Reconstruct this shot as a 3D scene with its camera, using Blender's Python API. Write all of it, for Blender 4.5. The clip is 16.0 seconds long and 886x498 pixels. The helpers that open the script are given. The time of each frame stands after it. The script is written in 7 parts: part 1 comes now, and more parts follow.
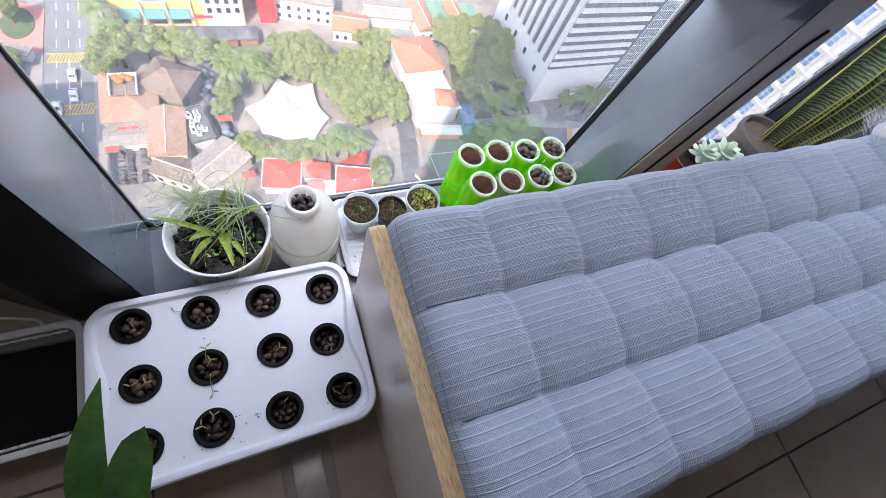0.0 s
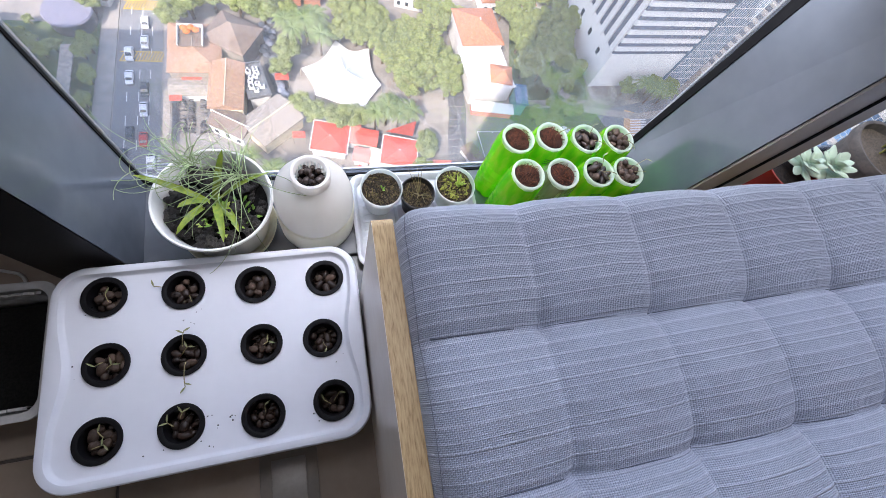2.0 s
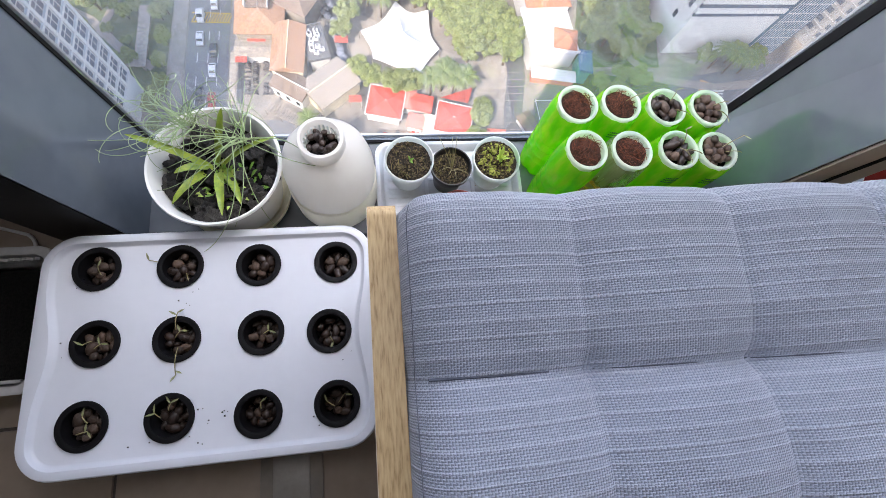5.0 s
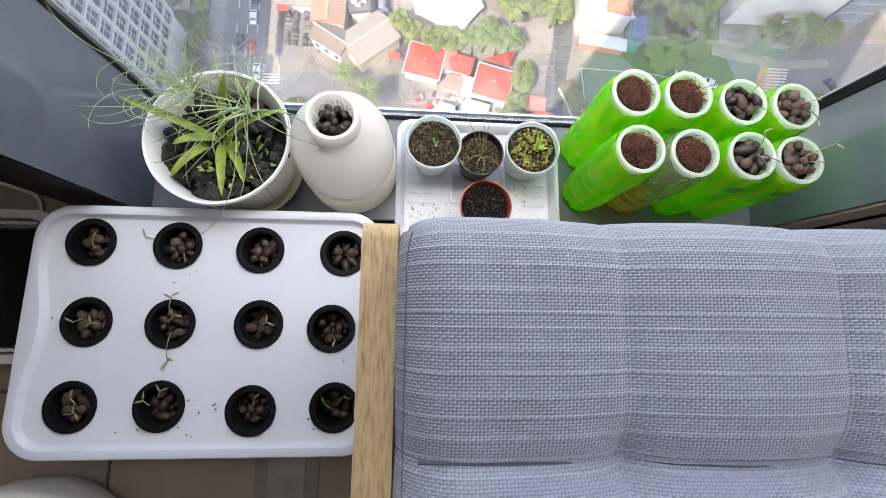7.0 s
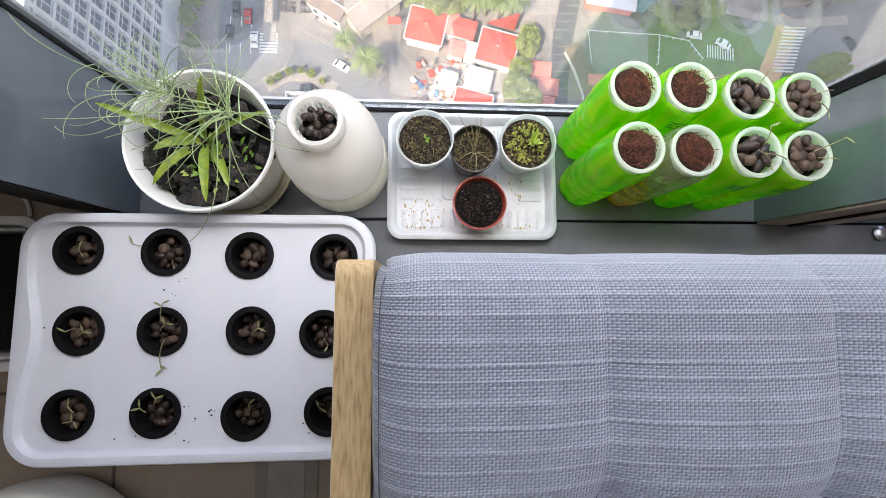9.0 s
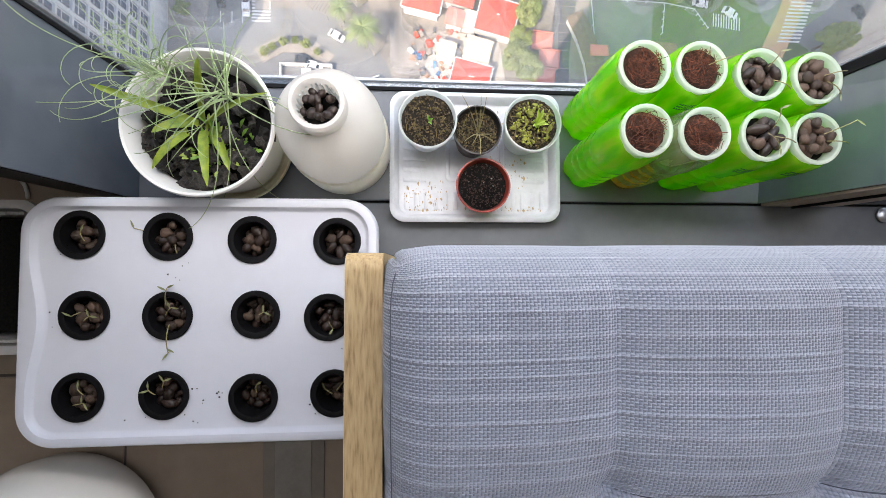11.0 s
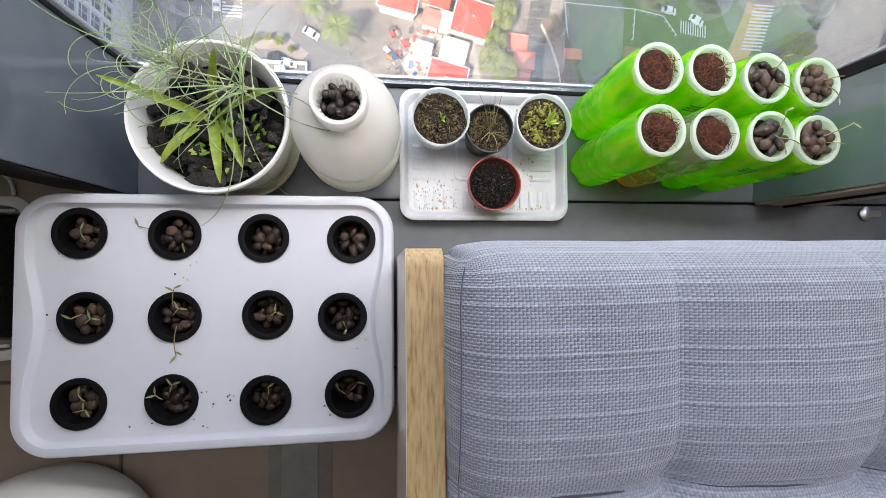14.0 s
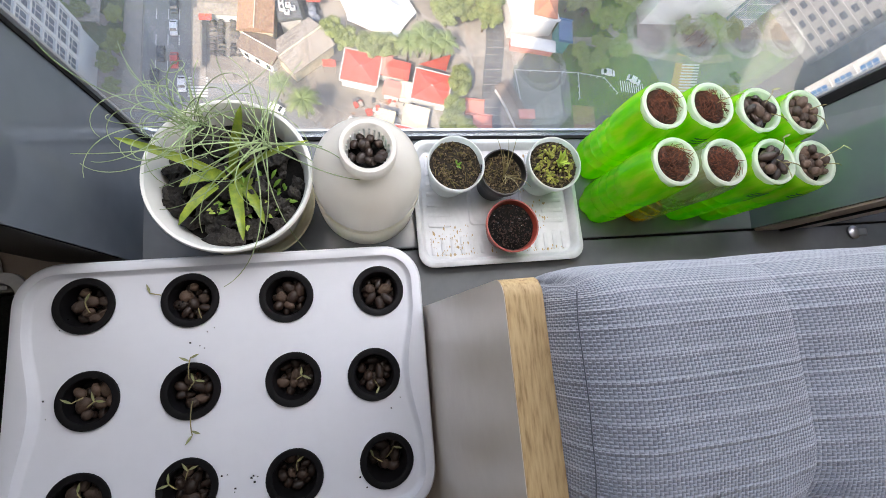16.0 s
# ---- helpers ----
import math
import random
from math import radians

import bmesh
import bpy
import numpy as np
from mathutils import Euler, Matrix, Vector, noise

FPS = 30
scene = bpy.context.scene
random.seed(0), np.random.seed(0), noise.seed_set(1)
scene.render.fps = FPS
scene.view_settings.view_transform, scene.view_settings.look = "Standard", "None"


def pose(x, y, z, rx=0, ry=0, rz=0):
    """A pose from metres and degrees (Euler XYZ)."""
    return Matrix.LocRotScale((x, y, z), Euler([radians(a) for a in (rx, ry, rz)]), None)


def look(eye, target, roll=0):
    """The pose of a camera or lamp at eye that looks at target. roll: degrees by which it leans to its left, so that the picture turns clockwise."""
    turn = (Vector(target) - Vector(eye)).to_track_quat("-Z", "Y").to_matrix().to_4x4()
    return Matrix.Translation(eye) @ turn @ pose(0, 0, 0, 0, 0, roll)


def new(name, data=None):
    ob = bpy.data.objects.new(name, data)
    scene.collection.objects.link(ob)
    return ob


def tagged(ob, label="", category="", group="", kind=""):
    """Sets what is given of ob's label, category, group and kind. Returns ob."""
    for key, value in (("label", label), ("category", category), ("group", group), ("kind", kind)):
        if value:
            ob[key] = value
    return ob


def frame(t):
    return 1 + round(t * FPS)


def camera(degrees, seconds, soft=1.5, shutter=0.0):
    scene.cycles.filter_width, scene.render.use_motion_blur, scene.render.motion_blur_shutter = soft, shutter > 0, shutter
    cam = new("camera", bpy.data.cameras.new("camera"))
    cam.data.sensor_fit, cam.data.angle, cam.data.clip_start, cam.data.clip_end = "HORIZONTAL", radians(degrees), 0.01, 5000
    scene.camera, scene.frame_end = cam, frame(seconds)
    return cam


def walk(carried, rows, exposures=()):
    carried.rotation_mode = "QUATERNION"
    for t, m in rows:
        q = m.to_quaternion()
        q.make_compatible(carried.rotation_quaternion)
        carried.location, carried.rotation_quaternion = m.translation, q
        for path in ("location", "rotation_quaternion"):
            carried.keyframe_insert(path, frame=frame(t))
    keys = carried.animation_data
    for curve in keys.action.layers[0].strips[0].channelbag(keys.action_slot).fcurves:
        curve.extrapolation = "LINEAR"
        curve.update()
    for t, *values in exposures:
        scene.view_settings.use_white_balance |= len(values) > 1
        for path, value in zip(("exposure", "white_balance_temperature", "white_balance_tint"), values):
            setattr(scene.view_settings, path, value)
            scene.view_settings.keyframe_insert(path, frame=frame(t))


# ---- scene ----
cam = camera(93.1, 16.0, soft=0.56)
METRES = 0.52
BASE = pose(0, 0.0975, 0.923, -90, 0, 0) @ pose(0, 0, 0, 0, 0, -21.2)
ROWS = [
    (0.0, 0.0, 0.0, 0.0, 6.19, 19.66, 17.69),
    (0.5, 0.0092, 0.0729, 0.0529, 6.32, 18.86, 15.68),
    (1.0, 0.0121, 0.1342, 0.0866, 7.19, 18.21, 13.61),
    (1.5, 0.0235, 0.1838, 0.1071, 8.22, 17.68, 11.82),
    (2.0, 0.0427, 0.2252, 0.1313, 8.75, 17.25, 9.83),
    (2.5, 0.0608, 0.2598, 0.1511, 10.0, 16.9, 8.42),
    (3.0, 0.0632, 0.2908, 0.1654, 11.09, 16.44, 7.36),
    (3.5, 0.0621, 0.3155, 0.1744, 11.63, 15.94, 6.94),
    (4.0, 0.0641, 0.3479, 0.1893, 12.43, 15.49, 6.65),
    (6.5, 0.0735, 0.52, 0.31, 16.19, 10.37, 0.47),
    (7.0, 0.0695, 0.5308, 0.3384, 16.65, 9.31, -0.6),
    (7.5, 0.0771, 0.5338, 0.3637, 16.9, 8.24, -0.92),
    (8.0, 0.0835, 0.537, 0.3852, 17.18, 7.43, -0.58),
    (8.5, 0.0887, 0.5455, 0.4, 17.28, 6.45, -0.28),
    (9.0, 0.0958, 0.5517, 0.4168, 17.43, 5.4, 0.08),
    (11.5, 0.0779, 0.5473, 0.4408, 17.06, 1.59, 0.14),
    (12.0, 0.0712, 0.5419, 0.445, 16.79, 1.39, 0.06),
    (12.5, 0.0573, 0.5347, 0.4461, 16.32, 1.35, -0.06),
    (13.0, 0.0381, 0.5275, 0.4413, 15.74, 1.39, -0.14),
    (13.5, 0.0177, 0.5257, 0.4366, 15.13, 1.49, -0.14),
    (14.0, -0.0071, 0.5261, 0.4328, 14.08, 2.05, 0.47),
    (14.5, -0.0385, 0.5221, 0.4286, 13.34, 3.92, 1.52),
    (15.0, -0.0768, 0.5185, 0.4203, 12.92, 4.98, 2.56),
    (15.5, -0.1074, 0.5185, 0.4154, 12.46, 6.35, 3.94),
    (16.0, -0.1402, 0.524, 0.413, 10.95, 9.67, 5.17),
]
walk(cam, [(t, BASE @ pose(METRES * x, METRES * y, METRES * z, 90 + pitch, roll, yaw)) for t, x, y, z, yaw, pitch, roll in ROWS],
     exposures=[(0.0, 1.85, 6250, 18), (4.0, 1.84, 6350, 17), (7.0, 1.88, 6780, 14), (13.0, 1.87, 6930, 14), (16.0, 1.78, 6930, 14)])

# ---- light ----
world = bpy.data.worlds.new("sky")
scene.world = world
world.use_nodes = True
SUN_FROM = Vector((-0.60, -0.85, 1.10)).normalized()
wn = world.node_tree.nodes
sky = wn.new("ShaderNodeTexSky")
sky.sky_type = "NISHITA"
sky.sun_disc = False
sky.sun_elevation = math.asin(SUN_FROM.z)
sky.sun_rotation = math.atan2(SUN_FROM.x, SUN_FROM.y)
sky.air_density, sky.dust_density = 1.0, 2.0
wn["Background"].inputs["Strength"].default_value = 0.15
world.node_tree.links.new(sky.outputs[0], wn["Background"].inputs["Color"])
sun_data = bpy.data.lights.new("sun", "SUN")
sun_data.energy, sun_data.angle, sun_data.color = 2.0, radians(0.6), (1.0, 0.915, 0.775)
sun = new("sun", sun_data)
sun.matrix_world = look(SUN_FROM * 50, (0, 0, 0))


def area_lamp(name, eye, target, sx, sy, watts, colour):
    d = bpy.data.lights.new(name, "AREA")
    d.shape, d.size, d.size_y, d.energy, d.color = "RECTANGLE", sx, sy, watts, colour
    o = new(name, d)
    o.matrix_world = look(eye, target)
    return o


# added lamp in place of daylight from the tall upper panes, which are unseen
area_lamp("window_daylight", (0.3, 0.57, 1.10), (0.3, 0.0, 0.28), 2.2, 0.5, 3.35, (0.93, 0.96, 1.0))
# added fill lamps: one hidden outside the pane, two strips under window heads
area_lamp("low_window_daylight", (0.24, 0.85, 0.86), (0.24, 0.42, 0.12), 0.95, 0.30, 1.9, (0.95, 0.97, 1.0))
area_lamp("window_head_daylight", (0.30, 0.572, 0.594), (0.30, 0.62, 0.0), 0.80, 0.03, 0.85, (0.95, 0.97, 1.0))
area_lamp("far_window_daylight", (1.157, 0.572, 0.634), (1.157, 0.62, 0.0), 0.60, 0.03, 0.38, (0.95, 0.97, 1.0))


# ---- materials ----
def mat(name, c1, c2=None, rough=0.5, metal=0.0, scale=40.0, bump=0.0, bscale=200.0, fine=None, detail=4.0, spec=0.5, coords="Object"):
    """Two colours mixed by two sizes of noise, with a fine relief."""
    m = bpy.data.materials.new(name)
    m.use_nodes = True
    nt = m.node_tree
    n, l = nt.nodes, nt.links
    b = n["Principled BSDF"]
    b.inputs["Roughness"].default_value = rough
    b.inputs["Metallic"].default_value = metal
    b.inputs["Specular IOR Level"].default_value = spec
    tc = n.new("ShaderNodeTexCoord")
    c2 = c2 or tuple(v * 0.8 for v in c1)
    n1, n2 = n.new("ShaderNodeTexNoise"), n.new("ShaderNodeTexNoise")
    n1.inputs["Scale"].default_value, n2.inputs["Scale"].default_value = scale, scale * 6
    n1.inputs["Detail"].default_value = detail
    l.new(tc.outputs[coords], n1.inputs["Vector"])
    l.new(tc.outputs[coords], n2.inputs["Vector"])
    mx = n.new("ShaderNodeMath")
    mx.operation = "MULTIPLY_ADD"
    l.new(n2.outputs[0], mx.inputs[0])
    mx.inputs[1].default_value = 0.45
    l.new(n1.outputs[0], mx.inputs[2])
    ramp = n.new("ShaderNodeValToRGB")
    ramp.color_ramp.elements[0].position, ramp.color_ramp.elements[1].position = 0.55, 0.95
    ramp.color_ramp.elements[0].color, ramp.color_ramp.elements[1].color = (*c1, 1), (*c2, 1)
    l.new(mx.outputs[0], ramp.inputs[0])
    l.new(ramp.outputs[0], b.inputs["Base Color"])
    if bump:
        n3, bp = n.new("ShaderNodeTexNoise"), n.new("ShaderNodeBump")
        n3.inputs["Scale"].default_value = bscale
        n3.inputs["Detail"].default_value = 5
        l.new(tc.outputs[coords], n3.inputs["Vector"])
        l.new(n3.outputs[0], bp.inputs["Height"])
        bp.inputs["Strength"].default_value = bump
        bp.inputs["Distance"].default_value = 0.5 / bscale
        l.new(bp.outputs[0], b.inputs["Normal"])
    return m


def vary(m, amount=0.5):
    """Lightens or darkens a material from object to object."""
    nt = m.node_tree
    n, l = nt.nodes, nt.links
    b = n["Principled BSDF"]
    src_socket = b.inputs["Base Color"].links[0].from_socket
    info, hsv, mr = n.new("ShaderNodeObjectInfo"), n.new("ShaderNodeHueSaturation"), n.new("ShaderNodeMapRange")
    mr.inputs["To Min"].default_value, mr.inputs["To Max"].default_value = 1 - amount, 1 + amount
    l.new(info.outputs["Random"], mr.inputs["Value"])
    l.new(mr.outputs[0], hsv.inputs["Value"])
    l.new(src_socket, hsv.inputs["Color"])
    l.new(hsv.outputs[0], b.inputs["Base Color"])
    return m


def island(m, amount=0.5):
    """Lightens or darkens a material from loose piece to loose piece of one mesh."""
    nt = m.node_tree
    n, l = nt.nodes, nt.links
    b = n["Principled BSDF"]
    src_socket = b.inputs["Base Color"].links[0].from_socket
    info, hsv, mr = n.new("ShaderNodeNewGeometry"), n.new("ShaderNodeHueSaturation"), n.new("ShaderNodeMapRange")
    mr.inputs["To Min"].default_value, mr.inputs["To Max"].default_value = 1 - amount, 1 + amount
    l.new(info.outputs["Random Per Island"], mr.inputs["Value"])
    l.new(mr.outputs[0], hsv.inputs["Value"])
    l.new(src_socket, hsv.inputs["Color"])
    l.new(hsv.outputs[0], b.inputs["Base Color"])
    return m


def schlick(n, l, base=0.04, gain=1.0):
    """How much a smooth surface mirrors, more at a grazing angle."""
    lw, pw, ma = n.new("ShaderNodeLayerWeight"), n.new("ShaderNodeMath"), n.new("ShaderNodeMath")
    lw.inputs["Blend"].default_value = 0.5
    pw.operation = "POWER"
    pw.inputs[1].default_value = 5
    l.new(lw.outputs["Facing"], pw.inputs[0])
    ma.operation = "MULTIPLY_ADD"
    l.new(pw.outputs[0], ma.inputs[0])
    ma.inputs[1].default_value, ma.inputs[2].default_value = (1 - base) * gain, base * gain
    return ma.outputs[0]


def glass_mat(name, tint=(1, 1, 1), gain=1.0, dust_haze=0.03):
    """Clear pane with a thin uneven dusty film, which also lays the view's haze on the glass."""
    m = bpy.data.materials.new(name)
    m.use_nodes = True
    nt = m.node_tree
    n, l = nt.nodes, nt.links
    out = n["Material Output"]
    n.remove(n["Principled BSDF"])
    tr, gl, mix = n.new("ShaderNodeBsdfTransparent"), n.new("ShaderNodeBsdfGlossy"), n.new("ShaderNodeMixShader")
    tr.inputs["Color"].default_value = (*tint, 1)
    gl.inputs["Roughness"].default_value = 0.0
    l.new(schlick(n, l, 0.04, gain), mix.inputs[0])
    l.new(tr.outputs[0], mix.inputs[1])
    l.new(gl.outputs[0], mix.inputs[2])
    tc, no, mr, tl, m2 = n.new("ShaderNodeTexCoord"), n.new("ShaderNodeTexNoise"), n.new("ShaderNodeMapRange"), n.new("ShaderNodeBsdfTranslucent"), n.new("ShaderNodeMixShader")
    no.inputs["Scale"].default_value, no.inputs["Detail"].default_value = 9, 6
    l.new(tc.outputs["Object"], no.inputs["Vector"])
    l.new(no.outputs[0], mr.inputs["Value"])
    mr.inputs["From Min"].default_value, mr.inputs["From Max"].default_value = 0.3, 0.75
    # film strength: real grime plus a pale veil for the hazy view
    mr.inputs["To Min"].default_value, mr.inputs["To Max"].default_value = dust_haze * 0.6, dust_haze * 1.6
    tl.inputs["Color"].default_value = (0.9, 0.9, 0.88, 1)
    l.new(mr.outputs[0], m2.inputs[0])
    l.new(mix.outputs[0], m2.inputs[1])
    l.new(tl.outputs[0], m2.inputs[2])
    l.new(m2.outputs[0], out.inputs["Surface"])
    return m


def thin_plastic(name, colour, deep, clear=0.3, rough=0.25, scale=30.0, solid=0.3, streak=(2.2, 2.2, 0.7), third=None):
    """Coloured plastic film that daylight shines through."""
    m = bpy.data.materials.new(name)
    m.use_nodes = True
    nt = m.node_tree
    n, l = nt.nodes, nt.links
    out = n["Material Output"]
    n.remove(n["Principled BSDF"])
    tc, no, ramp = n.new("ShaderNodeTexCoord"), n.new("ShaderNodeTexNoise"), n.new("ShaderNodeValToRGB")
    no.inputs["Scale"].default_value, no.inputs["Detail"].default_value = scale, 3
    mp = n.new("ShaderNodeMapping")
    mp.inputs["Scale"].default_value = streak
    l.new(tc.outputs["Object"], mp.inputs[0])
    l.new(mp.outputs[0], no.inputs["Vector"])
    ramp.color_ramp.elements[0].position, ramp.color_ramp.elements[1].position = 0.35, 0.7
    ramp.color_ramp.elements[0].color, ramp.color_ramp.elements[1].color = (*colour, 1), (*deep, 1)
    l.new(no.outputs[0], ramp.inputs[0])
    tl, tr, df, gl = n.new("ShaderNodeBsdfTranslucent"), n.new("ShaderNodeBsdfTransparent"), n.new("ShaderNodeBsdfDiffuse"), n.new("ShaderNodeBsdfGlossy")
    gl.inputs["Roughness"].default_value = rough
    for s in (tl, tr, df):
        l.new(ramp.outputs[0], s.inputs["Color"])
    m1, m2, m3 = n.new("ShaderNodeMixShader"), n.new("ShaderNodeMixShader"), n.new("ShaderNodeMixShader")
    m1.inputs[0].default_value = solid
    if third:
        ramp.color_ramp.elements[0].position, ramp.color_ramp.elements[1].position = 0.49, 0.66
        ramp.color_ramp.elements.new(0.36).color = (*third, 1)
    l.new(tl.outputs[0], m1.inputs[1])
    l.new(df.outputs[0], m1.inputs[2])
    m2.inputs[0].default_value = clear
    l.new(m1.outputs[0], m2.inputs[1])
    l.new(tr.outputs[0], m2.inputs[2])
    l.new(schlick(n, l, 0.04, 0.6), m3.inputs[0])
    l.new(m2.outputs[0], m3.inputs[1])
    l.new(gl.outputs[0], m3.inputs[2])
    l.new(m3.outputs[0], out.inputs["Surface"])
    return m


def fabric_mat():
    """Grey-blue woven cloth: ribs along the bench, crossing threads, pale slubs."""
    m = bpy.data.materials.new("woven_fabric")
    m.use_nodes = True
    nt = m.node_tree
    n, l = nt.nodes, nt.links
    b = n["Principled BSDF"]
    b.inputs["Roughness"].default_value = 0.9
    b.inputs["Specular IOR Level"].default_value = 0.15
    b.inputs["Sheen Weight"].default_value = 0.25
    tc, sep = n.new("ShaderNodeTexCoord"), n.new("ShaderNodeSeparateXYZ")
    l.new(tc.outputs["UV"], sep.inputs[0])

    def math_node(op, *vals):
        k = n.new("ShaderNodeMath")
        k.operation = op
        for i, v in enumerate(vals):
            if isinstance(v, (int, float)):
                k.inputs[i].default_value = v
            else:
                l.new(v, k.inputs[i])
        return k.outputs[0]

    def noise_of(sx, sy, detail=2.0):
        mp, no = n.new("ShaderNodeMapping"), n.new("ShaderNodeTexNoise")
        mp.inputs["Scale"].default_value = (sx, sy, 1)
        l.new(tc.outputs["UV"], mp.inputs[0])
        l.new(mp.outputs[0], no.inputs["Vector"])
        no.inputs["Scale"].default_value, no.inputs["Detail"].default_value = 1.0, detail
        return no.outputs[0]

    u, v = sep.outputs[0], sep.outputs[1]
    # plain weave: threads along and across take turns on top
    row = math_node("DIVIDE", math_node("MULTIPLY_ADD", noise_of(14, 60), 0.0010, v), 0.0017)
    col = math_node("DIVIDE", math_node("MULTIPLY_ADD", noise_of(60, 14), 0.0010, u), 0.0020)
    across = math_node("POWER", math_node("ABSOLUTE", math_node("SINE", math_node("MULTIPLY", row, math.pi))), 0.7)
    along = math_node("POWER", math_node("ABSOLUTE", math_node("SINE", math_node("MULTIPLY", col, math.pi))), 0.7)
    turn = math_node("MODULO", math_node("ADD", math_node("FLOOR", row), math_node("FLOOR", col)), 2.0)
    turn = math_node("ABSOLUTE", turn)
    weft = math_node("MULTIPLY", across, math_node("MULTIPLY_ADD", along, 0.30, 0.70))
    warp = math_node("MULTIPLY", math_node("MULTIPLY", along, 0.80), math_node("MULTIPLY_ADD", across, 0.30, 0.70))
    weave = math_node("ADD", math_node("MULTIPLY", weft, turn), math_node("MULTIPLY", warp, math_node("SUBTRACT", 1.0, turn)))
    # thicker cords at uneven spacing, along the bench
    cord_at = math_node("DIVIDE", math_node("ADD", math_node("MULTIPLY_ADD", noise_of(0.6, 55, 0.0), 0.012, v), math_node("MULTIPLY", noise_of(16, 30), 0.0014)), 0.0108)
    cord = math_node("POWER", math_node("ABSOLUTE", math_node("SINE", math_node("MULTIPLY", cord_at, math.pi))), 14.0)
    cord = math_node("MULTIPLY", cord, math_node("MULTIPLY_ADD", noise_of(22, 90), 0.9, 0.25))
    yarn = math_node("MULTIPLY_ADD", noise_of(130, 420, 3.0), 0.36, -0.18)
    blotch = math_node("MULTIPLY_ADD", noise_of(9, 11, 3.0), 0.16, -0.08)
    tone = math_node("ADD", math_node("ADD", math_node("MULTIPLY_ADD", cord, 0.19, yarn), blotch), math_node("MULTIPLY_ADD", weave, 0.36, 0.30))
    ramp = n.new("ShaderNodeValToRGB")
    e = ramp.color_ramp.elements
    e[0].position, e[0].color = 0.05, (0.150, 0.172, 0.232, 1)
    e[1].position, e[1].color = 0.95, (0.555, 0.590, 0.680, 1)
    mid = e.new(0.46)
    mid.color = (0.338, 0.374, 0.466, 1)
    l.new(tone, ramp.inputs[0])
    l.new(ramp.outputs[0], b.inputs["Base Color"])
    bp = n.new("ShaderNodeBump")
    bp.inputs["Strength"].default_value, bp.inputs["Distance"].default_value = 0.9, 0.0009
    l.new(math_node("MULTIPLY_ADD", cord, 1.7, weave), bp.inputs["Height"])
    l.new(bp.outputs[0], b.inputs["Normal"])
    return m


def oak_mat():
    m = bpy.data.materials.new("oak")
    m.use_nodes = True
    nt = m.node_tree
    n, l = nt.nodes, nt.links
    b = n["Principled BSDF"]
    b.inputs["Roughness"].default_value = 0.5
    tc, mp, no, ramp = n.new("ShaderNodeTexCoord"), n.new("ShaderNodeMapping"), n.new("ShaderNodeTexNoise"), n.new("ShaderNodeValToRGB")
    mp.inputs["Scale"].default_value = (620, 75, 620)
    l.new(tc.outputs["Object"], mp.inputs[0])
    l.new(mp.outputs[0], no.inputs["Vector"])
    no.inputs["Scale"].default_value, no.inputs["Detail"].default_value = 1, 6
    e = ramp.color_ramp.elements
    e[0].position, e[0].color = 0.30, (0.30, 0.19, 0.085, 1)
    e[1].position, e[1].color = 0.66, (0.56, 0.405, 0.215, 1)
    mid = e.new(0.46)
    mid.color = (0.47, 0.325, 0.16, 1)
    l.new(no.outputs[0], ramp.inputs[0])
    l.new(ramp.outputs[0], b.inputs["Base Color"])
    bp = n.new("ShaderNodeBump")
    bp.inputs["Strength"].default_value, bp.inputs["Distance"].default_value = 0.25, 0.0004
    l.new(no.outputs[0], bp.inputs["Height"])
    l.new(bp.outputs[0], b.inputs["Normal"])
    return m


M_FABRIC = fabric_mat()
M_OAK = oak_mat()
M_LAMINATE = mat("beige_laminate", (0.72, 0.645, 0.565), (0.67, 0.595, 0.515), 0.26, scale=12)
M_GLASS = glass_mat("window_glass", (0.99, 0.995, 0.99), 1.5, 0.045)
M_PANEL = mat("grey_anodised_panel", (0.165, 0.190, 0.226), (0.136, 0.157, 0.187), 0.13, metal=0.35, scale=6, spec=0.8)
M_SILL = mat("dark_grey_sill", (0.15, 0.16, 0.175), (0.12, 0.13, 0.143), 0.24, scale=9, bump=0.05, bscale=600)
M_GASKET = mat("black_rubber", (0.006, 0.006, 0.007), (0.010, 0.010, 0.011), 0.8, scale=30, spec=0.15)
M_ALU = mat("aluminium_channel", (0.55, 0.57, 0.60), (0.45, 0.47, 0.50), 0.35, metal=0.9, scale=20)
M_BLACK = mat("black_coated_metal", (0.010, 0.010, 0.011), (0.015, 0.015, 0.016), 0.38, scale=14, spec=0.3)
M_BEIGE_FRAME = mat("taupe_frame", (0.46, 0.41, 0.36), (0.40, 0.355, 0.31), 0.4, scale=10)
M_WALL = mat("white_wall_paint", (0.72, 0.70, 0.67), (0.68, 0.66, 0.63), 0.8, scale=8)
M_TILE = vary(mat("beige_floor_tile", (0.30, 0.235, 0.18), (0.245, 0.19, 0.145), 0.35, scale=9, bump=0.05, bscale=120), 0.06)
M_GROUT = mat("grout", (0.12, 0.10, 0.085), (0.09, 0.075, 0.065), 0.9, scale=60)
M_PLATE = mat("brushed_floor_plate", (0.33, 0.30, 0.27), (0.27, 0.245, 0.22), 0.35, metal=0.4, scale=25)
M_WHITE = mat("white_plastic", (0.665, 0.675, 0.73), (0.63, 0.64, 0.695), 0.32, scale=10, bump=0.02, bscale=300)
M_POTWHITE = mat("white_glazed_pot", (0.86, 0.845, 0.80), (0.81, 0.795, 0.75), 0.22, scale=12)
M_CREAM = mat("stained_cream_plastic", (0.70, 0.66, 0.50), (0.55, 0.49, 0.32), 0.4, scale=25)
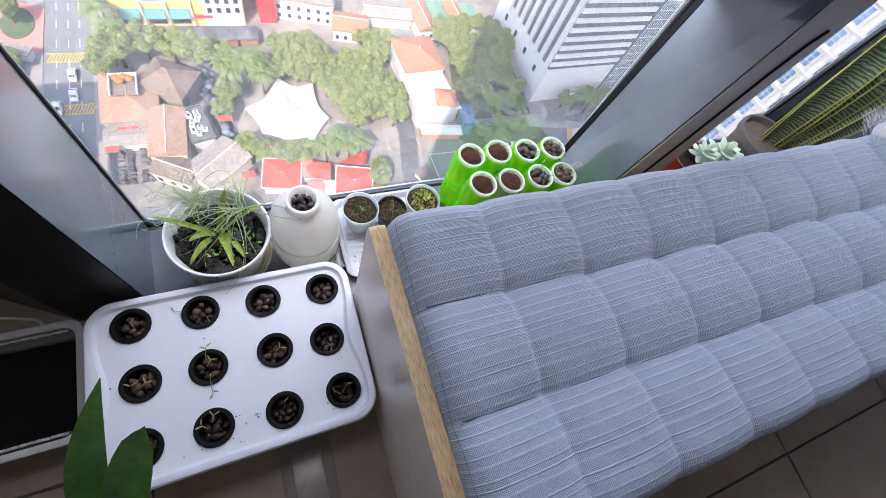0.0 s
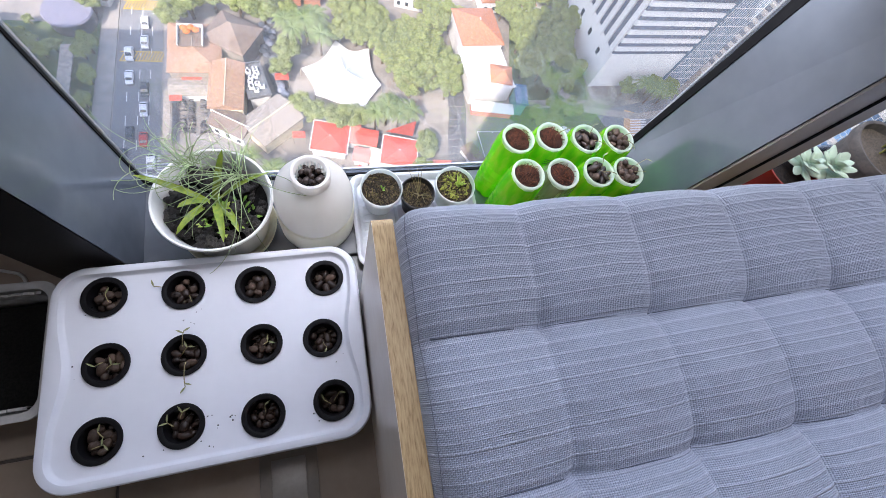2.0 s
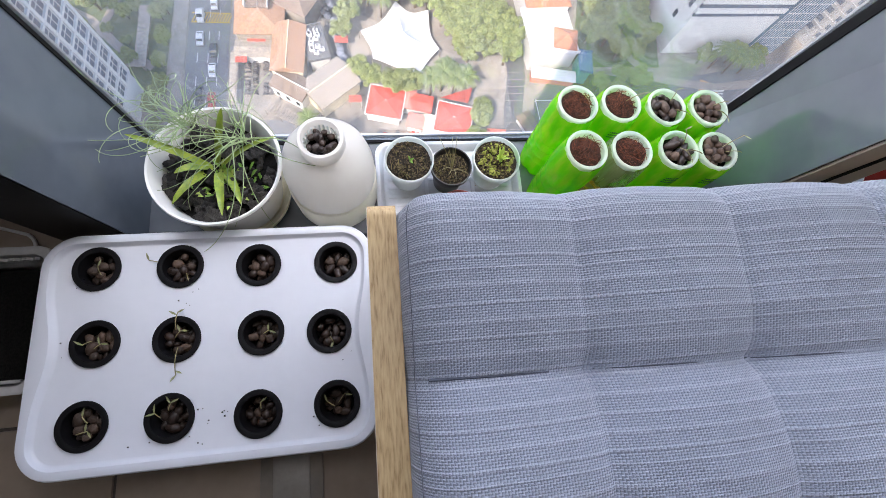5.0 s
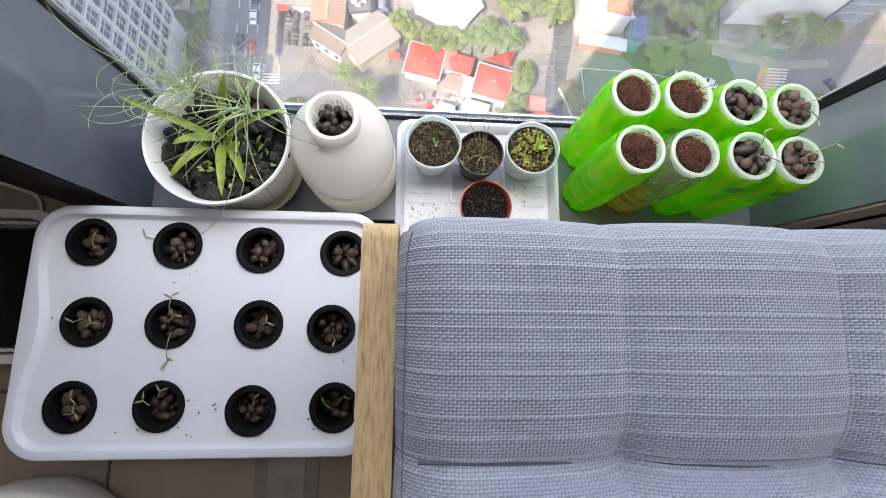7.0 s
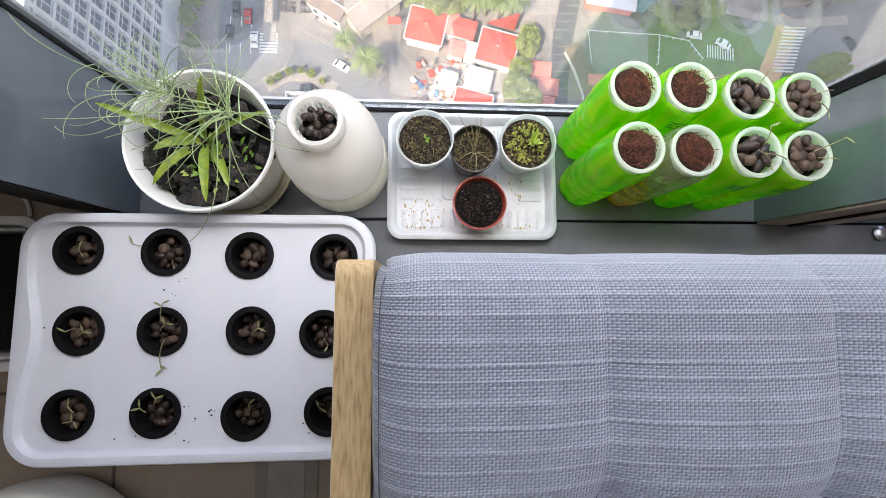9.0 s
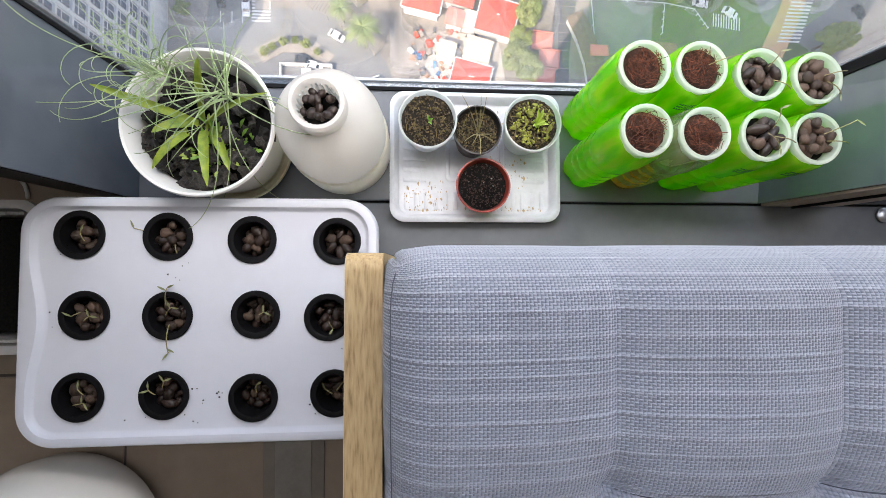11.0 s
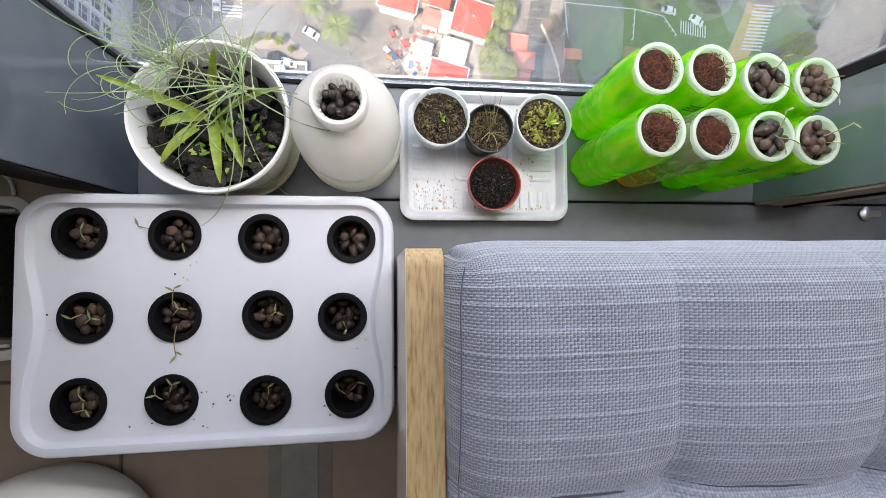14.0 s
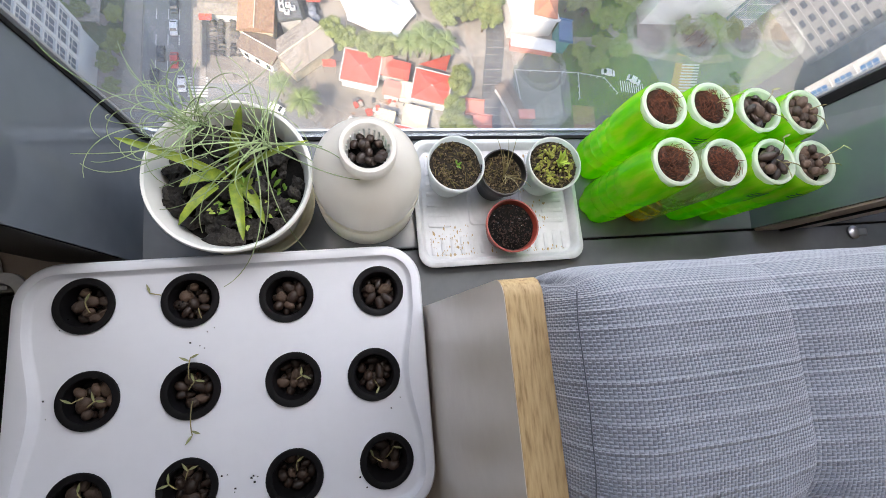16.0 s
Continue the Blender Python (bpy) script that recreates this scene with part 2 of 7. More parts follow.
M_CUPWHITE = thin_plastic("white_thin_plastic", (0.86, 0.88, 0.86), (0.80, 0.82, 0.80), 0.0, 0.3)
M_TRAY = mat("white_tray_plastic", (0.64, 0.655, 0.68), (0.55, 0.565, 0.585), 0.3, scale=30)
M_CUPTINT = thin_plastic("greenish_white_plastic", (0.84, 0.90, 0.81), (0.79, 0.86, 0.76), 0.0, 0.3)
M_STAIN = mat("brown_water_stain", (0.34, 0.22, 0.10), (0.50, 0.40, 0.26), 0.7, scale=300)
M_JAR = thin_plastic("milky_plastic", (0.92, 0.885, 0.84), (0.88, 0.84, 0.79), 0.0, 0.35, 14, 0.40)
M_NETCUP = mat("black_net_cup", (0.005, 0.005, 0.0055), (0.008, 0.007, 0.008), 0.5, scale=60, spec=0.12)
M_LECA = vary(mat("clay_pebble", (0.100, 0.060, 0.040), (0.040, 0.025, 0.018), 0.6, scale=180, bump=0.5, bscale=900), 0.45)
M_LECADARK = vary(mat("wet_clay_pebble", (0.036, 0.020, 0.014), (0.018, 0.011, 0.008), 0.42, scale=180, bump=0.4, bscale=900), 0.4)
M_CRUMB = island(mat("soil_crumb", (0.050, 0.034, 0.020), (0.17, 0.125, 0.065), 0.95, scale=200), 0.85)
M_JARLOW = thin_plastic("cream_milky_plastic", (0.92, 0.89, 0.79), (0.87, 0.83, 0.70), 0.0, 0.35, 14, 0.35)
M_SOIL = mat("dark_soil", (0.013, 0.010, 0.007), (0.036, 0.025, 0.016), 0.95, scale=260, bump=1.0, bscale=700)
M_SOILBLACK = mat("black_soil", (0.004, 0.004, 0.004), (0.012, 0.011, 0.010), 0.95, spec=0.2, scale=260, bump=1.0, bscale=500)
M_CHAR = vary(mat("charcoal_lump", (0.014, 0.012, 0.011), (0.075, 0.066, 0.058), 0.9, scale=420, bump=1.0, bscale=900), 0.6)
M_COIR = mat("coir_bed", (0.022, 0.008, 0.005), (0.045, 0.016, 0.009), 0.95, scale=300, bump=1.0, bscale=900)
M_FIBRE = island(mat("coir_fibre", (0.17, 0.052, 0.024), (0.042, 0.014, 0.008), 0.9, scale=200), 0.7)
M_MOSS = island(mat("dry_moss", (0.16, 0.115, 0.045), (0.11, 0.10, 0.03), 0.95, scale=200), 0.6)
M_MOSSGREEN = island(mat("green_moss", (0.26, 0.31, 0.045), (0.34, 0.30, 0.07), 0.8, scale=200), 0.45)
M_LEAF = island(mat("fresh_leaf", (0.15, 0.32, 0.04), (0.22, 0.38, 0.06), 0.45, scale=60), 0.25)
M_FLYTRAP = island(mat("pale_flytrap_leaf", (0.33, 0.46, 0.07), (0.42, 0.50, 0.12), 0.45, scale=60), 0.3)
M_BLADE = mat("long_yellow_green_leaf", (0.31, 0.38, 0.035), (0.15, 0.24, 0.03), 0.4, scale=90)
M_AIR = island(mat("silvery_green_strand", (0.37, 0.46, 0.245), (0.26, 0.36, 0.15), 0.6, scale=80), 0.3)
M_SPROUT = island(mat("pale_sprout", (0.21, 0.235, 0.10), (0.26, 0.26, 0.13), 0.6, scale=60), 0.35)
M_STEM = island(mat("dry_stem", (0.30, 0.26, 0.12), (0.18, 0.15, 0.07), 0.8, scale=80), 0.3)
M_TERRA = mat("terracotta_red_plastic", (0.34, 0.055, 0.035), (0.28, 0.045, 0.03), 0.4, scale=30)
M_BLACKPOT = mat("black_nursery_pot", (0.012, 0.012, 0.012), (0.02, 0.02, 0.02), 0.4, scale=40)
M_RED = mat("red_glazed_pot", (0.42, 0.025, 0.012), (0.36, 0.02, 0.01), 0.3, scale=20)
M_CLAY = mat("grey_brown_clay", (0.17, 0.145, 0.125), (0.10, 0.088, 0.078), 0.8, scale=40, bump=0.4, bscale=150)
M_SUCC = island(mat("pale_succulent_leaf", (0.48, 0.58, 0.42), (0.56, 0.65, 0.50), 0.5, scale=60), 0.12)
M_GREENPET = thin_plastic("green_bottle_plastic", (0.45, 1.0, 0.03), (0.86, 1.0, 0.10), 0.42, 0.10, 22, 0.18, (3.0, 3.0, 0.9), (0.30, 0.90, 0.03))
M_CLEARPET = thin_plastic("smoky_bottle_plastic", (0.93, 0.90, 0.78), (0.70, 0.62, 0.42), 0.74, 0.10, 40, 0.3, (4.0, 4.0, 0.4))
M_AMBER = thin_plastic("amber_water", (1.0, 0.62, 0.06), (0.90, 0.42, 0.03), 0.35, 0.15, 60)
M_INK = mat("dark_green_print", (0.02, 0.10, 0.02), (0.02, 0.08, 0.02), 0.6, scale=60)
M_ZZ = mat("glossy_dark_leaf", (0.040, 0.115, 0.016), (0.080, 0.18, 0.028), 0.22, scale=40)
M_CABLE = mat("white_cable", (0.70, 0.69, 0.66), (0.62, 0.61, 0.58), 0.5, scale=40)


def snake_mat():
    m = mat("snake_plant_leaf", (0.035, 0.075, 0.03), (0.10, 0.16, 0.07), 0.4, scale=30)
    nt = m.node_tree
    n, l = nt.nodes, nt.links
    tc, mp, wv, ramp = n.new("ShaderNodeTexCoord"), n.new("ShaderNodeMapping"), n.new("ShaderNodeTexWave"), n.new("ShaderNodeValToRGB")
    mp.inputs["Scale"].default_value = (0.25, 1, 1)
    l.new(tc.outputs["UV"], mp.inputs[0])
    l.new(mp.outputs[0], wv.inputs["Vector"])
    wv.bands_direction = "Y"
    wv.inputs["Scale"].default_value, wv.inputs["Distortion"].default_value, wv.inputs["Detail"].default_value = 7, 9, 6
    e = ramp.color_ramp.elements
    e[0].position, e[0].color = 0.38, (0.055, 0.095, 0.042, 1)
    e[1].position, e[1].color = 0.70, (0.27, 0.33, 0.19, 1)
    l.new(wv.outputs[0], ramp.inputs[0])
    l.new(ramp.outputs[0], n["Principled BSDF"].inputs["Base Color"])
    return m


M_SNAKE = snake_mat()
M_SNAKEEDGE = mat("yellow_leaf_margin", (0.46, 0.43, 0.10), (0.38, 0.37, 0.09), 0.45, scale=60)


# ---- mesh helpers ----
def part(name, bm, material, parent=None, label="", smooth=True):
    """Links a bmesh as one mesh object, under a thing or a part."""
    me = bpy.data.meshes.new(name)
    bmesh.ops.recalc_face_normals(bm, faces=bm.faces)
    if smooth:
        for f in bm.faces:
            f.smooth = True
    bm.to_mesh(me)
    bm.free()
    if material:
        me.materials.append(material)
    if smooth:
        me.set_sharp_from_angle(angle=radians(38))
    ob = new(name, me)
    ob.parent = parent
    if label:
        ob["label"] = label
    return ob


def flat(name, verts, faces, material, parent=None, label="", smooth=False):
    """The same from plain lists, for large meshes."""
    me = bpy.data.meshes.new(name)
    me.from_pydata(verts, [], faces)
    me.update()
    me.materials.append(material)
    if smooth:
        me.shade_smooth()
    ob = new(name, me)
    ob.parent = parent
    if label:
        ob["label"] = label
    return ob


def empty(name, x, y, z, label, category, group="", kind=""):
    o = new(name)
    o.location = (x, y, z)
    return tagged(o, label, category, group, kind)


def box(bm, x0, x1, y0, y1, z0, z1, bevel=0.0):
    r = bmesh.ops.create_cube(bm, size=1)
    bmesh.ops.scale(bm, vec=(x1 - x0, y1 - y0, z1 - z0), verts=r["verts"])
    bmesh.ops.translate(bm, vec=((x0 + x1) / 2, (y0 + y1) / 2, (z0 + z1) / 2), verts=r["verts"])
    if bevel:
        es = list({e for v in r["verts"] for e in v.link_edges})
        bmesh.ops.bevel(bm, geom=es, offset=bevel, segments=2, affect="EDGES", profile=0.5)
    return bm


def cube(*a, bevel=0.0):
    return box(bmesh.new(), *a, bevel=bevel)


def loft(bm, rings, cap0=False, cap1=False):
    vs = [[bm.verts.new(p) for p in ring] for ring in rings]
    n = len(vs[0])
    for a, b in zip(vs, vs[1:]):
        for i in range(n):
            bm.faces.new((a[i], a[(i + 1) % n], b[(i + 1) % n], b[i]))
    if cap0:
        bm.faces.new(vs[0][::-1])
    if cap1:
        bm.faces.new(vs[-1])
    return bm


def lathe(profile, seg=40, cap0=False, cap1=False, wob=0.0):
    rings = []
    for r, z in profile:
        rings.append([(r * (1 + wob * math.sin(3 * a + z * 40)) * math.cos(a), r * (1 + wob * math.sin(2 * a + 1)) * math.sin(a), z) for a in (2 * math.pi * i / seg for i in range(seg))])
    return loft(bmesh.new(), rings, cap0, cap1)


def round_rect(x0, x1, y0, y1, r, z, n=8):
    pts = []
    for cx, cy, a0 in ((x1 - r, y1 - r, 0), (x0 + r, y1 - r, 90), (x0 + r, y0 + r, 180), (x1 - r, y0 + r, 270)):
        for i in range(n + 1):
            a = radians(a0 + 90 * i / n)
            pts.append((cx + r * math.cos(a), cy + r * math.sin(a), z))
    return pts


def tube(bm, pts, radii, seg=6):
    """A tube along points; radii is a number or one per point."""
    pts = [Vector(p) for p in pts]
    if not isinstance(radii, (list, tuple)):
        radii = [radii] * len(pts)
    rings = []
    side = None
    for i, p in enumerate(pts):
        d = (pts[min(i + 1, len(pts) - 1)] - pts[max(i - 1, 0)]).normalized()
        if side is None:
            side = d.orthogonal().normalized()
        side = (side - d * side.dot(d)).normalized()
        up = d.cross(side)
        rings.append([p + radii[i] * (math.cos(a) * side + math.sin(a) * up) for a in (2 * math.pi * k / seg for k in range(seg))])
    return loft(bm, rings, True, True)


def blade(bm, pts, widths, up=(0, 0, 1), fold=0.25, thick=0.0):
    """A leaf along points, folded a little along its rib."""
    pts = [Vector(p) for p in pts]
    rows = []
    for i, p in enumerate(pts):
        d = (pts[min(i + 1, len(pts) - 1)] - pts[max(i - 1, 0)]).normalized()
        s = d.cross(Vector(up))
        s = s.normalized() if s.length > 1e-6 else Vector((1, 0, 0))
        nrm = s.cross(d).normalized()
        w = widths[i] / 2
        rows.append([bm.verts.new(p - s * w + nrm * w * fold), bm.verts.new(p - s * w * 0.5 + nrm * w * fold * 0.4), bm.verts.new(p), bm.verts.new(p + s * w * 0.5 + nrm * w * fold * 0.4), bm.verts.new(p + s * w + nrm * w * fold)])
    for a, b in zip(rows, rows[1:]):
        for k in range(4):
            bm.faces.new((a[k], a[k + 1], b[k + 1], b[k]))
    return bm


def bez(p0, p1, p2, n=8):
    p0, p1, p2 = Vector(p0), Vector(p1), Vector(p2)
    return [p0 * (1 - t) ** 2 + p1 * 2 * t * (1 - t) + p2 * t * t for t in (i / n for i in range(n + 1))]


rnd = random.Random(7)


def pebble_mesh(seed, mat_, long=1.55):
    """A rounded, slightly lumpy clay ball, about 1 across."""
    r = random.Random(seed)
    bm = bmesh.new()
    bmesh.ops.create_icosphere(bm, subdivisions=2, radius=0.5)
    sx, sy, sz = r.uniform(1.0, long), r.uniform(0.8, 1.0), r.uniform(0.7, 0.95)
    o = Vector((r.random() * 9, r.random() * 9, r.random() * 9))
    for v in bm.verts:
        k = 1 + 0.22 * noise.noise(v.co * 1.6 + o) + 0.05 * noise.noise(v.co * 6 + o)
        v.co = Vector((v.co.x * sx, v.co.y * sy, v.co.z * sz)) * k
    me = bpy.data.meshes.new("pebble")
    for f in bm.faces:
        f.smooth = True
    bm.to_mesh(me)
    bm.free()
    me.materials.append(mat_)
    return me


PEBBLES = [pebble_mesh(i, M_LECA) for i in range(6)]
PEBBLES_DARK = [pebble_mesh(i + 20, M_LECADARK) for i in range(5)]
PEBBLES_ROUND = [pebble_mesh(i + 40, M_LECADARK, 1.12) for i in range(4)]


def pebbles(parent, radius, z, count, size, meshes, seed, heap=0.0):
    """Pebbles that lie side by side in a round opening."""
    r = random.Random(seed)
    placed = []
    tries = 0
    while len(placed) < count and tries < 900:
        tries += 1
        a, d = r.random() * 6.283, radius * math.sqrt(r.random())
        s = size * r.uniform(0.75, 1.2)
        if d + s * 0.42 > radius:
            continue
        x, y = d * math.cos(a), d * math.sin(a)
        level = 0 if tries < 500 else size * 0.45
        if all(math.hypot(x - q[0], y - q[1]) > (s + q[2]) * 0.40 or abs(level - q[3]) > 0.4 * size for q in placed):
            placed.append((x, y, s, level))
            o = new("pebble", r.choice(meshes))
            o.parent = parent
            o.location = (x, y, z + level + heap * (1 - d / radius) + r.uniform(-0.1, 0.1) * size)
            o.rotation_euler = (r.uniform(-0.4, 0.4), r.uniform(-0.4, 0.4), r.random() * 6.28)
            o.scale = (s, s, s)


def fibres(radius, z, count, length, thick, seed, lift=0.006):
    """Loose fibres that lie crosswise over a round bed."""
    r = random.Random(seed)
    bm = bmesh.new()
    for _ in range(count):
        a, d = r.random() * 6.283, radius * math.sqrt(r.random()) * 0.9
        p = Vector((d * math.cos(a), d * math.sin(a), z + r.uniform(0, lift)))
        b, ln = r.random() * 6.283, length * r.uniform(0.4, 1.2)
        dv = Vector((math.cos(b), math.sin(b), r.uniform(-0.2, 0.35))) * ln
        q = p + dv
        if math.hypot(q.x, q.y) > radius * 1.02:
            q = p - dv
            if math.hypot(q.x, q.y) > radius * 1.02:
                continue
        tube(bm, bez(p, (p + q) / 2 + Vector((r.uniform(-1, 1), r.uniform(-1, 1), r.uniform(0.1, 1))) * ln * 0.3, q, 3), thick * r.uniform(0.6, 1.3), 3)
    return bm


def mound(radius, z, bumpy, seed, seg=28, rings=9):
    """A rough round bed of soil."""
    bm = bmesh.new()
    grid = [[(0, 0, z + bumpy * 0.5)] * seg]
    for k in range(1, rings + 1):
        rr = radius * k / rings
        ring = []
        for i in range(seg):
            a = 2 * math.pi * i / seg
            x, y = rr * math.cos(a), rr * math.sin(a)
            h = bumpy * (noise.noise(Vector((x * 60, y * 60, seed))) + 0.6 * noise.noise(Vector((x * 170, y * 170, seed)))) + bumpy * 0.7 * (1 - (k / rings) ** 2)
            ring.append((x, y, z + h))
        grid.append(ring)
    loft(bm, grid)
    bmesh.ops.remove_doubles(bm, verts=bm.verts, dist=1e-6)
    return bm


# ---- structure ----
GLASS_Y = 0.5925


def structure(name, bm, material, label, category, smooth=False):
    return tagged(part(name, bm, material, None, "", smooth), label, category, "", "structure")


floor = structure("floor", cube(-1.6, 2.7, -3.1, 0.62, -0.06, -0.004), M_GROUT, "beige ceramic floor tiles with dark narrow joints", "floor")
tile_mesh = bpy.data.meshes.new("tile")
bm = cube(-0.2225, 0.2225, -0.2225, 0.2225, -0.010, 0.0, bevel=0.0015)
bm.to_mesh(tile_mesh)
bm.free()
tile_mesh.materials.append(M_TILE)
for i in range(-4, 7):
    for j in range(-7, 2):
        cx, cy = -0.29 + 0.225 + 0.45 * i, 0.161 - 0.225 + 0.45 * j
        if -1.7 < cx < 2.7 and (cy < 0.3 or cx < 0.3):
            o = new("tile", tile_mesh)
            o.parent = floor
            o.location = (cx, cy, 0)

# sill: a raised strip by the glass, a lower ledge before it
structure("sill_back", cube(-0.262, 0.80, 0.419, 0.60, -0.004, 0.050, bevel=0.002), M_SILL, "dark grey metal window sill by the glass", "window sill")
structure("sill_front", cube(-0.262, 2.6, 0.300, 0.4165, -0.004, 0.0455, bevel=0.002), M_SILL, "dark grey lower ledge in front of the sill", "window sill")
structure("sill_far", cube(0.815, 2.6, 0.419, 0.60, -0.004, 0.050, bevel=0.002), M_SILL, "dark grey metal sill of the further window", "window sill")


def prism(corners_low, corners_high, z0, z1):
    return loft(bmesh.new(), [[(x, y, z0) for x, y in corners_low], [(x, y, z1) for x, y in corners_high]], True, True)


# side panels of the window recess
structure("recess_panel_left", prism([(-0.262, 0.430), (-0.246, 0.4185), (-0.2465, 0.585), (-0.262, 0.585)], [(-0.262, 0.430), (-0.246, 0.4185), (-0.2465, 0.585), (-0.262, 0.585)], 0.048, 0.76), M_PANEL, "dark grey metal side panel of the window recess", "panel")
structure("window_pier", prism([(0.684, 0.4185), (0.790, 0.4185), (0.815, 0.585), (0.700, 0.585)], [(0.742, 0.4185), (0.812, 0.4185), (0.83, 0.585), (0.745, 0.585)], 0.048, 0.76), M_PANEL, "dark grey glossy metal pier between two windows", "pier")
structure("pier_trim", prism([(0.690, 0.4145), (0.812, 0.4145), (0.812, 0.4182), (0.690, 0.4182)], [(0.746, 0.4145), (0.834, 0.4145), (0.834, 0.4182), (0.746, 0.4182)], 0.050, 0.76), M_BEIGE_FRAME, "taupe face strip of the pier", "trim")
bm = bmesh.new()
tube(bm, [(0.742, 0.4135, 0.05), (0.772, 0.4135, 0.40), (0.782, 0.4135, 0.56), (0.790, 0.4135, 0.62), (0.800, 0.4135, 0.645)], 0.0028, 6)
structure("pier_gasket", bm, M_GASKET, "black rubber joint that curves over the pier", "gasket", True)

structure("pier_seal", prism([(0.6966, 0.570), (0.6980, 0.5845), (0.7010, 0.5845), (0.6996, 0.570)], [(0.7427, 0.570), (0.7430, 0.5845), (0.7460, 0.5845), (0.7457, 0.570)], 0.0505, 0.755), M_GASKET, "black rubber seal between pier and glass", "gasket")

# wall with the rounded openings of the windows
def window_wall(name, x0, x1, z0, z1, ox0, ox1, oz0, oz1, r, label):
    bm = bmesh.new()
    outer = round_rect(x0, x1, z0, z1, 0.001, 0, 10)
    inner = round_rect(ox0, ox1, oz0, oz1, r, 0, 10)
    def at(ps, y):
        return [(p[0], y, p[1]) for p in ps]
    loft(bm, [at(outer, 0.585), at(inner, 0.585), at(inner, 0.598), at(outer, 0.598), at(outer, 0.585)])
    return structure(name, bm, M_PANEL, label, "window frame")


def window(name, x0, x1, z0, z1, r, label, framed=True):
    w = empty(name, (x0 + x1) / 2, GLASS_Y, z0, label, "window", "", "structure")
    bm = bmesh.new()
    pts = round_rect(x0 + 0.002, x1 - 0.002, z0 + 0.002, z1 - 0.002, r, 0, 10)
    loft(bm, [[(p[0], GLASS_Y - 0.003, p[1]) for p in pts], [(p[0], GLASS_Y + 0.003, p[1]) for p in pts]], True, True)
    pane = part("pane", bm, M_GLASS, None, "clear window glass", False)
    pane.visible_shadow = False
    bm = bmesh.new()
    rings = []
    for o, y in ((0.0, 0.5835), (0.0050, 0.5835), (0.0050, 0.5885), (0.0, 0.5885), (0.0, 0.5835)):
        q = round_rect(x0 + o * 1.8, x1 - o * 1.8, z0 + o * 0.8, z1 - o * 1.8, max(r - o, 0.001), 0, 10)
        rings.append([(p[0], y, p[1]) for p in q])
    loft(bm, rings)
    gasket = part("gasket", bm, M_GASKET, None, "black rubber seal")
    bm = bmesh.new()
    rings = []
    for o, y in ((0.0, 0.5965), (0.006, 0.5965), (0.006, 0.600), (0.0, 0.600), (0.0, 0.5965)):
        q = round_rect(x0 + o, x1 - o, z0 + o, z1 - o, max(r - o, 0.001), 0, 10)
        rings.append([(p[0], y, p[1]) for p in q])
    loft(bm, rings)
    outer = part("outer_frame", bm, M_ALU, None, "bare aluminium edge outside the glass")
    for o in (pane, gasket, outer):
        o.parent = w
        o.matrix_parent_inverse = Matrix.Translation(-w.location)
    return w


window_wall("window_wall", -0.60, 0.800, -0.004, 0.70, -0.2535, 0.735, 0.0505, 0.600, 0.028, "dark grey frame round the low window")
window("window_1", -0.2535, 0.735, 0.0505, 0.600, 0.028, "low wide window pane with rounded corners")
window_wall("window_wall_far", 0.8005, 1.50, -0.004, 0.70, 0.845, 1.470, 0.054, 0.640, 0.028, "dark grey frame round the further window")
window("window_2", 0.845, 1.470, 0.054, 0.640, 0.028, "further low window pane with rounded corners")
window_wall("window_wall_end", 1.5005, 2.62, -0.004, 0.70, 1.560, 2.45, 0.054, 0.640, 0.028, "dark grey frame round the last window")
window("window_3", 1.560, 2.45, 0.054, 0.640, 0.028, "last low window pane with rounded corners")
structure("recess_head", cube(-0.262, 0.80, 0.4185, 0.585, 0.762, 0.78), M_PANEL, "dark grey head of the window recess", "panel")

# black column beside the recess, walls and ceiling that close the room
structure("column", prism([(-0.60, 0.572), (-0.385, 0.438), (-0.2475, 0.4175), (-0.2475, 0.4182), (-0.263, 0.4305), (-0.263, 0.583), (-0.60, 0.583)], [(-0.60, 0.572), (-0.385, 0.438), (-0.2475, 0.4175), (-0.2475, 0.4182), (-0.263, 0.4305), (-0.263, 0.583), (-0.60, 0.583)], 0.0, 2.5), M_BLACK, "black coated metal column beside the window", "column")
for name, dims in (("wall_north_low", (-1.6, -0.602, 0.585, 0.70, -0.06, 2.5)), ("wall_north_mid", (-0.60, 2.62, 0.585, 0.70, 0.702, 0.84)),
                   ("wall_north_high", (-0.60, 2.62, 0.585, 0.70, 2.20, 2.5)), ("wall_north_pier", (1.62, 2.62, 0.585, 0.70, 0.842, 2.198)),
                   ("wall_west", (-1.72, -1.602, -3.1, 0.70, -0.06, 2.5)), ("wall_east", (2.622, 2.74, -3.1, 0.70, -0.06, 2.5)), ("wall_south", (-1.72, 2.74, -3.22, -3.102, -0.06, 2.5))):
    structure(name, cube(*dims), M_WALL, "plain off-white painted room wall", "wall")
structure("ceiling", cube(-1.72, 2.74, -3.22, 0.70, 2.502, 2.60), M_WALL, "plain white ceiling", "ceiling")

# floor hatch by the bench
hatch = empty("floor_hatch", -0.04, 0.05, 0.0, "brushed metal floor access plate in a raised frame", "floor plate")
part("frame", cube(-0.046, 0.046, -0.16, 0.095, 0.0, 0.004, bevel=0.001), mat("hatch_surround", (0.24, 0.205, 0.17), (0.19, 0.165, 0.14), 0.4, scale=20), hatch, "taupe surround")
part("plate", cube(-0.027, 0.027, -0.15, 0.036, 0.0035, 0.0065, bevel=0.001), M_PLATE, hatch, "plain sunken plate")

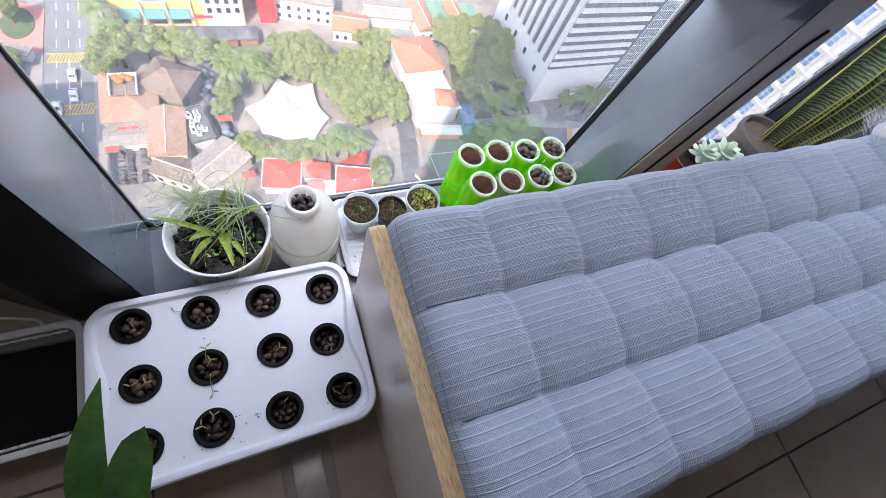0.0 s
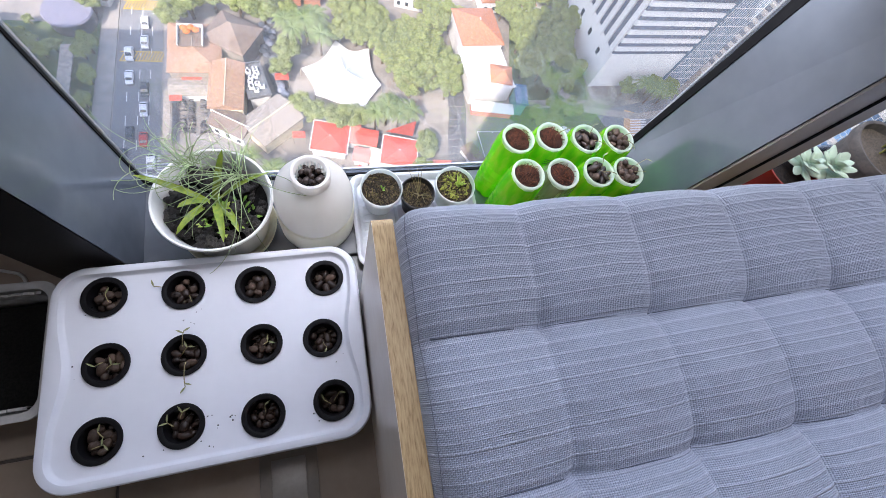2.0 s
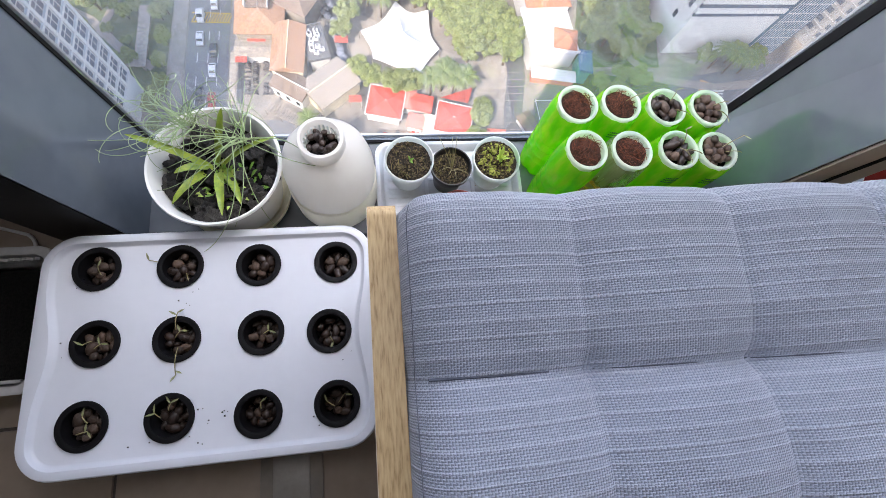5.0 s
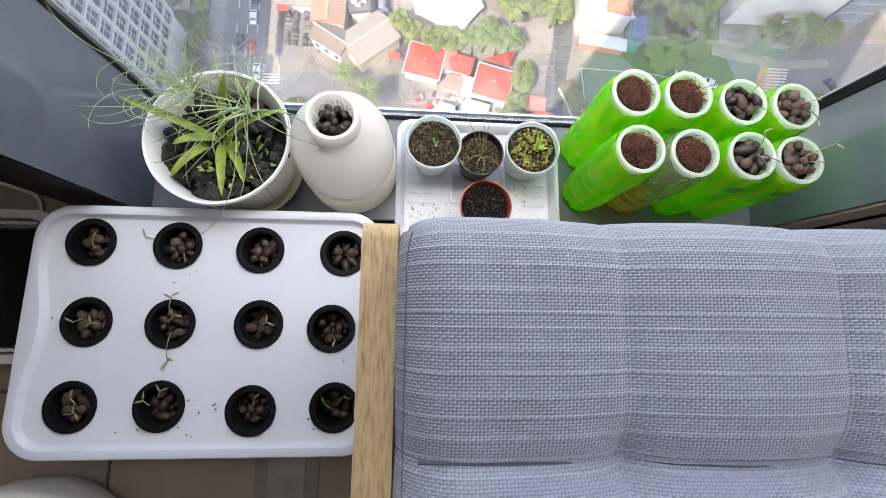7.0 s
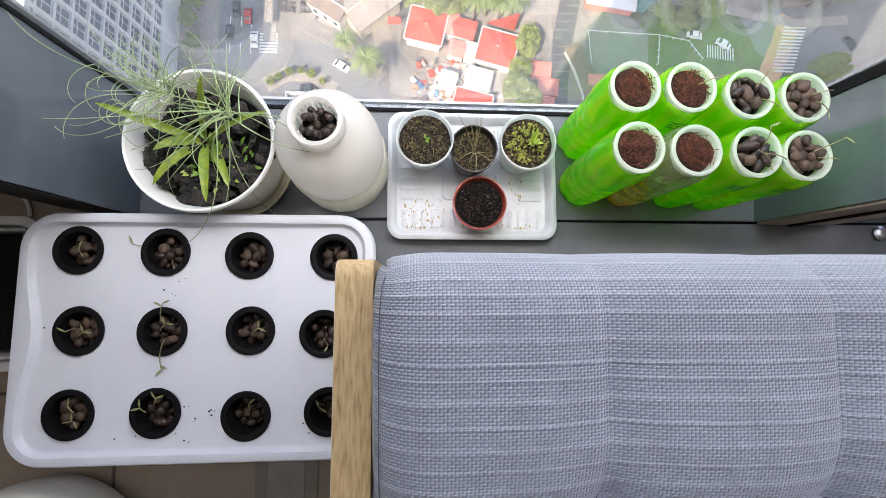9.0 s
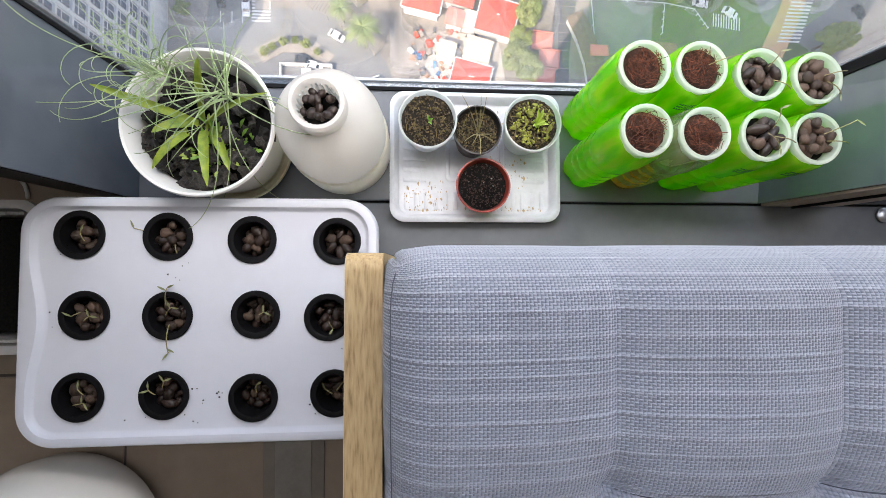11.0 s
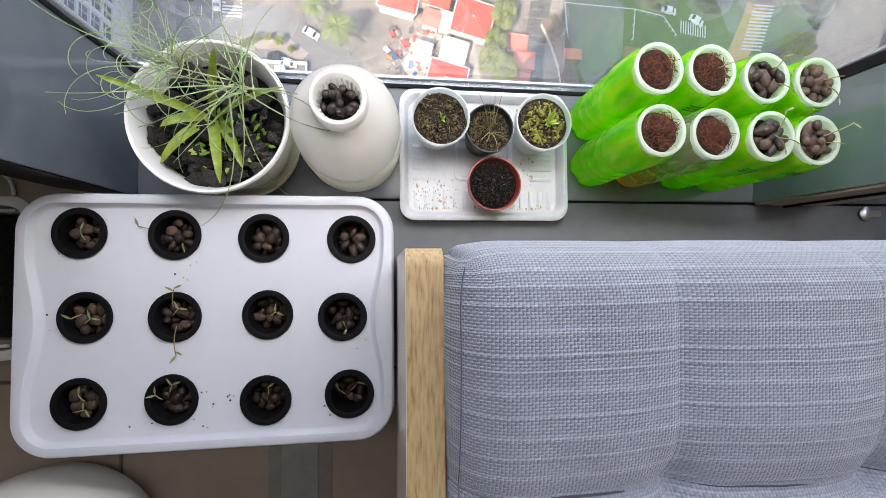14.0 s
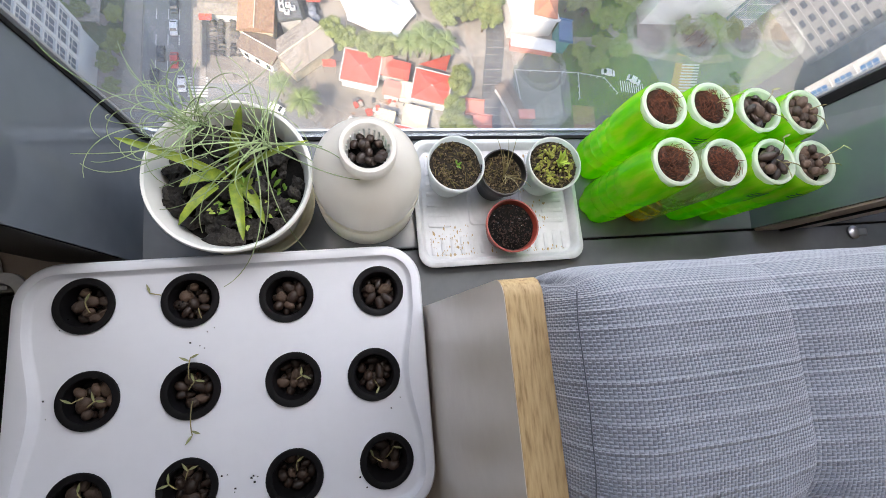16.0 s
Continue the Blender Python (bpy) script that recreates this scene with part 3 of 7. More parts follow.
# ledge fasteners
screw = empty("ledge_catch", 0.90, 0.402, 0.0455, "small bright metal catch on the dark ledge", "catch")
bm = lathe([(0.004, 0.0), (0.011, 0.001), (0.012, 0.004), (0.008, 0.007), (0.003, 0.0075)], 20, True, True)
part("cap", bm, M_ALU, screw)
bm = cube(-0.005, 0.03, -0.006, 0.006, 0.0, 0.004, bevel=0.001)
part("tongue", bm, M_ALU, screw)


# ---- bench ----
bench = empty("bench", 0.93, 0.13, 0.0, "upholstered bench with oak-edged end panels", "bench")


def under(parent, ob):
    ob.parent = parent
    ob.matrix_parent_inverse = Matrix.Translation(-parent.location)
    return ob


BX0, BX1, BY0, BY1 = 0.1275, 1.742, -0.078, 0.333
SEAM_X = [0.2525 + 0.1295 * k for k in range(12)]
SEAM_Y = [0.198, 0.066]
SKEW = -0.026
ROUND = 0.034


def side_profile(lo, hi, step):
    """Stations across the cushion: position, drop, arc length."""
    out = []
    left = []
    for d in (0.10, 0.085, 0.07, 0.055):
        left.append((lo, d))
    for k in range(7):
        a = radians(90 * k / 6)
        left.append((lo + ROUND - ROUND * math.cos(a), ROUND - ROUND * math.sin(a)))
    n = int((hi - lo - 2 * ROUND) / step)
    mid = [(lo + ROUND + (hi - lo - 2 * ROUND) * i / n, 0.0) for i in range(1, n)]
    right = [(lo + hi - p, d) for p, d in left[::-1]]
    s, prev = 0.0, None
    for p, d in left + mid + right:
        if prev:
            s += math.hypot(p - prev[0], d - prev[1])
        out.append((p, d, s))
        prev = (p, d)
    return out


def seam_at(sy, x):
    return sy + SKEW * (x - 0.25)


def cushion_top(x, y):
    """Height of the tufted top: puffed squares, creased seams, pinched tufts."""
    mx = min(abs(x - q) for q in SEAM_X)
    my = min(abs(y - seam_at(q, x)) for q in SEAM_Y)
    rb = math.hypot(mx, my)
    h = 0.4670
    h -= 0.0120 * math.exp(-(my / 0.030) ** 1.3) + 0.0035 * math.exp(-my / 0.0035)
    h -= 0.0100 * math.exp(-(mx / 0.028) ** 1.3) + 0.0035 * math.exp(-mx / 0.0032)
    h -= 0.0085 * math.exp(-(rb / 0.012) ** 1.2)
    return h + 0.0022 * noise.noise(Vector((x * 16, y * 16, 3))) + 0.0012 * noise.noise(Vector((x * 45, y * 45, 5)))


def cushion_mesh():
    xs, ys = side_profile(BX0, BX1, 0.0036), side_profile(BY0, BY1, 0.0030)
    verts, uvs = [], []
    for y, dy, t in ys:
        for x, dx, s in xs:
            h = cushion_top(x, y)
            bulge = 0.004 * math.sin(min(1, max(0, max(dx, dy) - 0.03) / 0.06) * math.pi)
            drop = min(0.10, (dx ** 2.5 + dy ** 2.5) ** 0.4)
            px = x + (-bulge if x < BX0 + 0.01 else 0)
            py = y + (bulge if y > BY1 - 0.01 else (-bulge if y < BY0 + 0.01 else 0))
            if dx > 0 and dy > 0:
                k = min(dx, dy, ROUND) / ROUND * 0.009
                px += k if x < 0.9 else -k
                py += -k if y > 0.1 else k
            verts.append((px, py, h - drop))
            uvs.append((s, t))
    n = len(xs)
    faces = [(j * n + i, j * n + i + 1, (j + 1) * n + i + 1, (j + 1) * n + i) for j in range(len(ys) - 1) for i in range(n - 1)]
    me = bpy.data.meshes.new("cushion")
    me.from_pydata(verts, [], faces)
    uv = me.uv_layers.new(name="UVMap")
    co = np.array(uvs, dtype=np.float32)
    idx = np.empty(len(me.loops), dtype=np.int32)
    me.loops.foreach_get("vertex_index", idx)
    uv.data.foreach_set("uv", co[idx].ravel())
    me.shade_smooth()
    me.materials.append(M_FABRIC)
    return me


cushion = under(bench, new("cushion", cushion_mesh()))
cushion["label"] = "grey-blue tufted woven seat cushion"
n_across = len(side_profile(BX0, BX1, 0.0036))
edge_row = [cushion.data.vertices[j * n_across + 6].co.copy() for j in range(len(cushion.data.vertices) // n_across)]
edge_row = [p + Vector((-0.0004, 0, 0.0004)) for p in edge_row if BY0 + 0.02 < p.y < BY1 - 0.012]
# dark tubes: the seam line, with the crease's shade put in as colour
seam_shade = mat("seam_shade", (0.10, 0.113, 0.145), (0.075, 0.086, 0.112), 0.9, scale=200)
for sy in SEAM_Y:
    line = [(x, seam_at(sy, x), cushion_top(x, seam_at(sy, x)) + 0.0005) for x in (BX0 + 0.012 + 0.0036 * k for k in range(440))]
    under(bench, part("seam", tube(bmesh.new(), line, [max(0.0007, 0.0011 - 0.00001 * k) for k in range(440)], 6), seam_shade, None, "dark tube for the seam line and its crease shade"))
bm = bmesh.new()
tube(bm, edge_row, 0.00035, 6)
under(bench, part("seam_stitches", bm, mat("seam_thread", (0.15, 0.168, 0.21), (0.12, 0.135, 0.17), 0.9, scale=200), None, "dark stitched end seam"))
def end_panel(x0, x1, outside):
    """Oak board on edge, with a pale laminate face outside."""
    bm = bmesh.new()
    prof = [(BY0 - 0.012, 0.0), (BY0 - 0.012, 0.415)]
    for k in range(5):
        a = radians(90 * k / 4)
        prof.append((BY0 + 0.004 - 0.016 * math.cos(a), 0.415 + 0.012 * math.sin(a)))
    for k in range(6):
        a = radians(90 * k / 5)
        prof.append((0.321 + 0.011 * math.sin(a), 0.4155 + 0.0115 * math.cos(a)))
    prof.append((0.332, 0.0))
    loft(bm, [[(x0, y, z) for y, z in prof], [(x0 + 0.0015, y, z) for y, z in prof], [(x1 - 0.0015, y, z) for y, z in prof], [(x1, y, z) for y, z in prof]], True, True)
    p = under(bench, part("end_panel", bm, M_OAK, None, "oak end board, grain along its edge"))
    bm = bmesh.new()
    xo = x0 - 0.0004 if outside < 0 else x1 + 0.0004
    sk = [(y, z - 0.0006) for y, z in prof]
    loft(bm, [[(xo, y, z) for y, z in sk], [(x0 if outside < 0 else x1, y, z) for y, z in sk]], True, True)
    f = part("laminate_face", bm, M_LAMINATE, None, "smooth beige laminate face", False)
    f.parent = p


end_panel(0.1042, 0.1258, -1)
end_panel(1.7435, 1.763, 1)
under(bench, part("seat_frame", cube(0.128, 1.742, BY0 + 0.01, BY1 - 0.02, 0.30, 0.372, bevel=0.003), M_OAK, None, "oak seat frame under the cushion"))
under(bench, part("stretcher", cube(0.128, 1.742, 0.12, 0.145, 0.10, 0.16, bevel=0.003), M_OAK, None))


# ---- planter lid with net cups ----
HOLES = [(-0.2602, 0.3616), (-0.1575, 0.3595), (-0.0568, 0.3558), (0.0473, 0.3542),
         (-0.2525, 0.2643), (-0.1561, 0.2627), (-0.0517, 0.2631), (0.0366, 0.2587),
         (-0.2570, 0.1666), (-0.1585, 0.1668), (-0.0533, 0.1613), (0.0450, 0.1644)]
LX0, LX1, LY0, LY1, LZ = -0.3255, 0.0995, 0.1075, 0.4085, 0.1335
planter = empty("hydroponic_planter", -0.115, 0.26, 0.0, "white plastic tub whose lid holds twelve net cups", "planter")


def lid_ring(inset, z, wave=0.0, rad=0.045):
    pts = []
    base = round_rect(LX0 + inset, LX1 - inset, LY0 + inset, LY1 - inset, max(0.012, rad - inset), z, 9)
    dense = []
    for a, b in zip(base, base[1:] + base[:1]):
        n = 14 if math.hypot(a[0] - b[0], a[1] - b[1]) > 0.05 else 1
        for k in range(n):
            dense.append(tuple(a[i] + (b[i] - a[i]) * k / n for i in range(3)))
    cx, cy = (LX0 + LX1) / 2, (LY0 + LY1) / 2
    for x, y, zz in dense:
        w = wave * 0.5 * (1 + math.cos(min(math.pi, abs(y - cy) / 0.085 * math.pi)))
        near = abs(x - cx) > (LX1 - LX0) / 2 - inset - 0.004
        if near:
            x += -w if x > cx else w
        pts.append((x, y, zz))
    return pts


bm = bmesh.new()
loft(bm, [lid_ring(0.010, LZ - 0.030), lid_ring(0.0025, LZ - 0.030), lid_ring(0.0, LZ - 0.004), lid_ring(0.001, LZ + 0.004), lid_ring(0.003, LZ + 0.0072), lid_ring(0.008, LZ + 0.0082, 0.003),
          lid_ring(0.0125, LZ + 0.0072, 0.011), lid_ring(0.0150, LZ + 0.003, 0.0125), lid_ring(0.0168, LZ + 0.0005, 0.013), lid_ring(0.0185, LZ, 0.0135)])
rim_edges = [e for e in bm.edges if all(abs(v.co.z - LZ) < 1e-6 for v in e.verts) and e.is_boundary]
holes = []
for hx, hy in HOLES:
    vs = [bm.verts.new((hx + 0.0255 * math.cos(2 * math.pi * k / 28), hy + 0.0255 * math.sin(2 * math.pi * k / 28), LZ)) for k in range(28)]
    holes += [bm.edges.new((vs[k], vs[(k + 1) % 28])) for k in range(28)]
bmesh.ops.triangle_fill(bm, use_beauty=True, use_dissolve=False, edges=rim_edges + holes)
stray = [f for f in bm.faces if len(f.verts) == 3 and any(math.hypot(f.calc_center_median().x - hx, f.calc_center_median().y - hy) < 0.0252 for hx, hy in HOLES)]
bmesh.ops.delete(bm, geom=stray, context="FACES_ONLY")
lid = under(planter, part("lid", bm, M_WHITE, None, "white lid with a raised rounded rim"))
bm = bmesh.new()
loft(bm, [round_rect(-0.300, 0.070, 0.135, 0.382, 0.04, 0.0), round_rect(-0.306, 0.078, 0.128, 0.388, 0.04, 0.06), round_rect(-0.312, 0.085, 0.122, 0.394, 0.04, 0.105)], True, False)
under(planter, part("tub", bm, M_WHITE, None, "tapered white tub"))

cup_mesh_bm = lathe([(0.0215, -0.045), (0.0245, -0.020), (0.0250, 0.0005), (0.0292, 0.0008), (0.0298, 0.0022), (0.0290, 0.0036), (0.0255, 0.0040), (0.0225, 0.0030), (0.0212, -0.006), (0.0195, -0.040)], 40, True, True)
cup_data = None
DEPTHS = [0.008, 0.007, 0.009, 0.010, 0.006, 0.008, 0.014, 0.013, 0.006, 0.009, 0.016, 0.024]
for i, (hx, hy) in enumerate(HOLES):
    if cup_data is None:
        cup = part("net_cup", cup_mesh_bm, M_NETCUP, None)
        cup_data = cup.data
    else:
        cup = new("net_cup", cup_data)
    cup.location = (hx, hy, LZ)
    under(planter, cup)
    cup["label"] = "black net cup filled with clay pebbles"
    dark = i in (1, 2, 3, 5, 6, 7, 9, 10, 11)
    pebbles(cup, 0.0212, -DEPTHS[i] - 0.002, 7, 0.0134 if not dark else 0.0120, PEBBLES_DARK + PEBBLES[:2] if dark else PEBBLES, 50 + i)
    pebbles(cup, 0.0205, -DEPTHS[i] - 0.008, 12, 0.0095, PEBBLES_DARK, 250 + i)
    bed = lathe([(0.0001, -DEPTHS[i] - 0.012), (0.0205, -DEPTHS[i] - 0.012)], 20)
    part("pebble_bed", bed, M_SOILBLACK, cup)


def seedling(x, y, z, ang, length, leaves, seed, parent=None):
    """A thin trailing sprout with a few small leaves."""
    r = random.Random(seed)
    s = empty("seedling", x, y, z, "thin pale seedling trailing over the net cup", "seedling", "seedlings in the net cups")
    bm = bmesh.new()
    d = Vector((math.cos(ang), math.sin(ang), 0))
    pts = bez((0, 0, 0), d * length * 0.5 + Vector((0, 0, length * 0.35)), d * length + Vector((0, 0, 0.002)), 7)
    tube(bm, pts, 0.0006, 5)
    part("stem", bm, M_STEM, s)
    for k in range(leaves):
        p = pts[-1 - k]
        a = ang + (0.9 if k % 2 else -0.9) + r.uniform(-0.3, 0.3)
        e = Vector((math.cos(a), math.sin(a), 0.25))
        bm = blade(bmesh.new(), bez(p, p + e * 0.005, p + e * 0.0105, 4), [0.0006, 0.0022, 0.0027, 0.0018, 0.0003])
        part("leaf", bm, M_SPROUT, s)
    return s


seedling(-0.158, 0.275, LZ + 0.002, 1.5, 0.022, 2, 1)
seedling(-0.155, 0.252, LZ + 0.0, -1.55, 0.034, 2, 2)
seedling(-0.158, 0.264, LZ + 0.003, 0.9, 0.012, 2, 3)
seedling(-0.182, 0.366, LZ + 0.0, 2.9, 0.016, 1, 4)
seedling(-0.150, 0.350, LZ + 0.0, -1.2, 0.016, 0, 5)
seedling(-0.252, 0.258, LZ + 0.003, 0.6, 0.010, 2, 6)
seedling(-0.256, 0.268, LZ + 0.003, 3.6, 0.010, 1, 7)
seedling(-0.262, 0.158, LZ + 0.003, 0.2, 0.014, 2, 8)
seedling(-0.250, 0.170, LZ + 0.003, 2.2, 0.010, 1, 9)
seedling(-0.160, 0.176, LZ + 0.003, 1.2, 0.010, 2, 10)
seedling(-0.168, 0.168, LZ + 0.003, 2.4, 0.010, 2, 11)
seedling(-0.050, 0.262, LZ - 0.004, 0.5, 0.008, 2, 12)
seedling(0.036, 0.252, LZ - 0.006, -1.0, 0.010, 1, 13)
seedling(0.045, 0.164, LZ - 0.012, 0.9, 0.014, 1, 14)
seedling(0.040, 0.160, LZ - 0.012, 2.5, 0.012, 1, 15)
seedling(-0.052, 0.166, LZ - 0.006, 1.6, 0.009, 1, 16)
seedling(-0.255, 0.354, LZ + 0.001, 1.9, 0.012, 1, 17)

# crumbs of soil on the lid
r = random.Random(5)
verts, faces = [], []
for cx, cy, n in [(-0.105, 0.166, 4), (-0.09, 0.168, 2), (-0.155, 0.300, 3), (-0.135, 0.175, 3), (-0.28, 0.335, 3), (-0.13, 0.132, 3), (-0.29, 0.262, 3), (0.02, 0.145, 5), (-0.175, 0.352, 4), (-0.135, 0.325, 3), (-0.20, 0.135, 2), (0.05, 0.225, 2)]:
    for _ in range(n):
        x, y, q = cx + r.gauss(0, 0.007), cy + r.gauss(0, 0.006), r.uniform(0.0005, 0.0012)
        b = len(verts)
        verts += [(x - q, y - q * 0.7, LZ + 0.0001), (x + q, y - q, LZ + 0.0001), (x + q * 0.8, y + q, LZ + 0.0001), (x - q, y + q * 0.8, LZ + 0.0001), (x, y, LZ + 1.3 * q)]
        faces += [(b, b + 1, b + 4), (b + 1, b + 2, b + 4), (b + 2, b + 3, b + 4), (b + 3, b, b + 4)]
tagged(flat("soil_crumbs", verts, faces, M_SOILBLACK), "dark soil crumbs scattered on the white lid", "soil", "", "stuff")


# ---- black tub on the floor ----
tub = empty("soil_tub", -0.52, 0.31, 0.0, "grey plastic tub filled with black soil, on the floor", "tub")
bm = bmesh.new()
loft(bm, [round_rect(-0.165, 0.160, -0.085, 0.085, 0.02, 0.0), round_rect(-0.178, 0.168, -0.092, 0.092, 0.022, 0.085), round_rect(-0.188, 0.178, -0.100, 0.100, 0.025, 0.086), round_rect(-0.188, 0.178, -0.100, 0.100, 0.025, 0.092),
          round_rect(-0.182, 0.172, -0.095, 0.095, 0.022, 0.093), round_rect(-0.176, 0.166, -0.089, 0.089, 0.02, 0.090), round_rect(-0.170, 0.160, -0.083, 0.083, 0.02, 0.045)], True, False)
part("shell", bm, mat("grey_tub_plastic", (0.50, 0.49, 0.48), (0.42, 0.41, 0.40), 0.5, scale=30), tub)
part("soil", cube(-0.168, 0.158, -0.081, 0.081, 0.01, 0.030), M_SOILBLACK, tub, "black soil")
rr = random.Random(3)
liner_mat = mat("torn_white_liner", (0.45, 0.44, 0.42), (0.3, 0.29, 0.28), 0.7, scale=60)
for y in (-0.083, 0.083):
    ring = [(-0.165 + 0.32 * k / 60, y, 0.084 + rr.uniform(0.001, 0.008)) for k in range(61)]
    bm = bmesh.new()
    vs = [(bm.verts.new((x, y - 0.002, 0.07)), bm.verts.new((x, y - 0.002, z)), bm.verts.new((x, y + 0.002, z)), bm.verts.new((x, y + 0.002, 0.07))) for x, y, z in ring]
    for p, q in zip(vs, vs[1:]):
        for k in range(3):
            bm.faces.new((p[k], p[k + 1], q[k + 1], q[k]))
    part("torn_liner", bm, liner_mat, tub, "ragged liner edge", False)

cable = bmesh.new()
tube(cable, bez((-0.70, 0.515, 0.004), (-0.55, 0.490, 0.004), (-0.45, 0.456, 0.004), 10) + bez((-0.446, 0.453, 0.004), (-0.436, 0.446, 0.004), (-0.434, 0.425, 0.004), 4), 0.0028, 6)
tagged(part("cable", cable, M_CABLE), "thin white cable lying along the floor", "cable")


# ---- white planter with air plant ----
pot = empty("flower_pot", -0.107, 0.4915, 0.050, "round white glazed flower pot on a cream saucer", "flower pot")
bm = lathe([(0.058, 0.010), (0.064, 0.011), (0.072, 0.050), (0.0795, 0.095), (0.0835, 0.112), (0.0875, 0.1165), (0.0885, 0.1195), (0.0870, 0.1225), (0.0840, 0.1215), (0.0800, 0.112), (0.0745, 0.085)], 56, True, False)
part("pot_body", bm, M_POTWHITE, pot)
bm = lathe([(0.050, 0.0), (0.068, 0.001), (0.0775, 0.012), (0.0795, 0.020), (0.0780, 0.0215), (0.0760, 0.0195), (0.066, 0.007), (0.05, 0.006)], 48, True, True)
part("saucer", bm, M_CREAM, pot, "stained cream saucer")
part("soil", mound(0.0775, 0.086, 0.006, 3), M_SOILBLACK, pot, "dark soil")
rr = random.Random(11)
chunk_data = []
for k in range(5):
    bm = bmesh.new()
    bmesh.ops.create_icosphere(bm, subdivisions=3, radius=0.5)
    for v in bm.verts:
        v.co = v.co * (1 + 0.55 * noise.noise(v.co * 2.6 + Vector((k * 7, 0, 0))) + 0.30 * noise.noise(v.co * 7 + Vector((0, k * 5, 0))) + 0.14 * noise.noise(v.co * 17 + Vector((0, 0, k * 3))))
        v.co.z *= 0.75
    me = bpy.data.meshes.new("charcoal")
    bm.to_mesh(me)
    bm.free()
    me.materials.append(M_CHAR)
    chunk_data.append(me)
for k in range(120):
    a, d = rr.random() * 6.28, 0.071 * math.sqrt(rr.random())
    o = new("charcoal", rr.choice(chunk_data))
    o.parent = pot
    s = rr.uniform(0.009, 0.024)
    o.location = (d * math.cos(a), d * math.sin(a), 0.089 + rr.uniform(0, 0.013))
    o.rotation_euler = (rr.random(), rr.random(), rr.random() * 6)
    o.scale = (s, s, s)

blades_thing = empty("leafy_plant", -0.113, 0.497, 0.140, "young plant with long yellow-green blades in the pot", "plant")
for p1, p2, w in [((-0.040, 0.006, 0.060), (-0.0885, 0.021, 0.066), 0.0085), ((0.022, 0.016, 0.060), (0.0343, 0.043, 0.090), 0.0105), ((0.020, -0.030, 0.050), (0.0224, -0.083, 0.040), 0.0105), ((-0.020, -0.026, 0.042), (-0.044, -0.061, 0.030), 0.010),
                  ((-0.018, -0.006, 0.040), (-0.040, -0.022, 0.040), 0.010), ((0.046, 0.012, 0.050), (0.094, 0.019, 0.060), 0.006), ((0.03, -0.02, 0.03), (0.040, -0.062, 0.024), 0.010)]:
    pts = bez((0, 0, 0), p1, p2, 9)
    bm = blade(bmesh.new(), pts, [0.004] + [w * (0.68 + 0.55 * math.sin(math.pi * min(1, (i / 9) * 1.15))) for i in range(1, 9)] + [0.0008], fold=0.35)
    part("leaf", bm, M_BLADE, blades_thing)
tuft = empty("small_weeds", -0.104, 0.466, 0.137, "low light-green weeds growing between the charcoal", "plant")
for k in range(84):
    a, d = rr.random() * 6.28, rr.uniform(0.002, 0.048)
    p = Vector((d * math.cos(a) + 0.01, d * math.sin(a) * 0.7, 0.011))
    e = Vector((math.cos(a + rr.uniform(-1, 1)), math.sin(a), rr.uniform(0.4, 0.9))) * rr.uniform(0.006, 0.013)
    part("leaf", blade(bmesh.new(), bez(p, p + e * 0.6 + Vector((0, 0, 0.004)), p + e, 4), [0.0006, 0.0030, 0.0046, 0.0030, 0.0003]), M_FLYTRAP if k % 4 == 0 else M_LEAF, tuft)


def air_plant(x, y, z, seed, count, reach, bias, label, coil=1.0, thick=0.0006, rise=(0.1, 1.15)):
    """A tillandsia: many thin silvery strands that arch out of one heart."""
    r = random.Random(seed)
    t = empty("air_plant", x, y, z, label, "air plant")
    for k in range(count):
        a = r.random() * 6.283
        a = math.atan2(math.sin(a) + bias[1], math.cos(a) + bias[0])
        p = Vector((r.gauss(0, 0.007), r.gauss(0, 0.006), r.uniform(-0.008, 0.008)))
        ln = reach * r.uniform(0.7, 1.35)
        curl = r.choice((-1, 1)) * (r.uniform(0.8, 2.0) if r.random() < 0.5 else r.uniform(2.0, 4.6)) * coil
        el, fall = r.uniform(*rise), r.uniform(0.5, 1.9)
        steps = 20
        pts = [p]
        for i in range(steps):
            f = i / steps
            h = a + curl * f * f
            e = el - fall * f
            p = p + Vector((math.cos(h) * math.cos(e), math.sin(h) * math.cos(e), math.sin(e))) * ln / steps
            if p.y > 0.578 - y or (p.x < -0.225 - x and p.y > 0.40 - y):
                break
            pts.append(p.copy())
        n = len(pts)
        if n < 4:
            continue
        bm = tube(bmesh.new(), pts, [thick * (1 - 0.85 * i / (n - 1)) + 0.00022 for i in range(n)], 5)
        part("strand", bm, M_AIR, t)
    return t


air_plant(-0.066, 0.511, 0.200, 4, 36, 0.125, (-0.05, 0.0), "silvery-green air plant with thin arching strands above the pot", 0.4, 0.00062, (-0.1, 1.0))
air_plant(-0.128, 0.532, 0.205, 9, 44, 0.104, (-0.45, 0.10), "silvery-green air plant whose curled strands lean over the rim", 1.7, 0.00048, (0.3, 1.3))


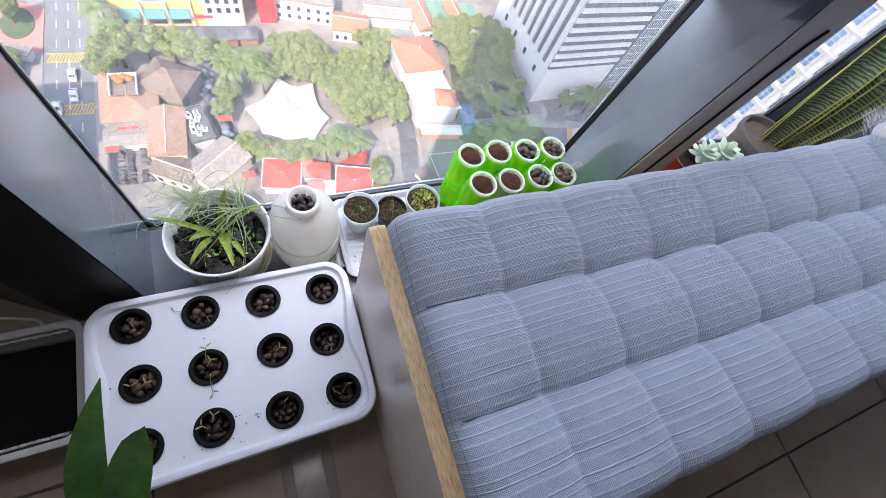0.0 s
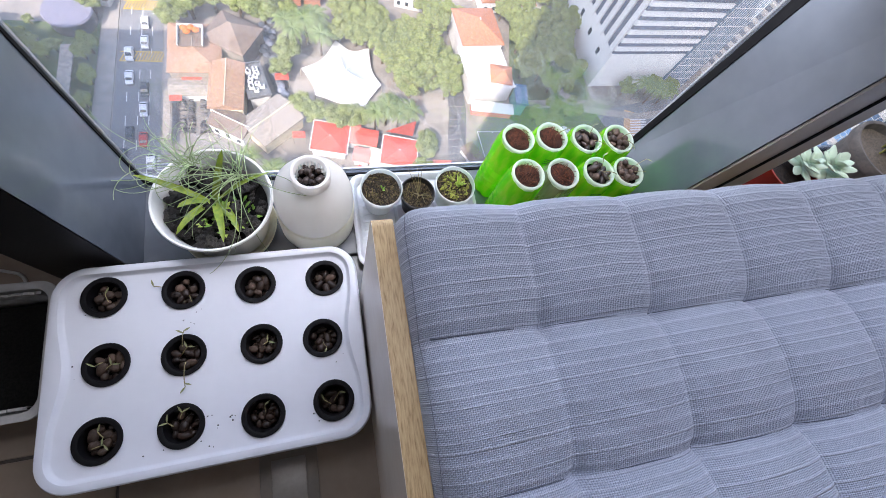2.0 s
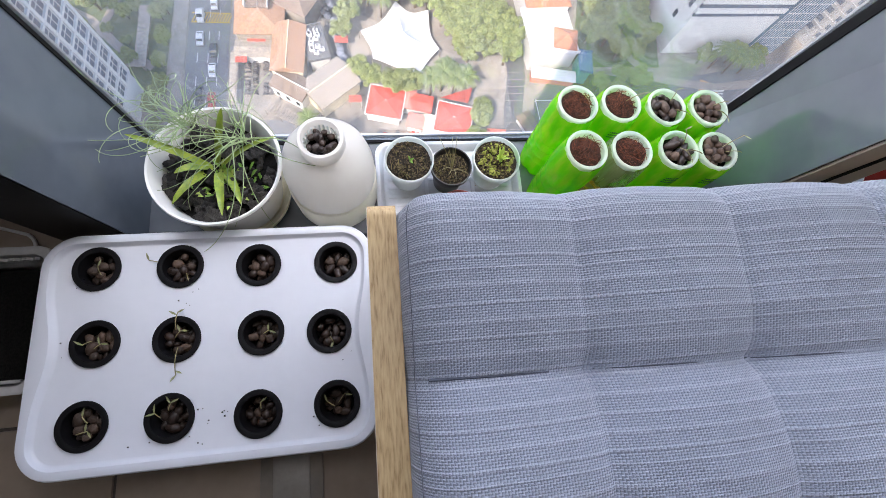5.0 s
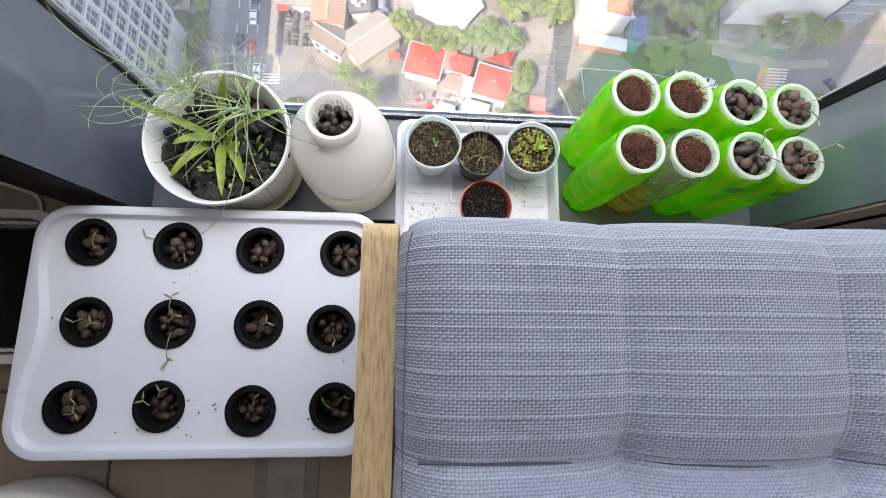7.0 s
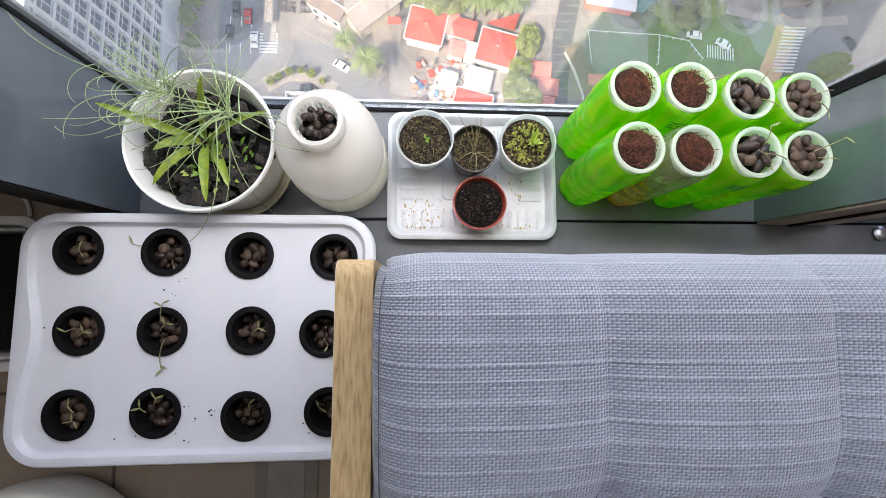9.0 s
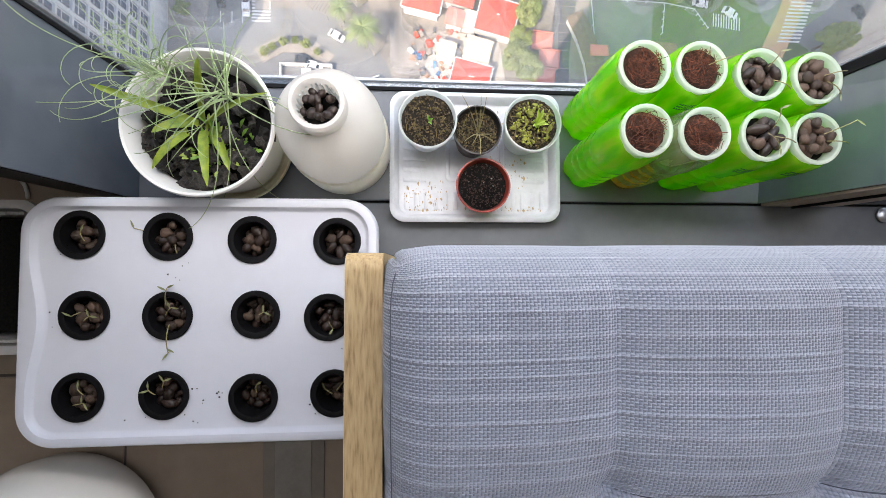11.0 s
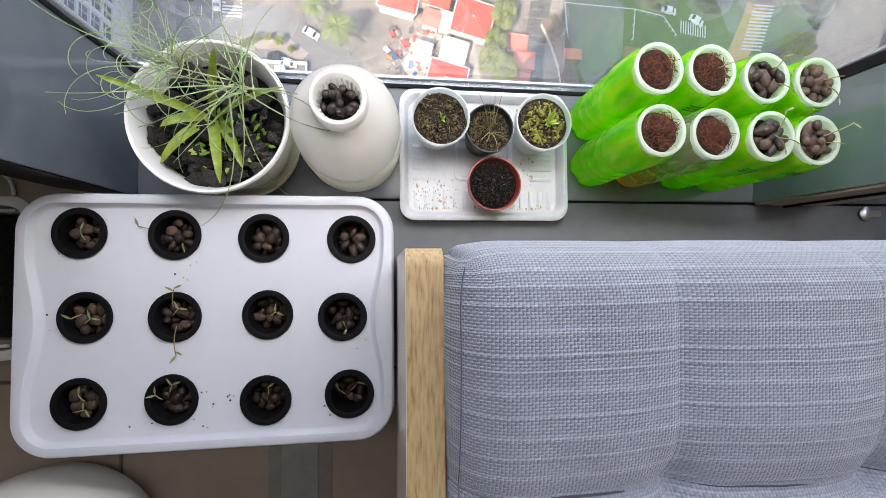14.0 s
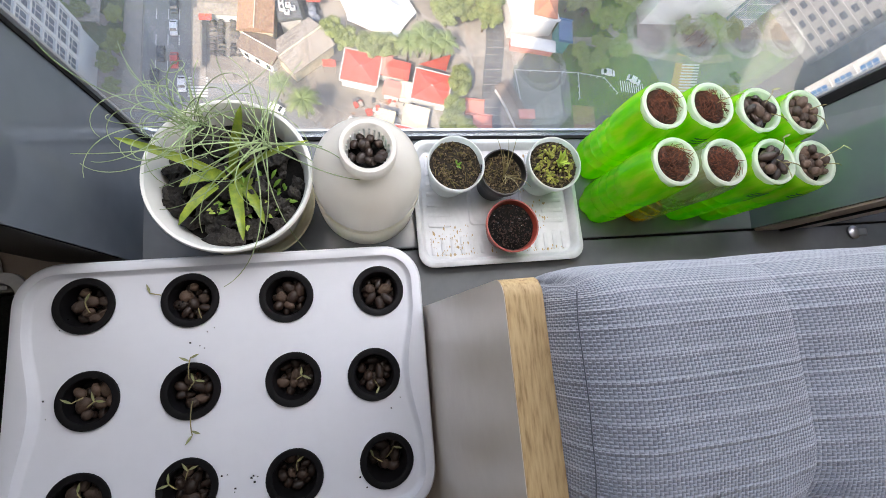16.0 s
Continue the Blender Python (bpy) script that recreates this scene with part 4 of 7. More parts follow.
# ---- milky jar ----
jar = empty("plastic_jar", 0.043, 0.4935, 0.050, "milky white plastic jar filled with dark clay pebbles", "jar")
part("jar_base", lathe([(0.050, 0.0), (0.0645, 0.001), (0.0668, 0.006), (0.0674, 0.064), (0.0664, 0.0695), (0.0622, 0.0710)], 56, True, False), M_JARLOW, jar, "cream-tinted lower body")
bm = lathe([(0.0618, 0.0705), (0.0636, 0.0716), (0.0645, 0.076), (0.0648, 0.098), (0.0636, 0.114), (0.0590, 0.134), (0.0480, 0.152), (0.0350, 0.162), (0.0300, 0.166), (0.0290, 0.172), (0.0300, 0.176), (0.0300, 0.184), (0.0288, 0.1865), (0.0248, 0.1865), (0.0236, 0.184), (0.0232, 0.150)], 56, False, False)
part("jar_body", bm, M_JAR, jar)
bm = bmesh.new()
for k in range(26):
    a = 2 * math.pi * k / 26
    box(bm, 0.0212, 0.0232, -0.0009, 0.0009, 0.152, 0.1765)
    bmesh.ops.rotate(bm, cent=(0, 0, 0), matrix=Matrix.Rotation(a, 3, "Z"), verts=bm.verts[-8:])
part("net_basket", bm, M_CUPWHITE, jar, "white slotted net basket", False)
part("basket_floor", lathe([(0.0001, 0.156), (0.0225, 0.156)], 24), M_SOILBLACK, jar)
pebbles(jar, 0.0215, 0.171, 13, 0.0125, PEBBLES_ROUND, 77, 0.006)

# ---- tray with small pots ----
tray = empty("plastic_tray", 0.2345, 0.4815, 0.0505, "shallow white plastic tray with ribs and brown water stains", "tray")
TW, TD = 0.1255, 0.0955
bm = bmesh.new()
def trr(inset, z, r=0.022):
    return round_rect(-TW + inset, TW - inset, -TD + inset, TD - inset, max(0.006, r - inset * 0.5), z, 7)
loft(bm, [trr(0.002, 0.013), trr(0.0, 0.014), trr(0.0, 0.0165), trr(0.002, 0.0178), trr(0.006, 0.0180), trr(0.008, 0.0165), trr(0.013, 0.003), trr(0.016, 0.0016)], False, True)
part("tray_body", bm, M_TRAY, tray)
bm = bmesh.new()
for k in range(-7, 8):
    x = k * 0.0145
    if abs(k) > 1:
        for y0, y1 in ((-0.076, -0.050), (0.045, 0.076)):
            box(bm, x - 0.003, x + 0.003, y0, y1, 0.0012, 0.0032, bevel=0.0008)
for k in range(-2, 3):
    y = k * 0.016
    for x0, x1 in ((-0.106, -0.072), (0.072, 0.106)):
        box(bm, x0, x1, y - 0.003, y + 0.003, 0.0012, 0.0032, bevel=0.0008)
loft(bm, [round_rect(-0.045, 0.045, -0.035, 0.035, 0.008, 0.0012), round_rect(-0.043, 0.043, -0.033, 0.033, 0.008, 0.0034), round_rect(-0.039, 0.039, -0.029, 0.029, 0.006, 0.0034), round_rect(-0.037, 0.037, -0.027, 0.027, 0.006, 0.0014)])
part("ribs", bm, M_TRAY, tray)
rr = random.Random(21)
verts, faces = [], []
for k in range(230):
    a = rr.random()
    if a < 0.4:
        x, y = rr.gauss(-0.075, 0.018), rr.gauss(-0.056, 0.012)
    elif a < 0.7:
        x, y = rr.uniform(-0.10, 0.10), rr.choice((-0.076, 0.074)) + rr.gauss(0, 0.004)
    else:
        x, y = rr.gauss(0.055, 0.02), rr.gauss(-0.02, 0.03)
    x, y = max(-0.105, min(0.105, x)), max(-0.077, min(0.077, y))
    q = rr.uniform(0.0003, 0.0009) * rr.choice((1, 1, 2))
    b = len(verts)
    verts += [(x + q * math.cos(t) * rr.uniform(0.6, 1.2), y + q * math.sin(t) * rr.uniform(0.8, 2.6), 0.0036) for t in (0, 1.05, 2.1, 3.14, 4.2, 5.2)]
    faces.append(tuple(range(b, b + 6)))
part_stain = flat("water_stains", verts, faces, M_STAIN, tray, "dried brown stains")
part_stain["kind"] = "stuff"


def small_pot(name, x, y, z, r_top, h, material, label):
    p = empty(name, x, y, z, label, "flower pot", "small pots in the tray")
    k = r_top
    bm = lathe([(k * 0.66, 0.0), (k * 0.70, 0.001), (k * 0.90, h * 0.78), (k * 0.915, h * 0.80), (k * 0.975, h * 0.81), (k, h * 0.985), (k * 0.99, h), (k * 0.945, h), (k * 0.935, h * 0.97), (k * 0.86, h * 0.6)], 44, True, False)
    part("pot_body", bm, material, p)
    return p


def crumbs(radius, z, count, lo, hi, seed):
    """Loose crumbs of soil and bark, heaped in a round pot."""
    r = random.Random(seed)
    bm = bmesh.new()
    for _ in range(count):
        a, d = r.random() * 6.283, radius * math.sqrt(r.random()) * 0.97
        s = r.uniform(lo, hi)
        m = Matrix.Translation((d * math.cos(a), d * math.sin(a), z + r.uniform(0, 0.003) + 0.003 * (1 - d / radius))) @ Euler((r.random() * 3, r.random() * 3, r.random() * 6)).to_matrix().to_4x4() @ Matrix.Diagonal((s * r.uniform(0.8, 2.2), s, s * 0.6, 1))
        bmesh.ops.create_icosphere(bm, subdivisions=1, radius=1.0, matrix=m)
    return bm


def moss_fill(p, radius, z, seed, material, count):
    c = part("loose_soil", crumbs(radius, z + 0.001, 480, 0.0006, 0.0018, seed + 5), M_CRUMB, p, "crumbly brown soil", False)
    c["kind"] = "stuff"
    part("soil", mound(radius, z, 0.003, seed), M_SOIL, p, "dark potting soil")
    part("moss", fibres(radius, z + 0.002, count, 0.012, 0.0006, seed, 0.005), material, p, "dry moss and fibres")


TZ = 0.0541
a_pot = small_pot("white_pot", 0.1625, 0.5185, TZ, 0.0395, 0.067, M_CUPWHITE, "white plastic pot with mossy soil and a tiny sprout")
moss_fill(a_pot, 0.0355, 0.0560, 31, M_MOSS, 45)
b_pot = small_pot("black_pot", 0.2300, 0.5065, TZ, 0.0335, 0.062, M_BLACKPOT, "black nursery pot with a thin-stemmed plant")
moss_fill(b_pot, 0.030, 0.0480, 32, M_MOSS, 50)
c_pot = small_pot("white_pot", 0.3050, 0.5160, TZ, 0.0395, 0.067, M_CUPWHITE, "white plastic pot with bright moss and a flytrap")
moss_fill(c_pot, 0.0355, 0.0580, 33, M_MOSS, 60)
part("green_moss", crumbs(0.031, 0.061, 130, 0.0010, 0.0032, 34), M_MOSSGREEN, c_pot, "yellow-green moss")
r_pot = small_pot("red_pot", 0.2405, 0.4345, TZ, 0.0385, 0.043, M_TERRA, "reddish plastic pot with dark wet soil")
part("soil", mound(0.0335, 0.0335, 0.004, 35), M_SOILBLACK, r_pot, "dark wet soil")
part("loose_soil", crumbs(0.032, 0.0365, 330, 0.0005, 0.0014, 36), island(mat("wet_brown_soil", (0.060, 0.024, 0.014), (0.022, 0.011, 0.008), 0.6, scale=200), 0.7), r_pot, "dark soil lumps", False)["kind"] = "stuff"
bm = bmesh.new()
rr = random.Random(8)
for _ in range(9):
    a, d = rr.random() * 6.28, 0.031 * math.sqrt(rr.random())
    q = rr.uniform(0.0005, 0.0011)
    bmesh.ops.create_icosphere(bm, subdivisions=1, radius=q, matrix=Matrix.Translation((d * math.cos(a), d * math.sin(a), 0.0395)))
part("perlite", bm, M_WHITE, r_pot, "white perlite grains")


def sprout(name, x, y, z, label, stems, material, seed, tall, leaf=0.0):
    r = random.Random(seed)
    s = empty(name, x, y, z, label, "seedling")
    for k in range(stems):
        a = r.random() * 6.283
        ln = tall * r.uniform(0.5, 1.1)
        d = Vector((math.cos(a), math.sin(a), 0))
        pts = bez((0, 0, 0), d * ln * 0.25 + Vector((0, 0, ln * 0.7)), d * ln * r.uniform(0.3, 0.75) + Vector((0, 0, ln * r.uniform(0.7, 1.0))), 6)
        if leaf:
            part("leaf", blade(bmesh.new(), pts, [leaf * q for q in (0.25, 0.5, 0.7, 0.9, 1, 0.75, 0.1)], fold=0.5), material, s)
        else:
            part("stem", tube(bmesh.new(), pts, [0.0008, 0.0008, 0.0007, 0.0006, 0.0005, 0.0004, 0.0003], 5), material, s)
    return s


sprout("thin_seedling", 0.232, 0.503, 0.105, "dry thin stems standing in the black pot", 10, M_STEM, 3, 0.078)
sprout("tiny_sprout", 0.164, 0.517, 0.112, "tiny pale sprout in moss", 6, M_LEAF, 4, 0.012, 0.003)
sprout("flytrap", 0.310, 0.515, 0.116, "small bright green flytrap rosette in moss", 18, M_FLYTRAP, 5, 0.022, 0.0042)


# ---- cut bottles with cups ----
def bottle_group(i, x, y, clear, fill):
    lab = "bright green cut plastic bottle with a white cup, on the sill" if not clear else "smoky clear cut plastic bottle with amber water, on the sill"
    b = empty("bottle_planter", x, y, 0.0505, lab, "bottle planter", "cut bottles on the sill")
    seg = 60
    prof = [(0.010, 0.006), (0.020, 0.0015), (0.026, 0.000), (0.0315, 0.006), (0.0330, 0.016), (0.0334, 0.036), (0.0304, 0.041), (0.0334, 0.046), (0.0334, 0.056), (0.0304, 0.061), (0.0334, 0.066), (0.0335, 0.076), (0.0305, 0.081), (0.0335, 0.086), (0.0335, 0.097), (0.0312, 0.102), (0.0335, 0.107), (0.0336, 0.124), (0.0322, 0.127), (0.0338, 0.130)]
    rings = []
    for r, z in prof:
        ring = []
        for k in range(seg):
            a = 2 * math.pi * k / seg
            pet = 1 - (0.16 * max(0.0, 1 - z / 0.022)) * (0.5 + 0.5 * math.cos(5 * a)) ** 2
            rip = 1 + 0.012 * math.sin(a * 15 + i) * (z > 0.02)
            ring.append((r * pet * rip * math.cos(a), r * pet * rip * math.sin(a), z))
        rings.append(ring)
    part("bottle", loft(bmesh.new(), rings, True, False), M_CLEARPET if clear else M_GREENPET, b)
    # upper sleeve over the lower part
    rings = []
    for r, z in [(0.0342, 0.118), (0.0346, 0.124), (0.0346, 0.142), (0.0340, 0.155), (0.0325, 0.172), (0.0308, 0.1775)]:
        rings.append([(r * (1 + 0.016 * math.sin(14 * t + i)) * math.cos(t), r * (1 + 0.016 * math.sin(14 * t + i)) * math.sin(t), z + 0.002 * math.sin(3 * t + i)) for t in (2 * math.pi * k / seg for k in range(seg))])
    part("sleeve", loft(bmesh.new(), rings), M_CLEARPET if clear else M_GREENPET, b)
    if clear:
        part("water", lathe([(0.020, 0.003), (0.030, 0.008), (0.031, 0.030)], 30, True, True), M_AMBER, b, "amber water")
    bm = lathe([(0.020, 0.112), (0.0225, 0.118), (0.0270, 0.1735), (0.0290, 0.1785), (0.0300, 0.1805), (0.0296, 0.1825), (0.0275, 0.1832), (0.0252, 0.1822), (0.0243, 0.178), (0.0232, 0.150)], 44, True, False)
    cup = part("cup", bm, M_CUPTINT, b, "white cup set in the bottle")
    if fill == "coir":
        part("bed", mound(0.0243, 0.1735, 0.0048, i * 3.1), M_COIR, cup, "brown coir")
        part("fibre", fibres(0.0238, 0.1750, 240, 0.013, 0.00034, 60 + i, 0.010), M_FIBRE, cup, "reddish-brown coir fibres")
    else:
        part("bed", lathe([(0.0001, 0.168), (0.0238, 0.168)], 24), M_SOILBLACK, cup)
        pebbles(cup, 0.0232, 0.1755, 14, 0.0132, PEBBLES if i % 2 else PEBBLES_DARK + PEBBLES[:2], 90 + i, 0.003)
    # rows of unreadable print
    bm = bmesh.new()
    for row in range(3):
        for k in range(7):
            a = -1.9 + k * 0.085 + 0.02 * (i % 3)
            m = Matrix.Rotation(a, 4, "Z") @ Matrix.Translation((0.0350, 0, 0.158 - row * 0.006))
            bmesh.ops.create_cube(bm, size=1, matrix=m @ Matrix.Diagonal((0.0004, 0.0019, 0.0032 if (k * 7 + row) % 3 else 0.0022, 1)))
    if i in (1, 6, 7):
        part("print_block", bm, M_INK, b, "faint dark green print", False)["kind"] = "stuff"
    else:
        bm.free()
    return b


BOTTLES = [(0.3990, 0.5430, 0, "coir"), (0.4655, 0.5440, 0, "coir"), (0.5355, 0.5380, 0, "clay"), (0.6035, 0.5360, 0, "clay"),
           (0.4000, 0.4715, 0, "coir"), (0.4670, 0.4695, 1, "coir"), (0.5390, 0.4690, 0, "clay"), (0.6000, 0.4660, 0, "clay")]
for i, (x, y, clear, fill) in enumerate(BOTTLES):
    bottle_group(i, x, y, clear, fill)
for x, y, a, ln, sd in [(0.604, 0.470, 0.4, 0.042, 31), (0.607, 0.462, -0.1, 0.024, 32), (0.543, 0.475, 1.2, 0.024, 33), (0.545, 0.466, -0.3, 0.024, 34), (0.537, 0.470, -0.9, 0.020, 35), (0.607, 0.537, 0.2, 0.026, 36), (0.540, 0.545, 0.9, 0.022, 37), (0.470, 0.545, 0.3, 0.040, 38), (0.610, 0.530, -0.8, 0.02, 39), (0.545, 0.530, -0.5, 0.022, 40)]:
    seedling(x, y, 0.236, a, ln, 1 if sd % 2 else 0, sd)


# ---- plants by the further window ----
red = empty("red_pot", 1.045, 0.468, 0.0505, "red glazed pot with a pale rosette succulent", "flower pot")
part("pot_body", lathe([(0.035, 0.0), (0.038, 0.002), (0.053, 0.125), (0.062, 0.128), (0.063, 0.150), (0.059, 0.150), (0.050, 0.125)], 40, True, False), M_RED, red)
part("soil", mound(0.050, 0.132, 0.003, 41), M_SOIL, red)
succ = empty("succulent", 1.085, 0.472, 0.168, "pale grey-green rosette succulent with plump leaves", "succulent")
rr = random.Random(14)
for cx, cy, sc in ((-0.012, 0.0, 0.85), (0.055, -0.010, 1.05)):
    for ringk, (n, tilt, ln) in enumerate(((7, 0.15, 0.056), (6, 0.5, 0.046), (4, 0.95, 0.030))):
        for k in range(n):
            a = 2 * math.pi * k / n + ringk * 0.4
            d = Vector((math.cos(a) * math.cos(tilt), math.sin(a) * math.cos(tilt), math.sin(tilt)))
            bm = bmesh.new()
            bmesh.ops.create_icosphere(bm, subdivisions=2, radius=0.5)
            for v in bm.verts:
                t = v.co.x + 0.5
                w = 0.35 + 0.65 * math.sin(math.pi * min(1, t * 0.72 + 0.12))
                v.co = Vector((v.co.x * ln * sc, v.co.y * 0.025 * sc * w, v.co.z * 0.007 * sc))
            bm.transform(Matrix.Translation((cx, cy, 0.03 + 0.01 * ringk)) @ d.to_track_quat("X", "Z").to_matrix().to_4x4() @ Matrix.Translation((ln * sc * 0.5, 0, 0)))
            part("leaf", bm, M_SUCC, succ)
mug = empty("printed_pot", 0.905, 0.466, 0.0505, "small white pot with black printed bands and dry moss", "flower pot")
part("pot_body", lathe([(0.024, 0.0), (0.026, 0.001), (0.0335, 0.106), (0.0345, 0.110), (0.0325, 0.110), (0.030, 0.085)], 40, True, False), M_CUPWHITE, mug)
for z, h in ((0.060, 0.012), (0.084, 0.008)):
    k = 0.026 + 0.0075 * z / 0.106 + 0.0004
    part("printed_band", lathe([(k, z), (k + 0.0075 * h / 0.106, z + h)], 40), M_BLACKPOT, mug, "black printed band")
part("soil", mound(0.030, 0.096, 0.003, 47), M_SOIL, mug, "dry soil")
part("moss", fibres(0.028, 0.098, 60, 0.012, 0.0006, 48, 0.006), M_STEM, mug, "dry yellow moss")
clay = empty("clay_pot", 1.352, 0.490, 0.0505, "weathered grey-brown clay pot with a snake plant", "flower pot")
part("pot_body", lathe([(0.060, 0.0), (0.064, 0.002), (0.082, 0.130), (0.088, 0.134), (0.090, 0.150), (0.087, 0.158), (0.080, 0.157), (0.077, 0.140), (0.074, 0.12)], 48, True, False), M_CLAY, clay)
part("soil", mound(0.076, 0.138, 0.004, 43), mat("dry_gravel_soil", (0.19, 0.15, 0.11), (0.10, 0.08, 0.06), 0.95, scale=200, bump=1.0, bscale=500), clay, "dry gravelly soil")


def snake_leaf(base, mid, tip, w, parent, face):
    pts = bez(base, mid, tip, 16)
    widths = [w * (0.55 + 0.45 * math.sin(math.pi * min(1, i / 16 * 0.9 + 0.1))) * (1 if i < 12 else (16.2 - i) / 4.4) for i in range(17)]
    bm = bmesh.new()
    uvl = bm.loops.layers.uv.new("UVMap")
    rows = []
    for i, p in enumerate(pts):
        d = (pts[min(i + 1, 16)] - pts[max(i - 1, 0)]).normalized()
        s = d.cross(Vector(face)).normalized()
        nn = s.cross(d).normalized()
        rows.append([(bm.verts.new(p + s * widths[i] * q + nn * widths[i] * 0.55 * q * q * 2), q) for q in (-0.5, -0.25, 0, 0.25, 0.5)])
    for i in range(16):
        for k in range(4):
            f = bm.faces.new((rows[i][k][0], rows[i][k + 1][0], rows[i + 1][k + 1][0], rows[i + 1][k][0]))
            for lp, (u, v) in zip(f.loops, ((k, i), (k + 1, i), (k + 1, i + 1), (k, i + 1))):
                lp[uvl].uv = (u / 4, v / 6)
    lf = part("leaf", bm, M_SNAKE, parent, "banded dark green leaf")
    bm = bmesh.new()
    for q in (0, 4):
        tube(bm, edge_points(pts, widths, q, face), 0.0021, 5)
    part("margin", bm, M_SNAKEEDGE, lf, "yellow leaf margin")


def edge_points(pts, widths, q, face):
    out = []
    for i, p in enumerate(pts):
        d = (pts[min(i + 1, 16)] - pts[max(i - 1, 0)]).normalized()
        s = d.cross(Vector(face)).normalized()
        nn = s.cross(d).normalized()
        k = -0.5 if q == 0 else 0.5
        out.append(p + s * widths[i] * k + nn * widths[i] * 0.275)
    return out


snake = empty("snake_plant", 1.395, 0.480, 0.185, "snake plant with banded leaves and yellow margins leaning out", "snake plant")
for b_, m_, t_, w_, f_ in [((-0.015, 0.010, -0.02), (-0.025, 0.030, 0.22), (-0.030, 0.060, 0.52), 0.074, (-0.5, -0.6, 0.6)), ((0.005, 0.015, -0.02), (0.010, 0.030, 0.25), (0.020, 0.045, 0.58), 0.080, (-0.7, -0.4, 0.5)),
                       ((0.010, -0.01, -0.02), (0.040, 0.000, 0.22), (0.060, 0.015, 0.52), 0.072, (-0.3, -0.7, 0.6)), ((0.020, -0.015, -0.02), (0.070, -0.015, 0.17), (0.120, -0.010, 0.42), 0.068, (-0.6, -0.4, 0.7)), ((0.020, -0.02, -0.02), (0.090, -0.04, 0.12), (0.190, -0.06, 0.30), 0.056, (-0.3, -0.6, 0.7))]:
    snake_leaf(b_, m_, t_, w_, snake, f_)

# fluffy throw at the far end of the bench
fluff = random.Random(17)
verts, faces = [], []
for k in range(2600):
    a, d = fluff.random() * 6.283, 0.09 * math.sqrt(fluff.random())
    x, y = 1.262 + d * math.cos(a), 0.300 + d * math.sin(a) * 0.8
    z = 0.450 + 0.035 * (1 - (d / 0.09) ** 2)
    dx, dy, dz = fluff.gauss(0, 0.010) + 0.012 * math.cos(a), fluff.gauss(0, 0.010) + 0.012 * math.sin(a), fluff.uniform(0.004, 0.02)
    b = len(verts)
    verts += [(x - 0.0006, y, z), (x + 0.0006, y, z), (x + dx, y + dy, z + dz)]
    faces.append((b, b + 1, b + 2))
throw = empty("fluffy_cushion", 1.262, 0.300, 0.455, "small white fluffy cushion lying on the bench", "cushion")
under(throw, flat("fur", verts, faces, mat("white_fur", (0.72, 0.72, 0.74), (0.62, 0.62, 0.64), 0.9, scale=30), None, "white fur"))
bm = bmesh.new()
bmesh.ops.create_uvsphere(bm, u_segments=24, v_segments=12, radius=1)
bmesh.ops.scale(bm, vec=(0.066, 0.05, 0.022), verts=bm.verts)
part("pad", bm, bpy.data.materials["white_fur"], throw)


# ---- white pot with dark leaves, before the planter ----
dome = empty("white_planter", -0.339, -0.066, 0.0, "smooth white rounded ceramic planter on the floor", "planter")
part("planter_body", lathe([(0.080, 0.0), (0.105, 0.004), (0.125, 0.03), (0.130, 0.06), (0.126, 0.09), (0.105, 0.122), (0.08, 0.136), (0.055, 0.141), (0.051, 0.138), (0.050, 0.125)], 60, True, False), M_POTWHITE, dome)
part("soil", lathe([(0.0001, 0.128), (0.051, 0.128)], 24), M_SOIL, dome)
zz = empty("broadleaf_plant", -0.212, 0.0, 0.19, "dark green broad glossy leaves on upright stems", "plant")
bm = bmesh.new()
tube(bm, bez((-0.127, -0.066, -0.06), (-0.02, 0.01, 0.15), (0.045, 0.062, 0.285), 8), [0.005] * 5 + [0.004] * 4, 8)
part("stem", bm, M_ZZ, zz)
for b_, m_, t_, w_, sharp in [((0.042, 0.058, 0.27), (0.040, 0.100, 0.345), (0.087, 0.176, 0.410), 0.028, True), ((0.046, 0.046, 0.275), (0.058, 0.074, 0.335), (0.109, 0.139, 0.410), 0.031, False), ((0.04, 0.05, 0.26), (-0.02, 0.05, 0.33), (-0.06, 0.03, 0.36), 0.035, True), ((0.045, 0.055, 0.27), (0.06, 0.02, 0.33), (0.07, -0.04, 0.36), 0.035, True)]:
    pts = bez(b_, m_, t_, 14)
    ws = []
    for i in range(15):
        u = i / 14
        k = math.sin(math.pi * u ** 1.25) ** 0.9 if sharp else math.sin(math.pi * u ** 2.0) ** 0.45
        ws.append(max(0.0006, w_ * k))
    lf = part("leaf", blade(bmesh.new(), pts, ws, fold=0.15), M_ZZ, zz)


# ---- our own tower, of which the room is a part ----
M_CLAD = mat("pale_cladding", (0.45, 0.45, 0.46), (0.40, 0.40, 0.41), 0.6, scale=0.4)
own = empty("own_tower", 20.0, -17.0, -115.0, "pale clad high-rise that holds the room", "tower", "", "structure")
for dims in ((-1.95, 60, -34, 0.598, -115, -0.12), (-1.95, 60, -34, 0.72, 2.7, 70), (-1.95, -1.75, -34, 0.72, -0.1, 2.69), (2.76, 60, -34, 0.72, -0.1, 2.69), (-1.74, 2.75, -34, -3.25, -0.1, 2.69)):
    under(own, part("storeys", cube(*dims), M_CLAD, None, "", False))

